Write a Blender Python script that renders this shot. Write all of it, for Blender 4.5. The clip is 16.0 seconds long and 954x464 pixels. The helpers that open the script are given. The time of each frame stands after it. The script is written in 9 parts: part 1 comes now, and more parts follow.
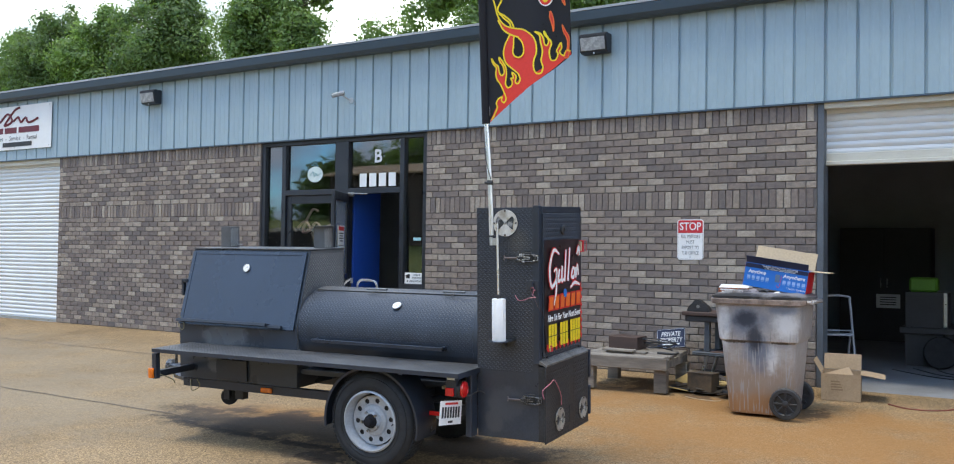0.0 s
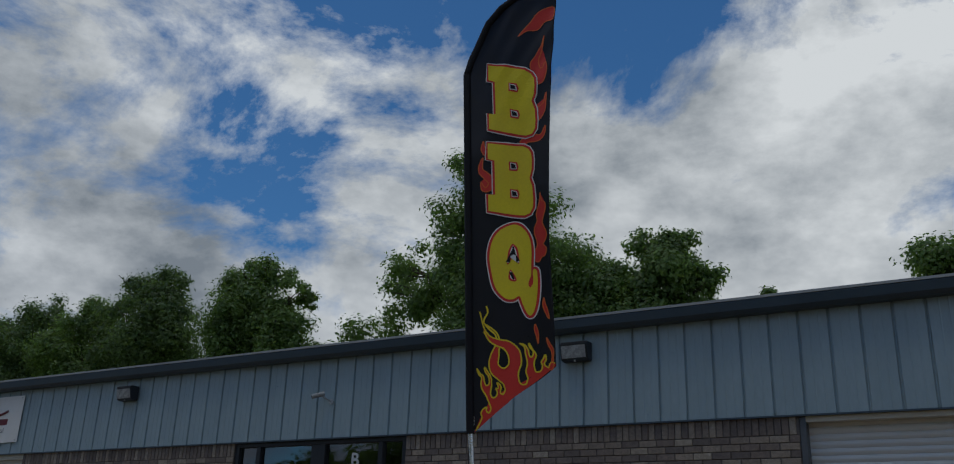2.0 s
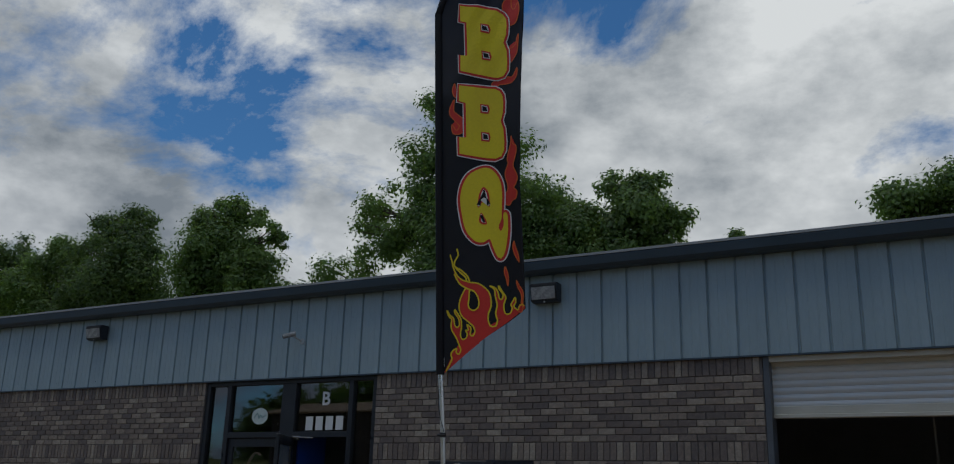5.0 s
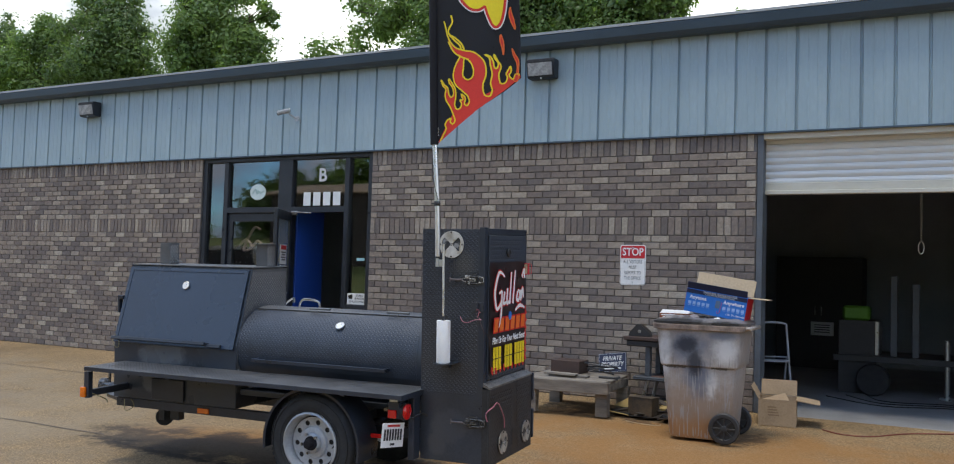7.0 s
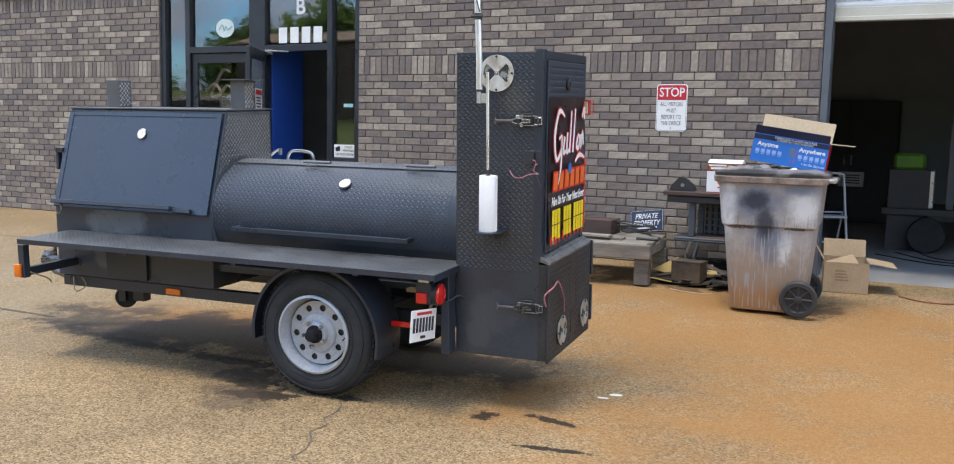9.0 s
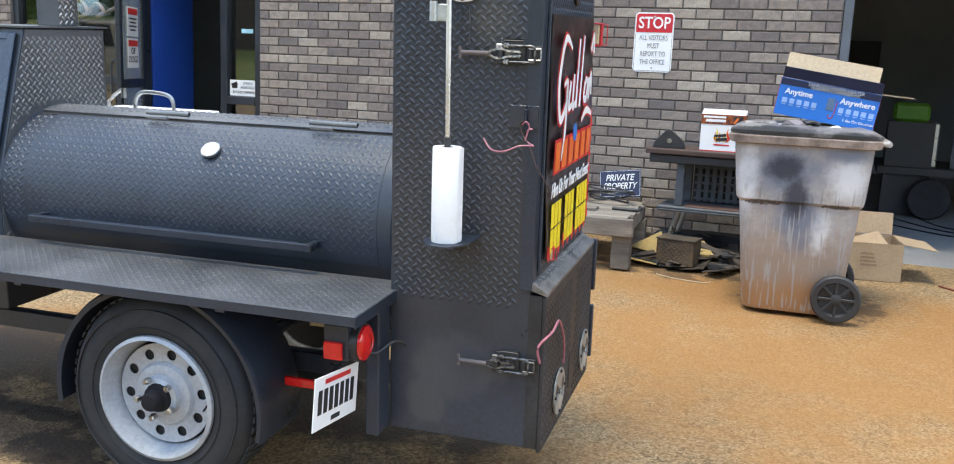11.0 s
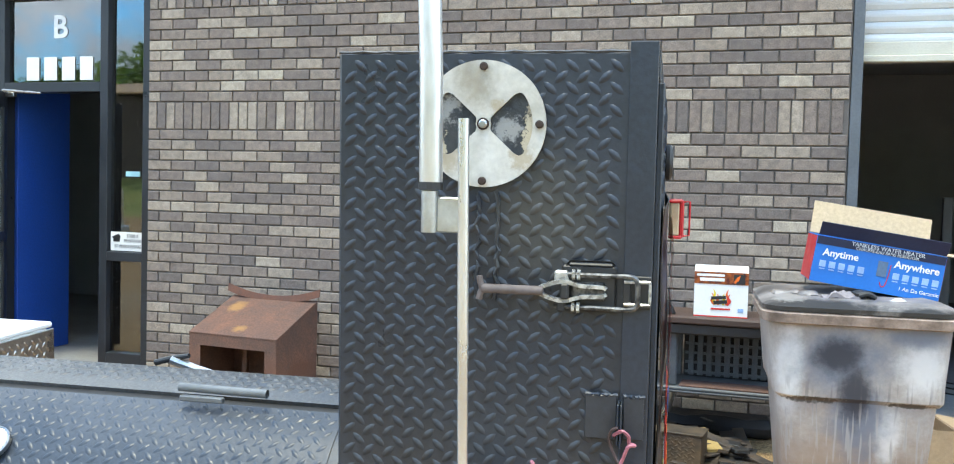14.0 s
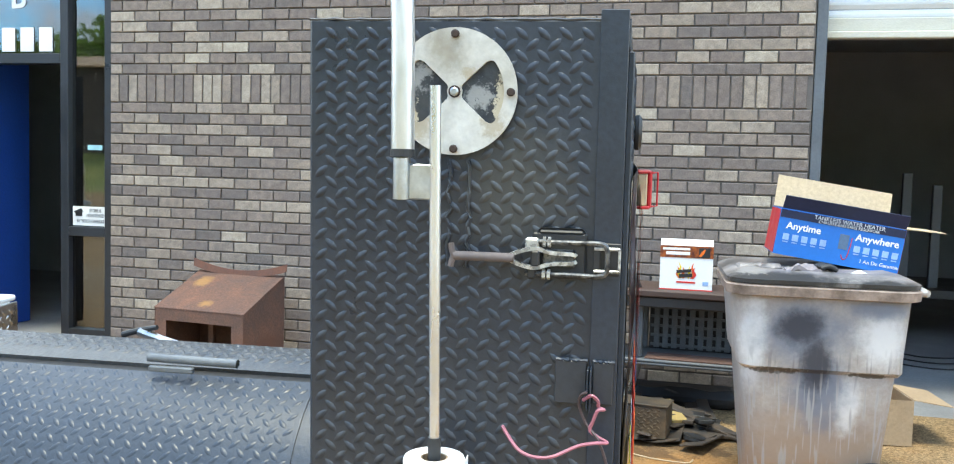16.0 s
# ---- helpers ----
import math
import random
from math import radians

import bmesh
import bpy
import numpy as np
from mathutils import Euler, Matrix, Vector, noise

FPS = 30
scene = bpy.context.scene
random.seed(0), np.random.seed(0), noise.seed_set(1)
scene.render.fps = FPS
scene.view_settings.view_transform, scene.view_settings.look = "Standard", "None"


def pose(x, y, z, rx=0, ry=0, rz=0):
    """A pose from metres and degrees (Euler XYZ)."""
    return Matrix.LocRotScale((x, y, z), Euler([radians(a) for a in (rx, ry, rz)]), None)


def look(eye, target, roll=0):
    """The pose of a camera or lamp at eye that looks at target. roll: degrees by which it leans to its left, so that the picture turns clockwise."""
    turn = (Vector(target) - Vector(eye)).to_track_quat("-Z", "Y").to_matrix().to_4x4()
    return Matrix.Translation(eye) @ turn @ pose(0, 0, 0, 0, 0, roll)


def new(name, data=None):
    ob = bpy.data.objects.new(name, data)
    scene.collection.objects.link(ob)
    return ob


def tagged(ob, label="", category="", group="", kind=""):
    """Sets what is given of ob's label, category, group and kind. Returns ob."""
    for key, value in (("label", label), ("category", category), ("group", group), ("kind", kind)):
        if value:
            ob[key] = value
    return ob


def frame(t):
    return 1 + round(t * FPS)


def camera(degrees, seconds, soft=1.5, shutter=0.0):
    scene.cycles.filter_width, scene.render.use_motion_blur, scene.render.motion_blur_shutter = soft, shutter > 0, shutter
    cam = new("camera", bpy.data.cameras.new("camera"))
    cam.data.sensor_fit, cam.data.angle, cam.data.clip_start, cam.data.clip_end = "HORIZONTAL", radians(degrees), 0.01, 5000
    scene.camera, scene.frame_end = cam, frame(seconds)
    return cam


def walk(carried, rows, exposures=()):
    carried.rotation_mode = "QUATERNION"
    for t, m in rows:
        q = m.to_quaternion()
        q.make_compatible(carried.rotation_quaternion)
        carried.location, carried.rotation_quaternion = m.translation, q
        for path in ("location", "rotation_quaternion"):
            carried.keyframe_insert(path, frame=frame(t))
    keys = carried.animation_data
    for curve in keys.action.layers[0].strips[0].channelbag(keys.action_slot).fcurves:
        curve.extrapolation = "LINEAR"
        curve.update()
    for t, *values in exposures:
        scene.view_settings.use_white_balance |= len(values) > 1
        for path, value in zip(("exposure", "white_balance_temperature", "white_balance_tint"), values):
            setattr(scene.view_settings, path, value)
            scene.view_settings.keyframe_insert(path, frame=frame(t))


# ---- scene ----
cam = camera(55.0, 16.0, 1.1)
PATH = [
    (0, (0.377, -0.219, 1.532), (-0.686, 1.475, 1.579), 0.8),
    (0.5, (0.373, -0.211, 1.57), (-0.691, 1.475, 1.726), 1.6),
    (1, (0.345, -0.23, 1.635), (-0.694, 1.434, 2.027), 1.8),
    (1.5, (0.33, -0.205, 1.622), (-0.674, 1.419, 2.218), 1.8),
    (2, (0.356, -0.28, 1.59), (-0.617, 1.329, 2.272), 1.9),
    (2.5, (0.364, -0.315, 1.61), (-0.589, 1.291, 2.325), 1.8),
    (3, (0.375, -0.33, 1.65), (-0.559, 1.275, 2.391), 1.4),
    (3.5, (0.36, -0.32, 1.648), (-0.561, 1.297, 2.384), 1.2),
    (4, (0.355, -0.32, 1.655), (-0.562, 1.314, 2.357), 0.95),
    (4.2, (0.36, -0.32, 1.65), (-0.56, 1.332, 2.302), 0.95),
    (6.3, (0.375, -0.229, 1.556), (-0.574, 1.473, 2.008), 1.5),
    (6.4, (0.389, -0.238, 1.567), (-0.561, 1.475, 1.974), 1.3),
    (6.5, (0.395, -0.235, 1.574), (-0.56, 1.489, 1.918), 1.5),
    (7, (0.348, -0.219, 1.524), (-0.607, 1.536, 1.623), 1.8),
    (7.5, (0.175, -0.022, 1.49), (-0.78, 1.735, 1.509), 1.6),
    (8, (-0.119, 0.272, 1.492), (-1.078, 2.026, 1.432), 1.9),
    (8.5, (-0.486, 0.549, 1.481), (-1.411, 2.314, 1.315), 1.8),
    (9, (-0.737, 0.919, 1.452), (-1.625, 2.698, 1.233), 1.3),
    (9.5, (-0.962, 1.336, 1.47), (-1.803, 3.135, 1.238), 2.4),
    (9.7, (-1.057, 1.502, 1.453), (-1.885, 3.304, 1.192), 2.4),
    (11.8, (-1.947, 3.166, 1.486), (-2.614, 5.015, 1.121), 3.1),
    (12, (-2.003, 3.306, 1.522), (-2.667, 5.156, 1.152), 3.3),
    (12.5, (-2.151, 3.551, 1.53), (-2.81, 5.401, 1.152), 3.1),
    (13, (-2.317, 3.707, 1.606), (-2.958, 5.589, 1.39), 1.7),
    (13.5, (-2.348, 3.783, 1.642), (-2.932, 5.695, 1.568), 1.6),
    (14, (-2.356, 3.805, 1.64), (-2.915, 5.724, 1.555), 1.5),
    (14.5, (-2.357, 3.793, 1.633), (-2.894, 5.717, 1.534), 1.5),
    (15, (-2.362, 3.793, 1.63), (-2.875, 5.722, 1.516), 1.7),
    (15.5, (-2.357, 3.794, 1.631), (-2.854, 5.727, 1.506), 1.6),
    (16, (-2.36, 3.796, 1.628), (-2.847, 5.731, 1.493), 1.6),
]
walk(cam, [(t, look(eye, target, roll)) for t, eye, target, roll in PATH], [(0, -0.46, 6250, 8), (0.3, -0.70, 6250, 8), (0.5, -1.08, 6300, 8), (0.7, -1.53, 6200, 8), (1, -2.1, 6150, 8), (1.5, -2.66, 6080, 8), (2, -2.95, 5980, 8), (3, -3.02, 5980, 8), (4, -3.0, 5980, 8), (6.3, -2.35, 6200, 8), (6.55, -2.1, 6200, 9), (7, -0.98, 6430, 10), (7.5, -0.73, 6430, 10), (8, -0.53, 6480, 10), (9.5, -0.22, 6580, 10), (12, 0.19, 6480, 3), (13, 0.27, 6480, 0.5), (16, 0.35, 6480, 0)])

# ---- world and sun ----
W = 10.0                      # outer face of the brick wall
SUN_EL, SUN_AZ = 74.0, 195.0  # degrees; azimuth measured clockwise from +y


def nd(nt, kind, **vals):
    n = nt.nodes.new(kind)
    for k, v in vals.items():
        if k in n.inputs:
            n.inputs[k].default_value = v
    return n


world = bpy.data.worlds.new("sky")
scene.world = world
world.use_nodes = True
wt = world.node_tree
wt.nodes.clear()
sky = wt.nodes.new("ShaderNodeTexSky")
sky.sky_type = "NISHITA"
sky.sun_disc = False
sky.sun_elevation, sky.sun_rotation = radians(SUN_EL), radians(SUN_AZ)
sky.air_density, sky.dust_density, sky.ozone_density = 1.0, 0.6, 2.0
wc = wt.nodes.new("ShaderNodeTexCoord")
wm = wt.nodes.new("ShaderNodeMapping")
wm.inputs["Scale"].default_value = (1.0, 1.0, 1.7)
wm.inputs["Location"].default_value = (0.55, 0.92, 0.20)
wt.links.new(wc.outputs["Generated"], wm.inputs["Vector"])
cl1 = nd(wt, "ShaderNodeTexNoise", Scale=3.4, Detail=15.0, Roughness=0.64, Distortion=0.25)
wt.links.new(wm.outputs[0], cl1.inputs["Vector"])
cov = wt.nodes.new("ShaderNodeValToRGB")
cov.color_ramp.elements[0].position, cov.color_ramp.elements[1].position = 0.425, 0.555
wz = wt.nodes.new("ShaderNodeSeparateXYZ")
wt.links.new(wc.outputs["Generated"], wz.inputs[0])
low = wt.nodes.new("ShaderNodeMapRange")        # cover thickens towards the horizon
low.inputs["From Min"].default_value, low.inputs["From Max"].default_value = 0.25, 0.60
low.inputs["To Min"].default_value, low.inputs["To Max"].default_value = 0.085, -0.045
wt.links.new(wz.outputs["Z"], low.inputs["Value"])
lift = wt.nodes.new("ShaderNodeMath")
wt.links.new(cl1.outputs["Fac"], lift.inputs[0])
wt.links.new(low.outputs[0], lift.inputs[1])
cover = lift.outputs[0]
# broad cloud banks and openings over the building: direction, reach in degrees, more or less cover
for bank, reach_, more in (((-0.300, 0.740, 0.600), 13, -0.06), ((-0.580, 0.597, 0.555), 7, -0.03), ((-0.706, 0.544, 0.453), 8, -0.06), ((-0.676, 0.642, 0.362), 7, -0.10), ((-0.651, 0.543, 0.530), 6, 0.03),
                           ((-0.775, 0.484, 0.406), 6, 0.06), ((-0.520, 0.745, 0.416), 13, 0.07), ((-0.330, 0.840, 0.430), 10, 0.06), ((-0.127, 0.912, 0.390), 19, 0.09), ((-0.018, 0.855, 0.519), 10, 0.05), ((-0.287, 0.825, 0.486), 5, -0.03)):
    dn = wt.nodes.new("ShaderNodeVectorMath")
    dn.operation = "DOT_PRODUCT"
    dn.inputs[1].default_value = bank
    wt.links.new(wc.outputs["Generated"], dn.inputs[0])
    mr_ = wt.nodes.new("ShaderNodeMapRange")
    mr_.interpolation_type = "SMOOTHSTEP"
    mr_.inputs["From Min"].default_value, mr_.inputs["From Max"].default_value = math.cos(radians(reach_)), 1.0
    mr_.inputs["To Max"].default_value = more
    wt.links.new(dn.outputs["Value"], mr_.inputs["Value"])
    ad_ = wt.nodes.new("ShaderNodeMath")
    wt.links.new(cover, ad_.inputs[0])
    wt.links.new(mr_.outputs[0], ad_.inputs[1])
    cover = ad_.outputs[0]
wt.links.new(cover, cov.inputs[0])
cl2 = nd(wt, "ShaderNodeTexNoise", Scale=4.2, Detail=10.0, Roughness=0.6)
wt.links.new(wm.outputs[0], cl2.inputs["Vector"])
shade = wt.nodes.new("ShaderNodeValToRGB")
shade.color_ramp.elements[0].position, shade.color_ramp.elements[1].position = 0.36, 0.62
shade.color_ramp.elements[0].color = (10.5, 11.6, 12.8, 1)
shade.color_ramp.elements[1].color = (33, 33, 32.6, 1)
wt.links.new(cl2.outputs["Fac"], shade.inputs[0])
# added gradient: clouds brighter over the building, dimmer and bluer yard-side to darken walls
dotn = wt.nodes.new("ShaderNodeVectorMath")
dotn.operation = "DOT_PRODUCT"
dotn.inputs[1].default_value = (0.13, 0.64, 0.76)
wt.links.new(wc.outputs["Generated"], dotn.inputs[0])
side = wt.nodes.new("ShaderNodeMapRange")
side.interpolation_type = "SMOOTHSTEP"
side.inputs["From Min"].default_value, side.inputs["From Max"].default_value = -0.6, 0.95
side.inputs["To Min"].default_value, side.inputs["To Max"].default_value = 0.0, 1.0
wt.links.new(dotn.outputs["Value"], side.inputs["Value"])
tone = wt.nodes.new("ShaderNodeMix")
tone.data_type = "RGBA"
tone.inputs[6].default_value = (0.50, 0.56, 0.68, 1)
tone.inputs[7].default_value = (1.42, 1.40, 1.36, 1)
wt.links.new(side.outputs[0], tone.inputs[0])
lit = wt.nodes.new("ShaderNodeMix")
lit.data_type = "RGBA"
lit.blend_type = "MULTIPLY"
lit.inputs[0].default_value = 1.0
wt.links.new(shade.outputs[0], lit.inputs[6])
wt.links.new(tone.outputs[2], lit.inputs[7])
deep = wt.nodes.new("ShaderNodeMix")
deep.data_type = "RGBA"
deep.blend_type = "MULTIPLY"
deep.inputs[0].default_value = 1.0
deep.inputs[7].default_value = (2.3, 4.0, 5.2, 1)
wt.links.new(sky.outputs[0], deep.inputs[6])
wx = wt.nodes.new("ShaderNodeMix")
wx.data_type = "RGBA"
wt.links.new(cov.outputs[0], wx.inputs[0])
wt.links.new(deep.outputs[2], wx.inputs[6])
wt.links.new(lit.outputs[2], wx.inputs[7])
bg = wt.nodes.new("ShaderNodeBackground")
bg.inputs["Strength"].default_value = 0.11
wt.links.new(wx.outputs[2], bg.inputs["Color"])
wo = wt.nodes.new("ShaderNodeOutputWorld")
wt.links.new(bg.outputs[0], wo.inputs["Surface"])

sun = new("sun", bpy.data.lights.new("sun", "SUN"))
sun.data.energy, sun.data.angle, sun.data.color = 3.6, radians(16), (1.0, 0.89, 0.70)
sd = Vector((math.sin(radians(SUN_AZ)) * math.cos(radians(SUN_EL)), math.cos(radians(SUN_AZ)) * math.cos(radians(SUN_EL)), math.sin(radians(SUN_EL))))
sun.matrix_world = look(sd * 60, (0, 0, 0))

# ---- materials ----
def mat(name, base, alt=None, scale=3.0, rough=0.6, rvar=0.12, metal=0.0, bump=0.15, bscale=70.0, grain=0.12,
        spec=0.5, rand="", sharp=0.5, dist=0.0, stretch=(1, 1, 1), trans=0.0, coat=0.0):
    """A surface with broad blotches between two colours, fine grain and relief."""
    m = bpy.data.materials.new(name)
    m.use_nodes = True
    nt = m.node_tree
    b = nt.nodes["Principled BSDF"]
    tc = nt.nodes.new("ShaderNodeTexCoord")
    mp = nt.nodes.new("ShaderNodeMapping")
    mp.inputs["Scale"].default_value = stretch
    nt.links.new(tc.outputs["Object"], mp.inputs["Vector"])
    n1 = nd(nt, "ShaderNodeTexNoise", Scale=scale, Detail=6.0, Roughness=0.62, Distortion=dist)
    n2 = nd(nt, "ShaderNodeTexNoise", Scale=bscale, Detail=4.0, Roughness=0.6)
    nt.links.new(mp.outputs[0], n1.inputs["Vector"])
    nt.links.new(mp.outputs[0], n2.inputs["Vector"])
    alt = alt or tuple(c * 0.75 for c in base)
    rp = nt.nodes.new("ShaderNodeValToRGB")
    rp.color_ramp.elements[0].position, rp.color_ramp.elements[1].position = 0.5 - sharp / 2 * 0.6, 0.5 + sharp / 2 * 0.6
    rp.color_ramp.elements[0].color, rp.color_ramp.elements[1].color = (*alt, 1), (*base, 1)
    nt.links.new(n1.outputs["Fac"], rp.inputs[0])
    gm = nt.nodes.new("ShaderNodeMapRange")
    gm.inputs["From Min"].default_value, gm.inputs["From Max"].default_value = 0.3, 0.7
    gm.inputs["To Min"].default_value, gm.inputs["To Max"].default_value = 1 - grain, 1 + grain
    nt.links.new(n2.outputs["Fac"], gm.inputs["Value"])
    mul = nt.nodes.new("ShaderNodeVectorMath")
    mul.operation = "SCALE"
    nt.links.new(rp.outputs[0], mul.inputs[0])
    nt.links.new(gm.outputs[0], mul.inputs["Scale"])
    last = mul.outputs[0]
    if rand:
        src = nt.nodes.new("ShaderNodeObjectInfo" if rand == "object" else "ShaderNodeNewGeometry")
        rr = nt.nodes.new("ShaderNodeMapRange")
        rr.inputs["To Min"].default_value, rr.inputs["To Max"].default_value = 0.7, 1.3
        nt.links.new(src.outputs["Random" if rand == "object" else "Random Per Island"], rr.inputs["Value"])
        m2 = nt.nodes.new("ShaderNodeVectorMath")
        m2.operation = "SCALE"
        nt.links.new(last, m2.inputs[0])
        nt.links.new(rr.outputs[0], m2.inputs["Scale"])
        last = m2.outputs[0]
    nt.links.new(last, b.inputs["Base Color"])
    rg = nt.nodes.new("ShaderNodeMapRange")
    rg.inputs["From Min"].default_value, rg.inputs["From Max"].default_value = 0.3, 0.7
    rg.inputs["To Min"].default_value, rg.inputs["To Max"].default_value = max(0.02, rough - rvar), min(1, rough + rvar)
    nt.links.new(n1.outputs["Fac"], rg.inputs["Value"])
    nt.links.new(rg.outputs[0], b.inputs["Roughness"])
    b.inputs["Metallic"].default_value = metal
    b.inputs["Specular IOR Level"].default_value = spec
    b.inputs["Coat Weight"].default_value = coat
    if bump:
        bp = nd(nt, "ShaderNodeBump", Strength=bump, Distance=0.004)
        nt.links.new(n2.outputs["Fac"], bp.inputs["Height"])
        nt.links.new(bp.outputs[0], b.inputs["Normal"])
    return m


def brick_mat(name, rand):
    """Grey-brown flashed brick: every brick has its own tone."""
    m = mat(name, (0.43, 0.382, 0.35), (0.235, 0.208, 0.196), scale=24, rough=0.92, bump=0.6, bscale=150, grain=0.3, sharp=0.75)
    nt = m.node_tree
    b = nt.nodes["Principled BSDF"]
    src = nt.nodes.new("ShaderNodeObjectInfo" if rand == "object" else "ShaderNodeNewGeometry")
    rp = nt.nodes.new("ShaderNodeValToRGB")
    rp.color_ramp.interpolation = "LINEAR"
    els = rp.color_ramp.elements
    els[0].color, els[1].color = (0.42, 0.405, 0.41, 1), (1.07, 1.05, 0.93, 1)
    for p, c in ((0.25, (0.51, 0.47, 0.455, 1)), (0.5, (0.61, 0.56, 0.525, 1)), (0.72, (0.74, 0.695, 0.625, 1)), (0.88, (0.90, 0.855, 0.765, 1))):
        e = els.new(p)
        e.color = c
    nt.links.new(src.outputs["Random" if rand == "object" else "Random Per Island"], rp.inputs[0])
    mx = nt.nodes.new("ShaderNodeMix")
    mx.data_type = "RGBA"
    mx.blend_type = "MULTIPLY"
    mx.inputs[0].default_value = 1.0
    old = b.inputs["Base Color"].links[0].from_socket
    nt.links.new(old, mx.inputs[6])
    nt.links.new(rp.outputs[0], mx.inputs[7])
    nt.links.new(mx.outputs[2], b.inputs["Base Color"])
    return m


def glass(name, tint=(0.75, 0.8, 0.8), rough=0.02):
    m = bpy.data.materials.new(name)
    m.use_nodes = True
    nt = m.node_tree
    nt.nodes.clear()
    tr = nd(nt, "ShaderNodeBsdfTransparent", Color=(*tint, 1))
    gl = nd(nt, "ShaderNodeBsdfGlossy", Color=(1, 1, 1, 1), Roughness=rough)
    fr = nd(nt, "ShaderNodeFresnel", IOR=2.4)
    mx = nt.nodes.new("ShaderNodeMixShader")
    out = nt.nodes.new("ShaderNodeOutputMaterial")
    nt.links.new(fr.outputs[0], mx.inputs[0])
    nt.links.new(tr.outputs[0], mx.inputs[1])
    nt.links.new(gl.outputs[0], mx.inputs[2])
    nt.links.new(mx.outputs[0], out.inputs["Surface"])
    return m


def stains_and_shade(m, spots, colour, scale=3.0, amount=0.85, soft=(0.75, 1.05)):
    """Lays irregular stains, and painted shade, of one colour over a material: spots are (x, y, half length, half
    width, turn in degrees).
    """
    nt = m.node_tree
    b = nt.nodes["Principled BSDF"]
    tc = nt.nodes.new("ShaderNodeTexCoord")
    wob = nd(nt, "ShaderNodeTexNoise", Scale=scale, Detail=7.0, Roughness=0.7)
    nt.links.new(tc.outputs["Object"], wob.inputs["Vector"])
    total = None
    for x, y, rx, ry, turn in spots:
        mp = nt.nodes.new("ShaderNodeMapping")
        mp.vector_type = "TEXTURE"
        mp.inputs["Location"].default_value = (x, y, 0)
        mp.inputs["Rotation"].default_value = (0, 0, radians(turn))
        mp.inputs["Scale"].default_value = (rx, ry, 10)
        nt.links.new(tc.outputs["Object"], mp.inputs["Vector"])
        g = nt.nodes.new("ShaderNodeTexGradient")
        g.gradient_type = "SPHERICAL"
        nt.links.new(mp.outputs[0], g.inputs["Vector"])
        if total is None:
            total = g.outputs["Fac"]
        else:
            mxm = nt.nodes.new("ShaderNodeMath")
            mxm.operation = "MAXIMUM"
            nt.links.new(total, mxm.inputs[0])
            nt.links.new(g.outputs["Fac"], mxm.inputs[1])
            total = mxm.outputs[0]
    ad = nt.nodes.new("ShaderNodeMath")
    ad.operation = "ADD"
    nt.links.new(total, ad.inputs[0])
    amp = nt.nodes.new("ShaderNodeMath")
    amp.operation = "MULTIPLY_ADD"
    amp.inputs[1].default_value, amp.inputs[2].default_value = 2.6, -0.8
    nt.links.new(wob.outputs["Fac"], amp.inputs[0])
    nt.links.new(amp.outputs[0], ad.inputs[1])
    mr = nt.nodes.new("ShaderNodeMapRange")
    mr.interpolation_type = "SMOOTHSTEP"
    mr.inputs["From Min"].default_value, mr.inputs["From Max"].default_value = soft
    mr.inputs["To Max"].default_value = amount
    nt.links.new(ad.outputs[0], mr.inputs["Value"])
    gate = nt.nodes.new("ShaderNodeMapRange")
    gate.inputs["From Min"].default_value, gate.inputs["From Max"].default_value = 0.02, 0.25
    nt.links.new(total, gate.inputs["Value"])
    both = nt.nodes.new("ShaderNodeMath")
    both.operation = "MULTIPLY"
    nt.links.new(mr.outputs[0], both.inputs[0])
    nt.links.new(gate.outputs[0], both.inputs[1])
    mx = nt.nodes.new("ShaderNodeMix")
    mx.data_type = "RGBA"
    mx.inputs[7].default_value = (*colour, 1)
    old = b.inputs["Base Color"].links[0].from_socket
    nt.links.new(both.outputs[0], mx.inputs[0])
    nt.links.new(old, mx.inputs[6])
    nt.links.new(mx.outputs[2], b.inputs["Base Color"])
    return m


BRICK_ONE, BRICK_MANY = brick_mat("brick_single", "object"), brick_mat("brick_joined", "island")
MORTAR = mat("mortar", (0.15, 0.138, 0.13), (0.10, 0.092, 0.088), scale=8, rough=0.95, bump=0.6, bscale=160)
SIDING = mat("siding_paint", (0.325, 0.422, 0.475), (0.275, 0.364, 0.415), scale=1.6, rough=0.45, bump=0.02, bscale=30, grain=0.04, stretch=(1, 1, 0.25))
TRIM = mat("trim_paint", (0.050, 0.080, 0.112), (0.043, 0.070, 0.098), scale=0.8, rough=0.42, bump=0.02, grain=0.06)
ROOF = mat("roof_metal", (0.40, 0.42, 0.43), scale=1, rough=0.5)
BRONZE = mat("dark_aluminium", (0.022, 0.026, 0.034), (0.016, 0.019, 0.026), scale=4, rough=0.38, bump=0.02, grain=0.08)
GLASS = glass("window_glass")
SHUTTER = mat("shutter_paint", (0.74, 0.75, 0.74), (0.66, 0.67, 0.66), scale=1.5, rough=0.5, bump=0.03, grain=0.05, stretch=(1, 1, 4))
SHUTTER_OLD = mat("weathered_shutter_paint", (0.62, 0.60, 0.52), (0.50, 0.48, 0.40), scale=1.3, rough=0.6, bump=0.05, grain=0.08, stretch=(1, 1, 4))
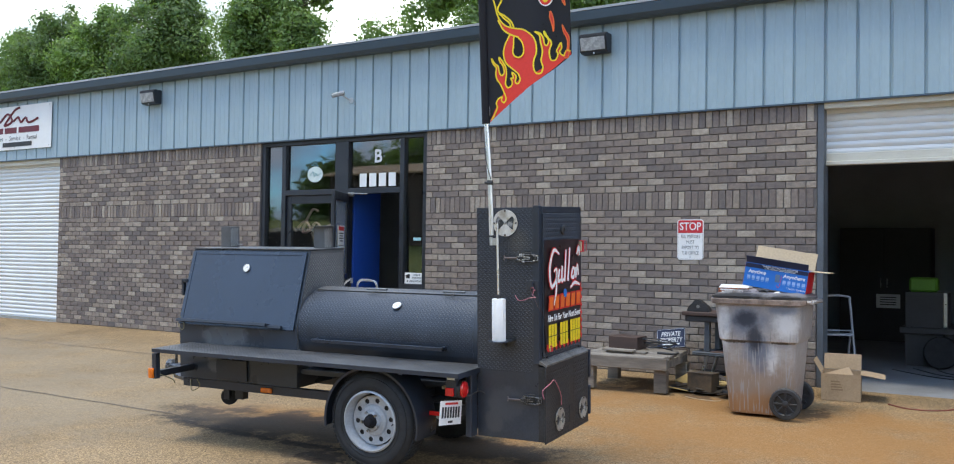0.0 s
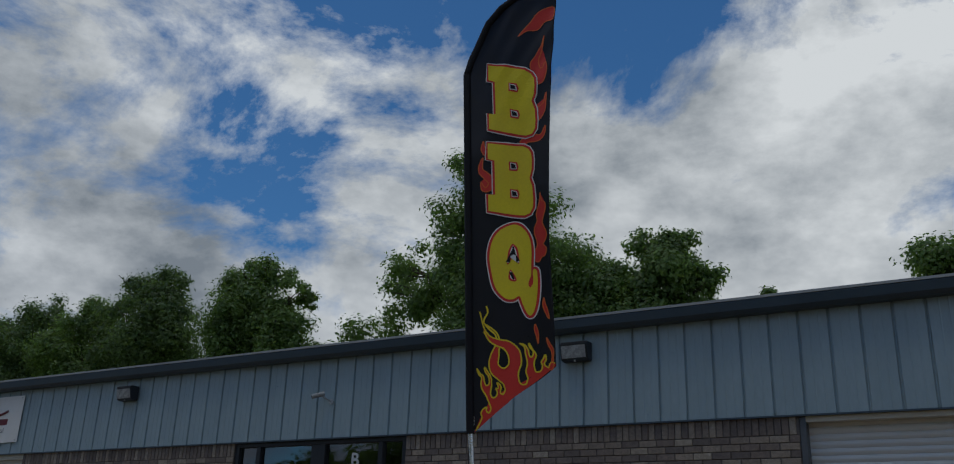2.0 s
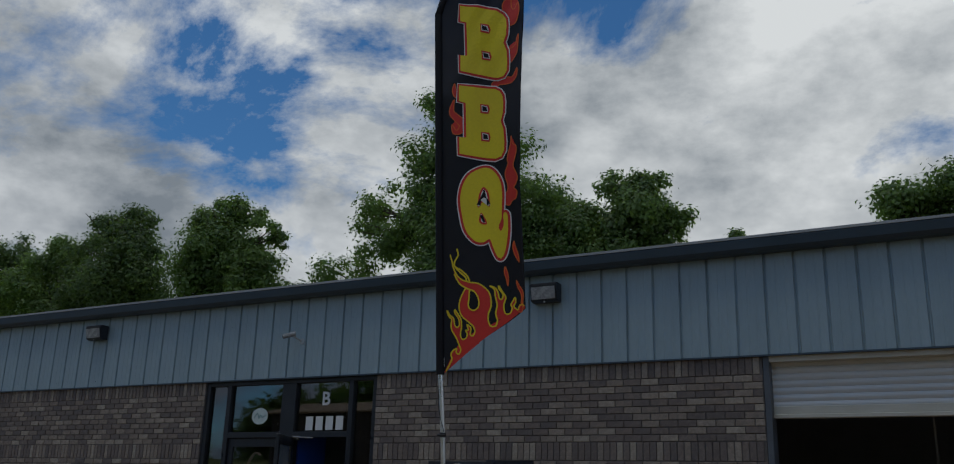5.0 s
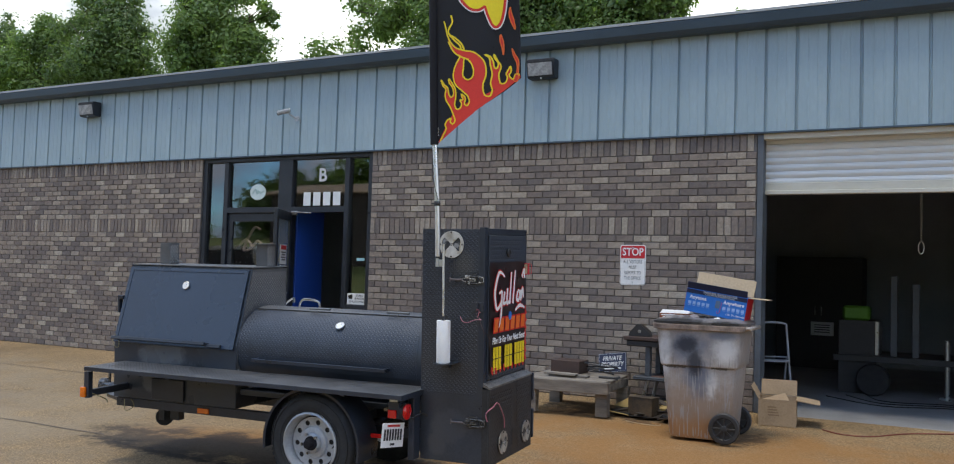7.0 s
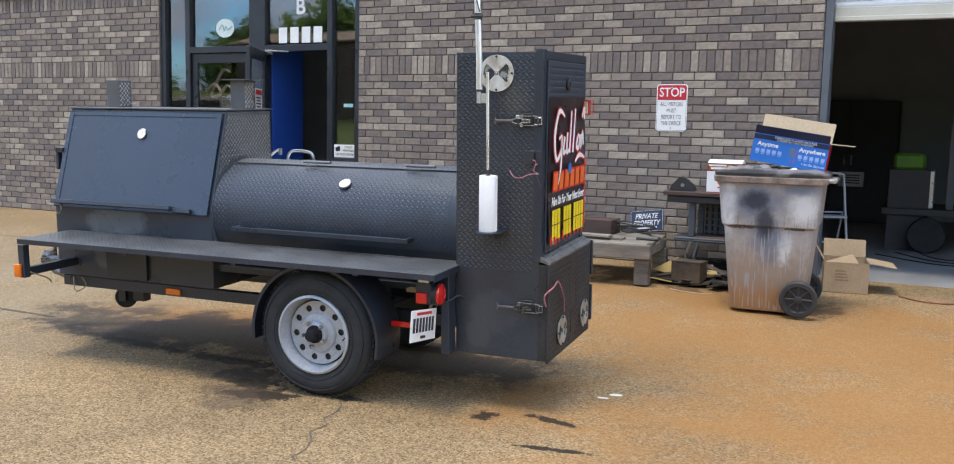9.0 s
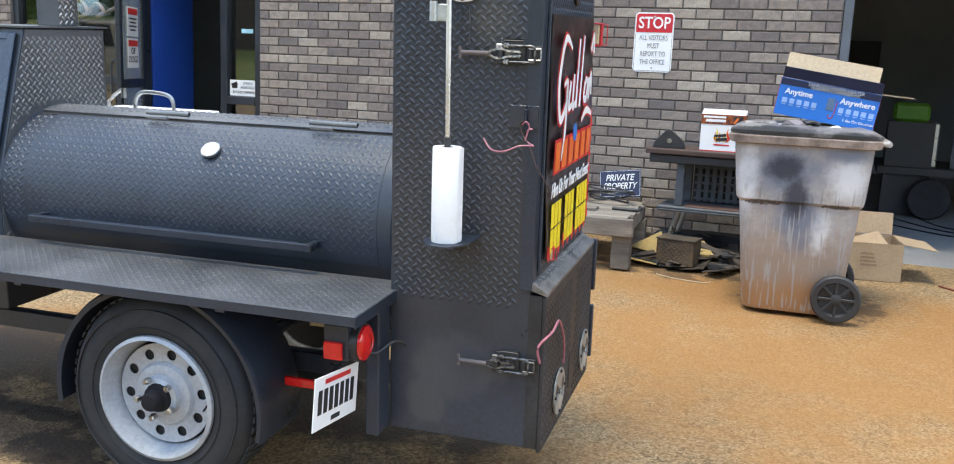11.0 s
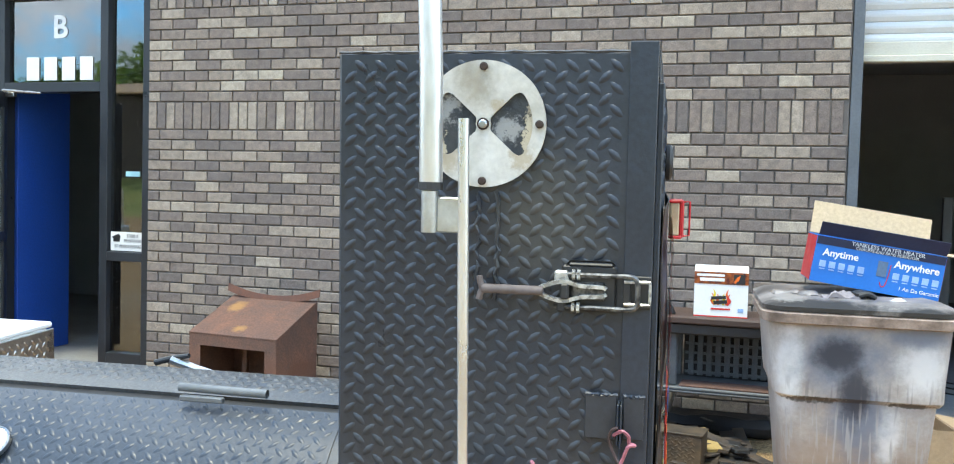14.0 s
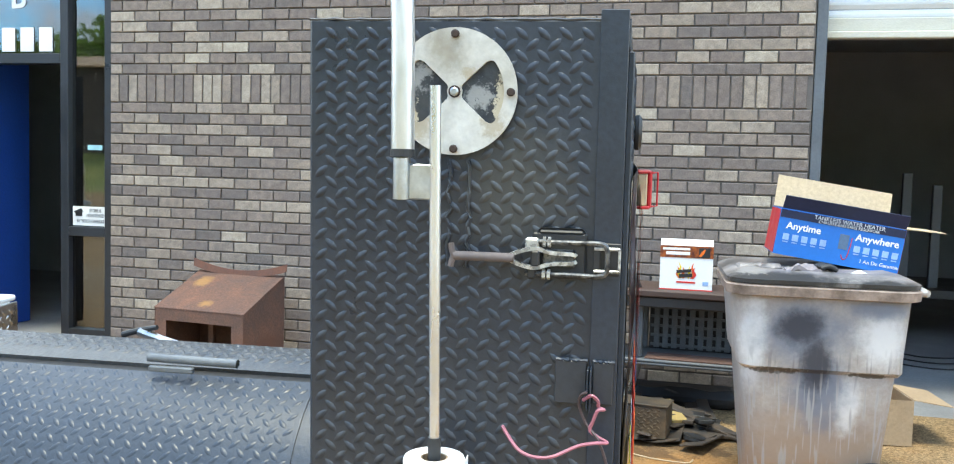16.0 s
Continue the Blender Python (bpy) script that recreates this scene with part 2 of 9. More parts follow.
GALV = mat("galvanised_steel", (0.55, 0.57, 0.58), (0.45, 0.47, 0.48), scale=25, rough=0.35, metal=0.9, bump=0.05, bscale=90)
JAMB = mat("jamb_paint", (0.11, 0.125, 0.145), (0.08, 0.09, 0.105), scale=3, rough=0.5)
INNER = mat("inner_wall_lining", (0.40, 0.42, 0.445), (0.31, 0.33, 0.35), scale=1.2, rough=0.85)
BLUE = mat("blue_wall_paint", (0.018, 0.078, 0.40), (0.015, 0.066, 0.35), scale=3, rough=0.55, bump=0.05)
BLACK = mat("black_enamel", (0.028, 0.036, 0.052), (0.020, 0.025, 0.036), scale=2.6, rough=0.34, rvar=0.1, bump=0.12, bscale=110, grain=0.2)
BLACKLID = mat("black_enamel_lid", (0.034, 0.054, 0.090), (0.027, 0.043, 0.072), scale=1.5, rough=0.30, rvar=0.1, bump=0.10, bscale=90, grain=0.14)
TREAD = mat("painted_tread_plate", (0.037, 0.047, 0.066), (0.026, 0.033, 0.046), scale=3.2, rough=0.40, rvar=0.10, bump=0.15, bscale=130, grain=0.22)
TREADWORN = mat("worn_tread_plate", (0.105, 0.105, 0.107), (0.048, 0.049, 0.052), scale=2.4, rough=0.42, rvar=0.15, bump=0.25, bscale=150, grain=0.3)
RUBBER = mat("tyre_rubber", (0.020, 0.021, 0.024), (0.028, 0.029, 0.031), scale=7, rough=0.8, bump=0.2, bscale=120)
RIM = mat("silver_rim_paint", (0.46, 0.48, 0.51), (0.37, 0.39, 0.42), scale=6, rough=0.38, metal=0.2, bump=0.03)
STEEL = mat("bare_steel", (0.50, 0.50, 0.49), (0.33, 0.32, 0.31), scale=14, rough=0.33, metal=1.0, bump=0.06)
WHITE = mat("white_enamel", (0.82, 0.82, 0.81), (0.76, 0.76, 0.75), scale=3, rough=0.4, bump=0.02, grain=0.03)
PAPER = mat("paper_towel", (0.86, 0.86, 0.86), (0.82, 0.82, 0.82), scale=20, rough=0.95, bump=0.5, bscale=260, grain=0.03)
RED = mat("red_paint", (0.55, 0.02, 0.03), (0.48, 0.015, 0.025), scale=6, rough=0.4, bump=0.02, grain=0.05)
REDLENS = mat("red_lens", (0.62, 0.012, 0.012), (0.5, 0.008, 0.008), scale=30, rough=0.14, bump=0.15, bscale=90, coat=0.5)
AMBER = mat("amber_lens", (0.75, 0.18, 0.01), (0.68, 0.14, 0.01), scale=30, rough=0.18, bump=0.15, bscale=90, coat=0.4)
INK = mat("black_ink", (0.02, 0.02, 0.022), scale=8, rough=0.55, bump=0)
WHITEINK = mat("white_ink", (0.80, 0.80, 0.79), (0.76, 0.76, 0.75), scale=8, rough=0.5, bump=0, grain=0.03)
YELLOW = mat("yellow_ink", (0.80, 0.62, 0.01), (0.74, 0.56, 0.01), scale=5, rough=0.6, bump=0.05, grain=0.05)
ORANGE = mat("orange_ink", (0.75, 0.16, 0.015), (0.66, 0.11, 0.012), scale=14, rough=0.5, bump=0)
REDINK = mat("red_ink", (0.58, 0.028, 0.022), (0.52, 0.02, 0.018), scale=5, rough=0.6, bump=0.05, grain=0.05)
VINYL = mat("black_vinyl", (0.018, 0.016, 0.017), (0.03, 0.012, 0.012), scale=7, rough=0.35, bump=0.05)
FLAGCLOTH = mat("black_flag_cloth", (0.014, 0.014, 0.019), (0.010, 0.010, 0.014), scale=4, rough=0.55, bump=0.25, bscale=240, spec=0.3)
SLEEVE = mat("black_sleeve_cloth", (0.012, 0.012, 0.016), (0.008, 0.008, 0.011), scale=4, rough=0.7, bump=0.25, bscale=240, spec=0.25)
FLAMERED = mat("flag_red_ink", (0.66, 0.035, 0.020), (0.60, 0.025, 0.016), scale=5, rough=0.6, bump=0.05, grain=0.05)
FLAGYELLOW = mat("flag_yellow_ink", (0.80, 0.66, 0.01), (0.76, 0.60, 0.01), scale=3, rough=0.6, bump=0.05, grain=0.05)
for fm in (FLAGCLOTH,):
    # thin cloth lets a little of the sky through
    nt = fm.node_tree
    out = [n for n in nt.nodes if n.type == "OUTPUT_MATERIAL"][0]
    tp_ = nd(nt, "ShaderNodeBsdfTransparent", Color=(0.85, 0.88, 1.0, 1))
    mx_ = nt.nodes.new("ShaderNodeMixShader")
    mx_.inputs[0].default_value = 0.10
    nt.links.new(nt.nodes["Principled BSDF"].outputs[0], mx_.inputs[1])
    nt.links.new(tp_.outputs[0], mx_.inputs[2])
    nt.links.new(mx_.outputs[0], out.inputs["Surface"])
ALU = mat("aluminium_tube", (0.78, 0.78, 0.78), (0.66, 0.66, 0.66), scale=9, rough=0.28, metal=0.8, bump=0.03, stretch=(1, 1, 0.2))
RUST = mat("rusted_steel", (0.165, 0.082, 0.055), (0.085, 0.050, 0.040), scale=4.5, rough=0.85, bump=0.4, bscale=80, grain=0.25, dist=0.6)
CARD = mat("cardboard", (0.37, 0.27, 0.17), (0.31, 0.22, 0.135), scale=4, rough=0.85, bump=0.1, bscale=60)
CARDIN = mat("pale_cardboard", (0.50, 0.385, 0.25), (0.45, 0.345, 0.22), scale=2, rough=0.85, bump=0.02, bscale=60)
BLUECARD = mat("blue_printed_card", (0.02, 0.16, 0.55), (0.018, 0.14, 0.5), scale=4, rough=0.45, bump=0.04, grain=0.05)
NAVYCARD = mat("navy_printed_card", (0.012, 0.018, 0.06), scale=4, rough=0.45, bump=0.04)
PLASTIC = mat("black_plastic", (0.028, 0.028, 0.03), (0.02, 0.02, 0.021), scale=9, rough=0.5, bump=0.1)
WOODOLD = mat("weathered_wood", (0.27, 0.235, 0.19), (0.13, 0.112, 0.094), scale=5, rough=0.9, bump=0.5, bscale=60, stretch=(0.3, 3, 3), rand="object")
WOODDARK = mat("dark_stained_wood", (0.075, 0.045, 0.035), (0.05, 0.03, 0.024), scale=5, rough=0.7, bump=0.3, bscale=50, stretch=(0.3, 3, 3))
LEAF = mat("leaf", (0.20, 0.285, 0.098), (0.125, 0.185, 0.066), scale=0.9, rough=0.55, bump=0, grain=0.25, rand="island", bscale=5)
LEAFDARK = mat("dark_leaf", (0.155, 0.22, 0.088), (0.10, 0.148, 0.062), scale=0.9, rough=0.55, bump=0, grain=0.25, rand="island", bscale=5)
BARK = mat("bark", (0.13, 0.10, 0.075), (0.08, 0.062, 0.05), scale=6, rough=0.95, bump=0.7, bscale=25, stretch=(2, 2, 0.4))
GRASS = mat("grass_ground", (0.20, 0.21, 0.065), (0.12, 0.15, 0.04), scale=0.35, rough=0.95, bump=0.6, bscale=14, grain=0.3)
for lm in (LEAF, LEAFDARK):
    nt = lm.node_tree
    b = nt.nodes["Principled BSDF"]
    out = [n for n in nt.nodes if n.type == "OUTPUT_MATERIAL"][0]
    tl_ = nt.nodes.new("ShaderNodeBsdfTranslucent")
    sc_ = nt.nodes.new("ShaderNodeVectorMath")
    sc_.operation = "MULTIPLY"
    sc_.inputs[1].default_value = (1.5, 1.6, 0.75)
    nt.links.new(b.inputs["Base Color"].links[0].from_socket, sc_.inputs[0])
    nt.links.new(sc_.outputs[0], tl_.inputs["Color"])
    mx_ = nt.nodes.new("ShaderNodeMixShader")
    mx_.inputs[0].default_value = 0.5
    nt.links.new(b.outputs[0], mx_.inputs[1])
    nt.links.new(tl_.outputs[0], mx_.inputs[2])
    nt.links.new(mx_.outputs[0], out.inputs["Surface"])
LENS = mat("lamp_lens", (0.40, 0.42, 0.43), (0.26, 0.27, 0.28), scale=20, rough=0.25, bump=0.3, bscale=120)

PAVE = mat("aggregate_concrete", (0.285, 0.198, 0.108), (0.20, 0.138, 0.075), scale=0.8, rough=0.9, rvar=0.06, bump=0.8, bscale=95, grain=0.35, dist=0.4, spec=0.15)


def pebbles(m, scale, low, high):
    """Exposed pebbles: each cell has its own tone and stands a little proud."""
    nt = m.node_tree
    b = nt.nodes["Principled BSDF"]
    tc = nt.nodes.new("ShaderNodeTexCoord")
    v = nd(nt, "ShaderNodeTexVoronoi", Scale=scale)
    nt.links.new(tc.outputs["Object"], v.inputs["Vector"])
    sp = nt.nodes.new("ShaderNodeSeparateColor")
    nt.links.new(v.outputs["Color"], sp.inputs[0])
    r = nt.nodes.new("ShaderNodeMapRange")
    r.inputs["To Min"].default_value, r.inputs["To Max"].default_value = low, high
    nt.links.new(sp.outputs[0], r.inputs["Value"])
    sc = nt.nodes.new("ShaderNodeVectorMath")
    sc.operation = "SCALE"
    nt.links.new(b.inputs["Base Color"].links[0].from_socket, sc.inputs[0])
    nt.links.new(r.outputs[0], sc.inputs["Scale"])
    nt.links.new(sc.outputs[0], b.inputs["Base Color"])
    bp = nd(nt, "ShaderNodeBump", Strength=0.6, Distance=0.004)
    bp.invert = True
    nt.links.new(v.outputs["Distance"], bp.inputs["Height"])
    nt.links.new(b.inputs["Normal"].links[0].from_socket, bp.inputs["Normal"])
    nt.links.new(bp.outputs[0], b.inputs["Normal"])


pebbles(PAVE, 95.0, 0.58, 1.55)
stains_and_shade(PAVE, [(-1.2, 7.4, 4.2, 2.4, 6), (-0.4, 5.6, 3.2, 2.4, 0), (-2.6, 8.4, 2.2, 1.2, 0), (-5.6, 6.0, 1.4, 0.5, 10)], (0.30, 0.145, 0.045), scale=1.6, amount=0.75, soft=(0.35, 1.45))
stains_and_shade(PAVE, [(-9.0, 5.2, 4.5, 2.6, 0), (-13.0, 6.5, 6.0, 3.0, 0)], (0.25, 0.205, 0.145), scale=1.6, amount=0.6, soft=(0.35, 1.45))
stains_and_shade(PAVE, [(-4.20, 4.95, 0.42, 0.26, -35), (-3.95, 4.75, 0.30, 0.20, 10), (-5.45, 5.26, 1.05, 0.085, -6), (-4.60, 5.22, 0.50, 0.11, 4), (-3.50, 4.93, 0.17, 0.09, 10),
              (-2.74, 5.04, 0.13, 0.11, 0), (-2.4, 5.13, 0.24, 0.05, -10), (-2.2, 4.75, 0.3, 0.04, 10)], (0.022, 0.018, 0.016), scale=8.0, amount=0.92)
stains_and_shade(PAVE, [(-4.05, 4.62, 0.45, 0.26, -30), (-4.4, 5.05, 0.7, 0.3, -10), (-5.6, 5.3, 1.3, 0.2, -6)], (0.085, 0.062, 0.045), scale=6.0, amount=0.55)
# oily wet patch and the trailer's ground shade, painted as one dark area
stains_and_shade(PAVE, [(-5.1, 5.72, 2.2, 0.70, 4), (-3.5, 5.8, 1.1, 0.6, 4), (-5.9, 5.5, 1.3, 0.4, -4)], (0.048, 0.042, 0.038), scale=3.0, amount=0.82, soft=(0.55, 1.1))
# dirt and painted contact shade on the ground by benches and bin
stains_and_shade(PAVE, [(-3.1, 9.25, 1.1, 0.6, 4), (-2.6, 9.0, 0.6, 0.45, 0), (-1.7, 8.5, 0.6, 0.5, 0)], (0.075, 0.050, 0.032), scale=5.0, amount=0.7)
stains_and_shade(PAVE, [(-2.24, 5.68, 0.05, 0.03, 10), (-2.28, 5.60, 0.045, 0.022, 0)], (0.75, 0.74, 0.7), scale=14, amount=0.9)

# ---- helpers ----
def thing(name, label, category, m=None, group="", kind=""):
    ob = new(name)
    ob.empty_display_size = 0.1
    if m is not None:
        ob.matrix_basis = m
    return tagged(ob, label, category, group, kind)


def mesh_of(name, bm, material, smooth=False):
    me = bpy.data.meshes.new(name)
    bmesh.ops.recalc_face_normals(bm, faces=bm.faces)
    bm.to_mesh(me)
    bm.free()
    for mm in (material if isinstance(material, (list, tuple)) else [material]):
        me.materials.append(mm)
    if smooth:
        for p in me.polygons:
            p.use_smooth = True
        me.set_sharp_from_angle(angle=radians(35))
    return me


def part(name, bm, material, parent=None, label="", smooth=False, kind=""):
    ob = new(name, mesh_of(name, bm, material, smooth))
    if parent is not None:
        ob.parent = parent
    return tagged(ob, label, kind=kind)


def box(bm, x0, x1, y0, y1, z0, z1, bevel=0.0, m=None, seg=1):
    r = bmesh.ops.create_cube(bm, size=1.0)
    vs = r["verts"]
    for v in vs:
        v.co = Vector((x0 + (v.co.x + 0.5) * (x1 - x0), y0 + (v.co.y + 0.5) * (y1 - y0), z0 + (v.co.z + 0.5) * (z1 - z0)))
    if bevel:
        es = list({e for v in vs for e in v.link_edges})
        r = bmesh.ops.bevel(bm, geom=es, offset=bevel, segments=seg, affect="EDGES", profile=0.5)
        vs = list({v for f in r["faces"] for v in f.verts} | {v for v in vs if v.is_valid})
    if m is not None:
        for v in vs:
            v.co = m @ v.co
    return bm


def boxes(*args, bevel=0.0):
    bm = bmesh.new()
    for a in args:
        box(bm, *a, bevel=bevel)
    return bm


def rod(bm, a, b, r, r2=None, seg=12, caps=True):
    a, b = Vector(a), Vector(b)
    d = b - a
    m = Matrix.Translation((a + b) / 2) @ d.to_track_quat("Z", "Y").to_matrix().to_4x4()
    bmesh.ops.create_cone(bm, cap_ends=caps, segments=seg, radius1=r, radius2=r if r2 is None else r2, depth=d.length, matrix=m)
    return bm


def tube(bm, pts, r, seg=8):
    """A round wire or pipe along points."""
    pts = [Vector(p) for p in pts]
    rings = []
    up = Vector((0.13, 0.21, 0.97))
    for i, p in enumerate(pts):
        d = (pts[min(i + 1, len(pts) - 1)] - pts[max(i - 1, 0)]).normalized()
        s = d.cross(up)
        if s.length < 1e-3:
            s = d.cross(Vector((1, 0, 0)))
        s.normalize()
        t = s.cross(d)
        rr = r[i] if isinstance(r, (list, tuple)) else r
        rings.append([bm.verts.new(p + (s * math.cos(k * math.tau / seg) + t * math.sin(k * math.tau / seg)) * rr) for k in range(seg)])
    for a, b in zip(rings, rings[1:]):
        for k in range(seg):
            bm.faces.new((a[k], a[(k + 1) % seg], b[(k + 1) % seg], b[k]))
    bm.faces.new(rings[0])
    bm.faces.new(rings[-1][::-1])
    return bm


def smooth_path(pts, n=6):
    """More points on a smooth line through the given ones."""
    p = [Vector(q) for q in pts]
    out = []
    for i in range(len(p) - 1):
        a, b, c, d = p[max(i - 1, 0)], p[i], p[i + 1], p[min(i + 2, len(p) - 1)]
        for k in range(n):
            t = k / n
            out.append(0.5 * ((2 * b) + (c - a) * t + (2 * a - 5 * b + 4 * c - d) * t * t + (3 * b - a - 3 * c + d) * t ** 3))
    return out + [p[-1]]


def lathe(bm, profile, seg=32, m=None, close=False):
    """Turns (radius, height) points about z."""
    rings = []
    for r, z in profile:
        rings.append([bm.verts.new((r * math.cos(k * math.tau / seg), r * math.sin(k * math.tau / seg), z)) for k in range(seg)])
    pairs = list(zip(rings, rings[1:])) + ([(rings[-1], rings[0])] if close else [])
    for a, b in pairs:
        for k in range(seg):
            bm.faces.new((a[k], a[(k + 1) % seg], b[(k + 1) % seg], b[k]))
    if not close:
        if profile[0][0] > 1e-5:
            bm.faces.new(rings[0])
        if profile[-1][0] > 1e-5:
            bm.faces.new(rings[-1])
    if m is not None:
        for ring in rings:
            for v in ring:
                v.co = m @ v.co
    return bm


def prism(bm, outline, axis, a, b):
    """A solid from a closed outline, drawn out along an axis ('x', 'y' or 'z') from a to b."""
    def at(p, t):
        return {"x": (t, p[0], p[1]), "y": (p[0], t, p[1]), "z": (p[0], p[1], t)}[axis]
    lo, hi = [bm.verts.new(at(p, a)) for p in outline], [bm.verts.new(at(p, b)) for p in outline]
    n = len(outline)
    for k in range(n):
        bm.faces.new((lo[k], lo[(k + 1) % n], hi[(k + 1) % n], hi[k]))
    bm.faces.new(lo)
    bm.faces.new(hi[::-1])
    return bm


def writing(body, size, m, offset=0.0, shear=0.0, space=1.0, wide=1.0, thick=0.0008, cut=0.0):
    """Letters of the built-in font as a thin mesh, centred on the pose m, which faces along its z."""
    cu = bpy.data.curves.new("lettering", "FONT")
    cu.body, cu.size, cu.align_x, cu.align_y = body, size, "CENTER", "CENTER"
    cu.offset, cu.shear, cu.space_character, cu.extrude, cu.resolution_u = offset, shear, space, thick, 3
    ob = new("lettering", cu)
    bpy.context.view_layer.update()
    me = bpy.data.meshes.new_from_object(ob.evaluated_get(bpy.context.evaluated_depsgraph_get()))
    bpy.data.objects.remove(ob)
    bpy.data.curves.remove(cu)
    bm = bmesh.new()
    bm.from_mesh(me)
    bpy.data.meshes.remove(me)
    for v in bm.verts:
        v.co.x *= wide
        v.co = m @ v.co
    return bm


def lug_cloud(name, place, u0, u1, v0, v1, material, parent, pitch=0.031, size=0.0138, wide=0.0056, high=0.0028, keep=None):
    """The raised lugs of tread plate, alternately turned, over a surface place(u, v) -> point, along u, along v, normal."""
    vs, fs = [], []
    nu, nv = int((u1 - u0) / pitch), int((v1 - v0) / pitch)
    for i in range(nu):
        for j in range(nv):
            for turn in (0, 1):
                u, v = u0 + (i + 0.25 + 0.5 * turn) * pitch, v0 + (j + 0.25 + 0.5 * turn) * pitch
                if keep and not keep(u, v):
                    continue
                p, eu, ev, n = place(u, v)
                s = -1 if turn else 1
                a, b = (eu * 0.72 + ev * 0.69 * s), (eu * 0.69 * -s + ev * 0.72)
                k = len(vs)
                for c, d, h in ((-1, 0, 0), (-0.62, -0.66, 0), (0, -1, 0), (0.62, -0.66, 0), (1, 0, 0), (0.62, 0.66, 0), (0, 1, 0), (-0.62, 0.66, 0), (-0.55, 0, 0.8), (0, -0.4, 1), (0.55, 0, 0.8), (0, 0.4, 1)):
                    vs.append(p + a * (c * size) + b * (d * wide) + n * (h * high - (0.0004 if h == 0 else 0)))
                for f in ((0, 1, 8), (1, 2, 9, 8), (2, 3, 10, 9), (3, 4, 10), (4, 5, 10), (5, 6, 11, 10), (6, 7, 8, 11), (7, 0, 8), (8, 9, 10, 11)):
                    fs.append([k + q for q in f])
    me = bpy.data.meshes.new(name)
    me.from_pydata([tuple(v) for v in vs], [], fs)
    me.materials.append(material)
    for pl in me.polygons:
        pl.use_smooth = True
    ob = new(name, me)
    ob.parent = parent
    return tagged(ob, "rows of small raised diamond lugs", kind="stuff")


# ---- ground ----
def ground_z(y):
    return 0.0 if y < 5 else (0.032 * (y - 5) if y < W else 0.16)


bm = bmesh.new()
rows = []
for y, z in ((-900, 6.0), (-120, 5.2), (-46, 4.6), (-34, 2.6), (-26, 0.2), (-22, -0.05), (20, -0.05), (60, -0.05), (900, -0.05)):
    rows.append([bm.verts.new((x, y, z)) for x in (-900, -120, -40, 0, 40, 120, 900)])
for a, b in zip(rows, rows[1:]):
    for k in range(6):
        bm.faces.new((a[k], a[k + 1], b[k + 1], b[k]))
ground = tagged(part("ground", bm, GRASS), "grassy ground with a bank across the lot", "ground", kind="structure")

bm = bmesh.new()
rows = []
for y in (-24, -10, 0, 2, 3.5, 5, 6, 7, 8, 9, W - 0.002):
    rows.append([bm.verts.new((x, y, ground_z(y))) for x in range(-60, 61, 6)])
for a, b in zip(rows, rows[1:]):
    for k in range(20):
        bm.faces.new((a[k], a[k + 1], b[k + 1], b[k]))
pavement = tagged(part("pavement", bm, PAVE, smooth=True), "tan aggregate concrete lot, rust- and oil-stained, with painted shade", "pavement", kind="structure")
# saw-cut joints and a crack, as thin dark strips of sealant
def strip(pts, w, name, label, mat_):
    bm = bmesh.new()
    vv = []
    for i, (x, y) in enumerate(pts):
        a, b = pts[max(i - 1, 0)], pts[min(i + 1, len(pts) - 1)]
        d = Vector((b[0] - a[0], b[1] - a[1])).normalized()
        q = w * (0.6 + 0.8 * random.random())
        vv.append([bm.verts.new((x - d.y * q * s, y + d.x * q * s, ground_z(y) + 0.003)) for s in (-1, 1)])
    for a, b in zip(vv, vv[1:]):
        bm.faces.new((a[0], a[1], b[1], b[0]))
    return tagged(part(name, bm, mat_, pavement, label))


TAR = mat("joint_dirt", (0.13, 0.10, 0.07), (0.09, 0.07, 0.05), scale=12, rough=0.9)
strip([(-30 + i * 0.5, 8.05 + 0.012 * (i % 3)) for i in range(48)], 0.010, "joint", "dirt-filled joint across the concrete", TAR)
strip([(-30 + i * 0.5, 5.48 + 0.015 * (i % 2)) for i in range(48)], 0.012, "joint", "dirt-filled joint across the concrete", TAR)
cr = [(-3.5, 4.86)]
for i in range(16):
    cr.append((cr[-1][0] + random.uniform(-0.01, 0.05), cr[-1][1] - random.uniform(0.03, 0.08)))
strip(cr, 0.005, "crack", "thin branching crack in the concrete", TAR)


# ---- building ----
COURSE, UNIT, JOINT = 0.0794, 0.2127, 0.010
BASE, TOP = 0.16, 3.21
DEPTH_FRONT, DEPTH_BACK = -0.012, 0.06


def brick_shape(w, h):
    c = 0.004
    x, z, f = w / 2, h / 2, DEPTH_FRONT
    vs = [(-x, DEPTH_BACK, -z), (x, DEPTH_BACK, -z), (x, DEPTH_BACK, z), (-x, DEPTH_BACK, z),
          (-x, f + c, -z), (x, f + c, -z), (x, f + c, z), (-x, f + c, z),
          (-x + c, f, -z + c), (x - c, f, -z + c), (x - c, f, z - c), (-x + c, f, z - c)]
    fs = [(8, 9, 10, 11)]
    for k in range(4):
        n = (k + 1) % 4
        fs += [(4 + k, 4 + n, 8 + n, 8 + k), (k, n, 4 + n, 4 + k)]
    return vs, fs


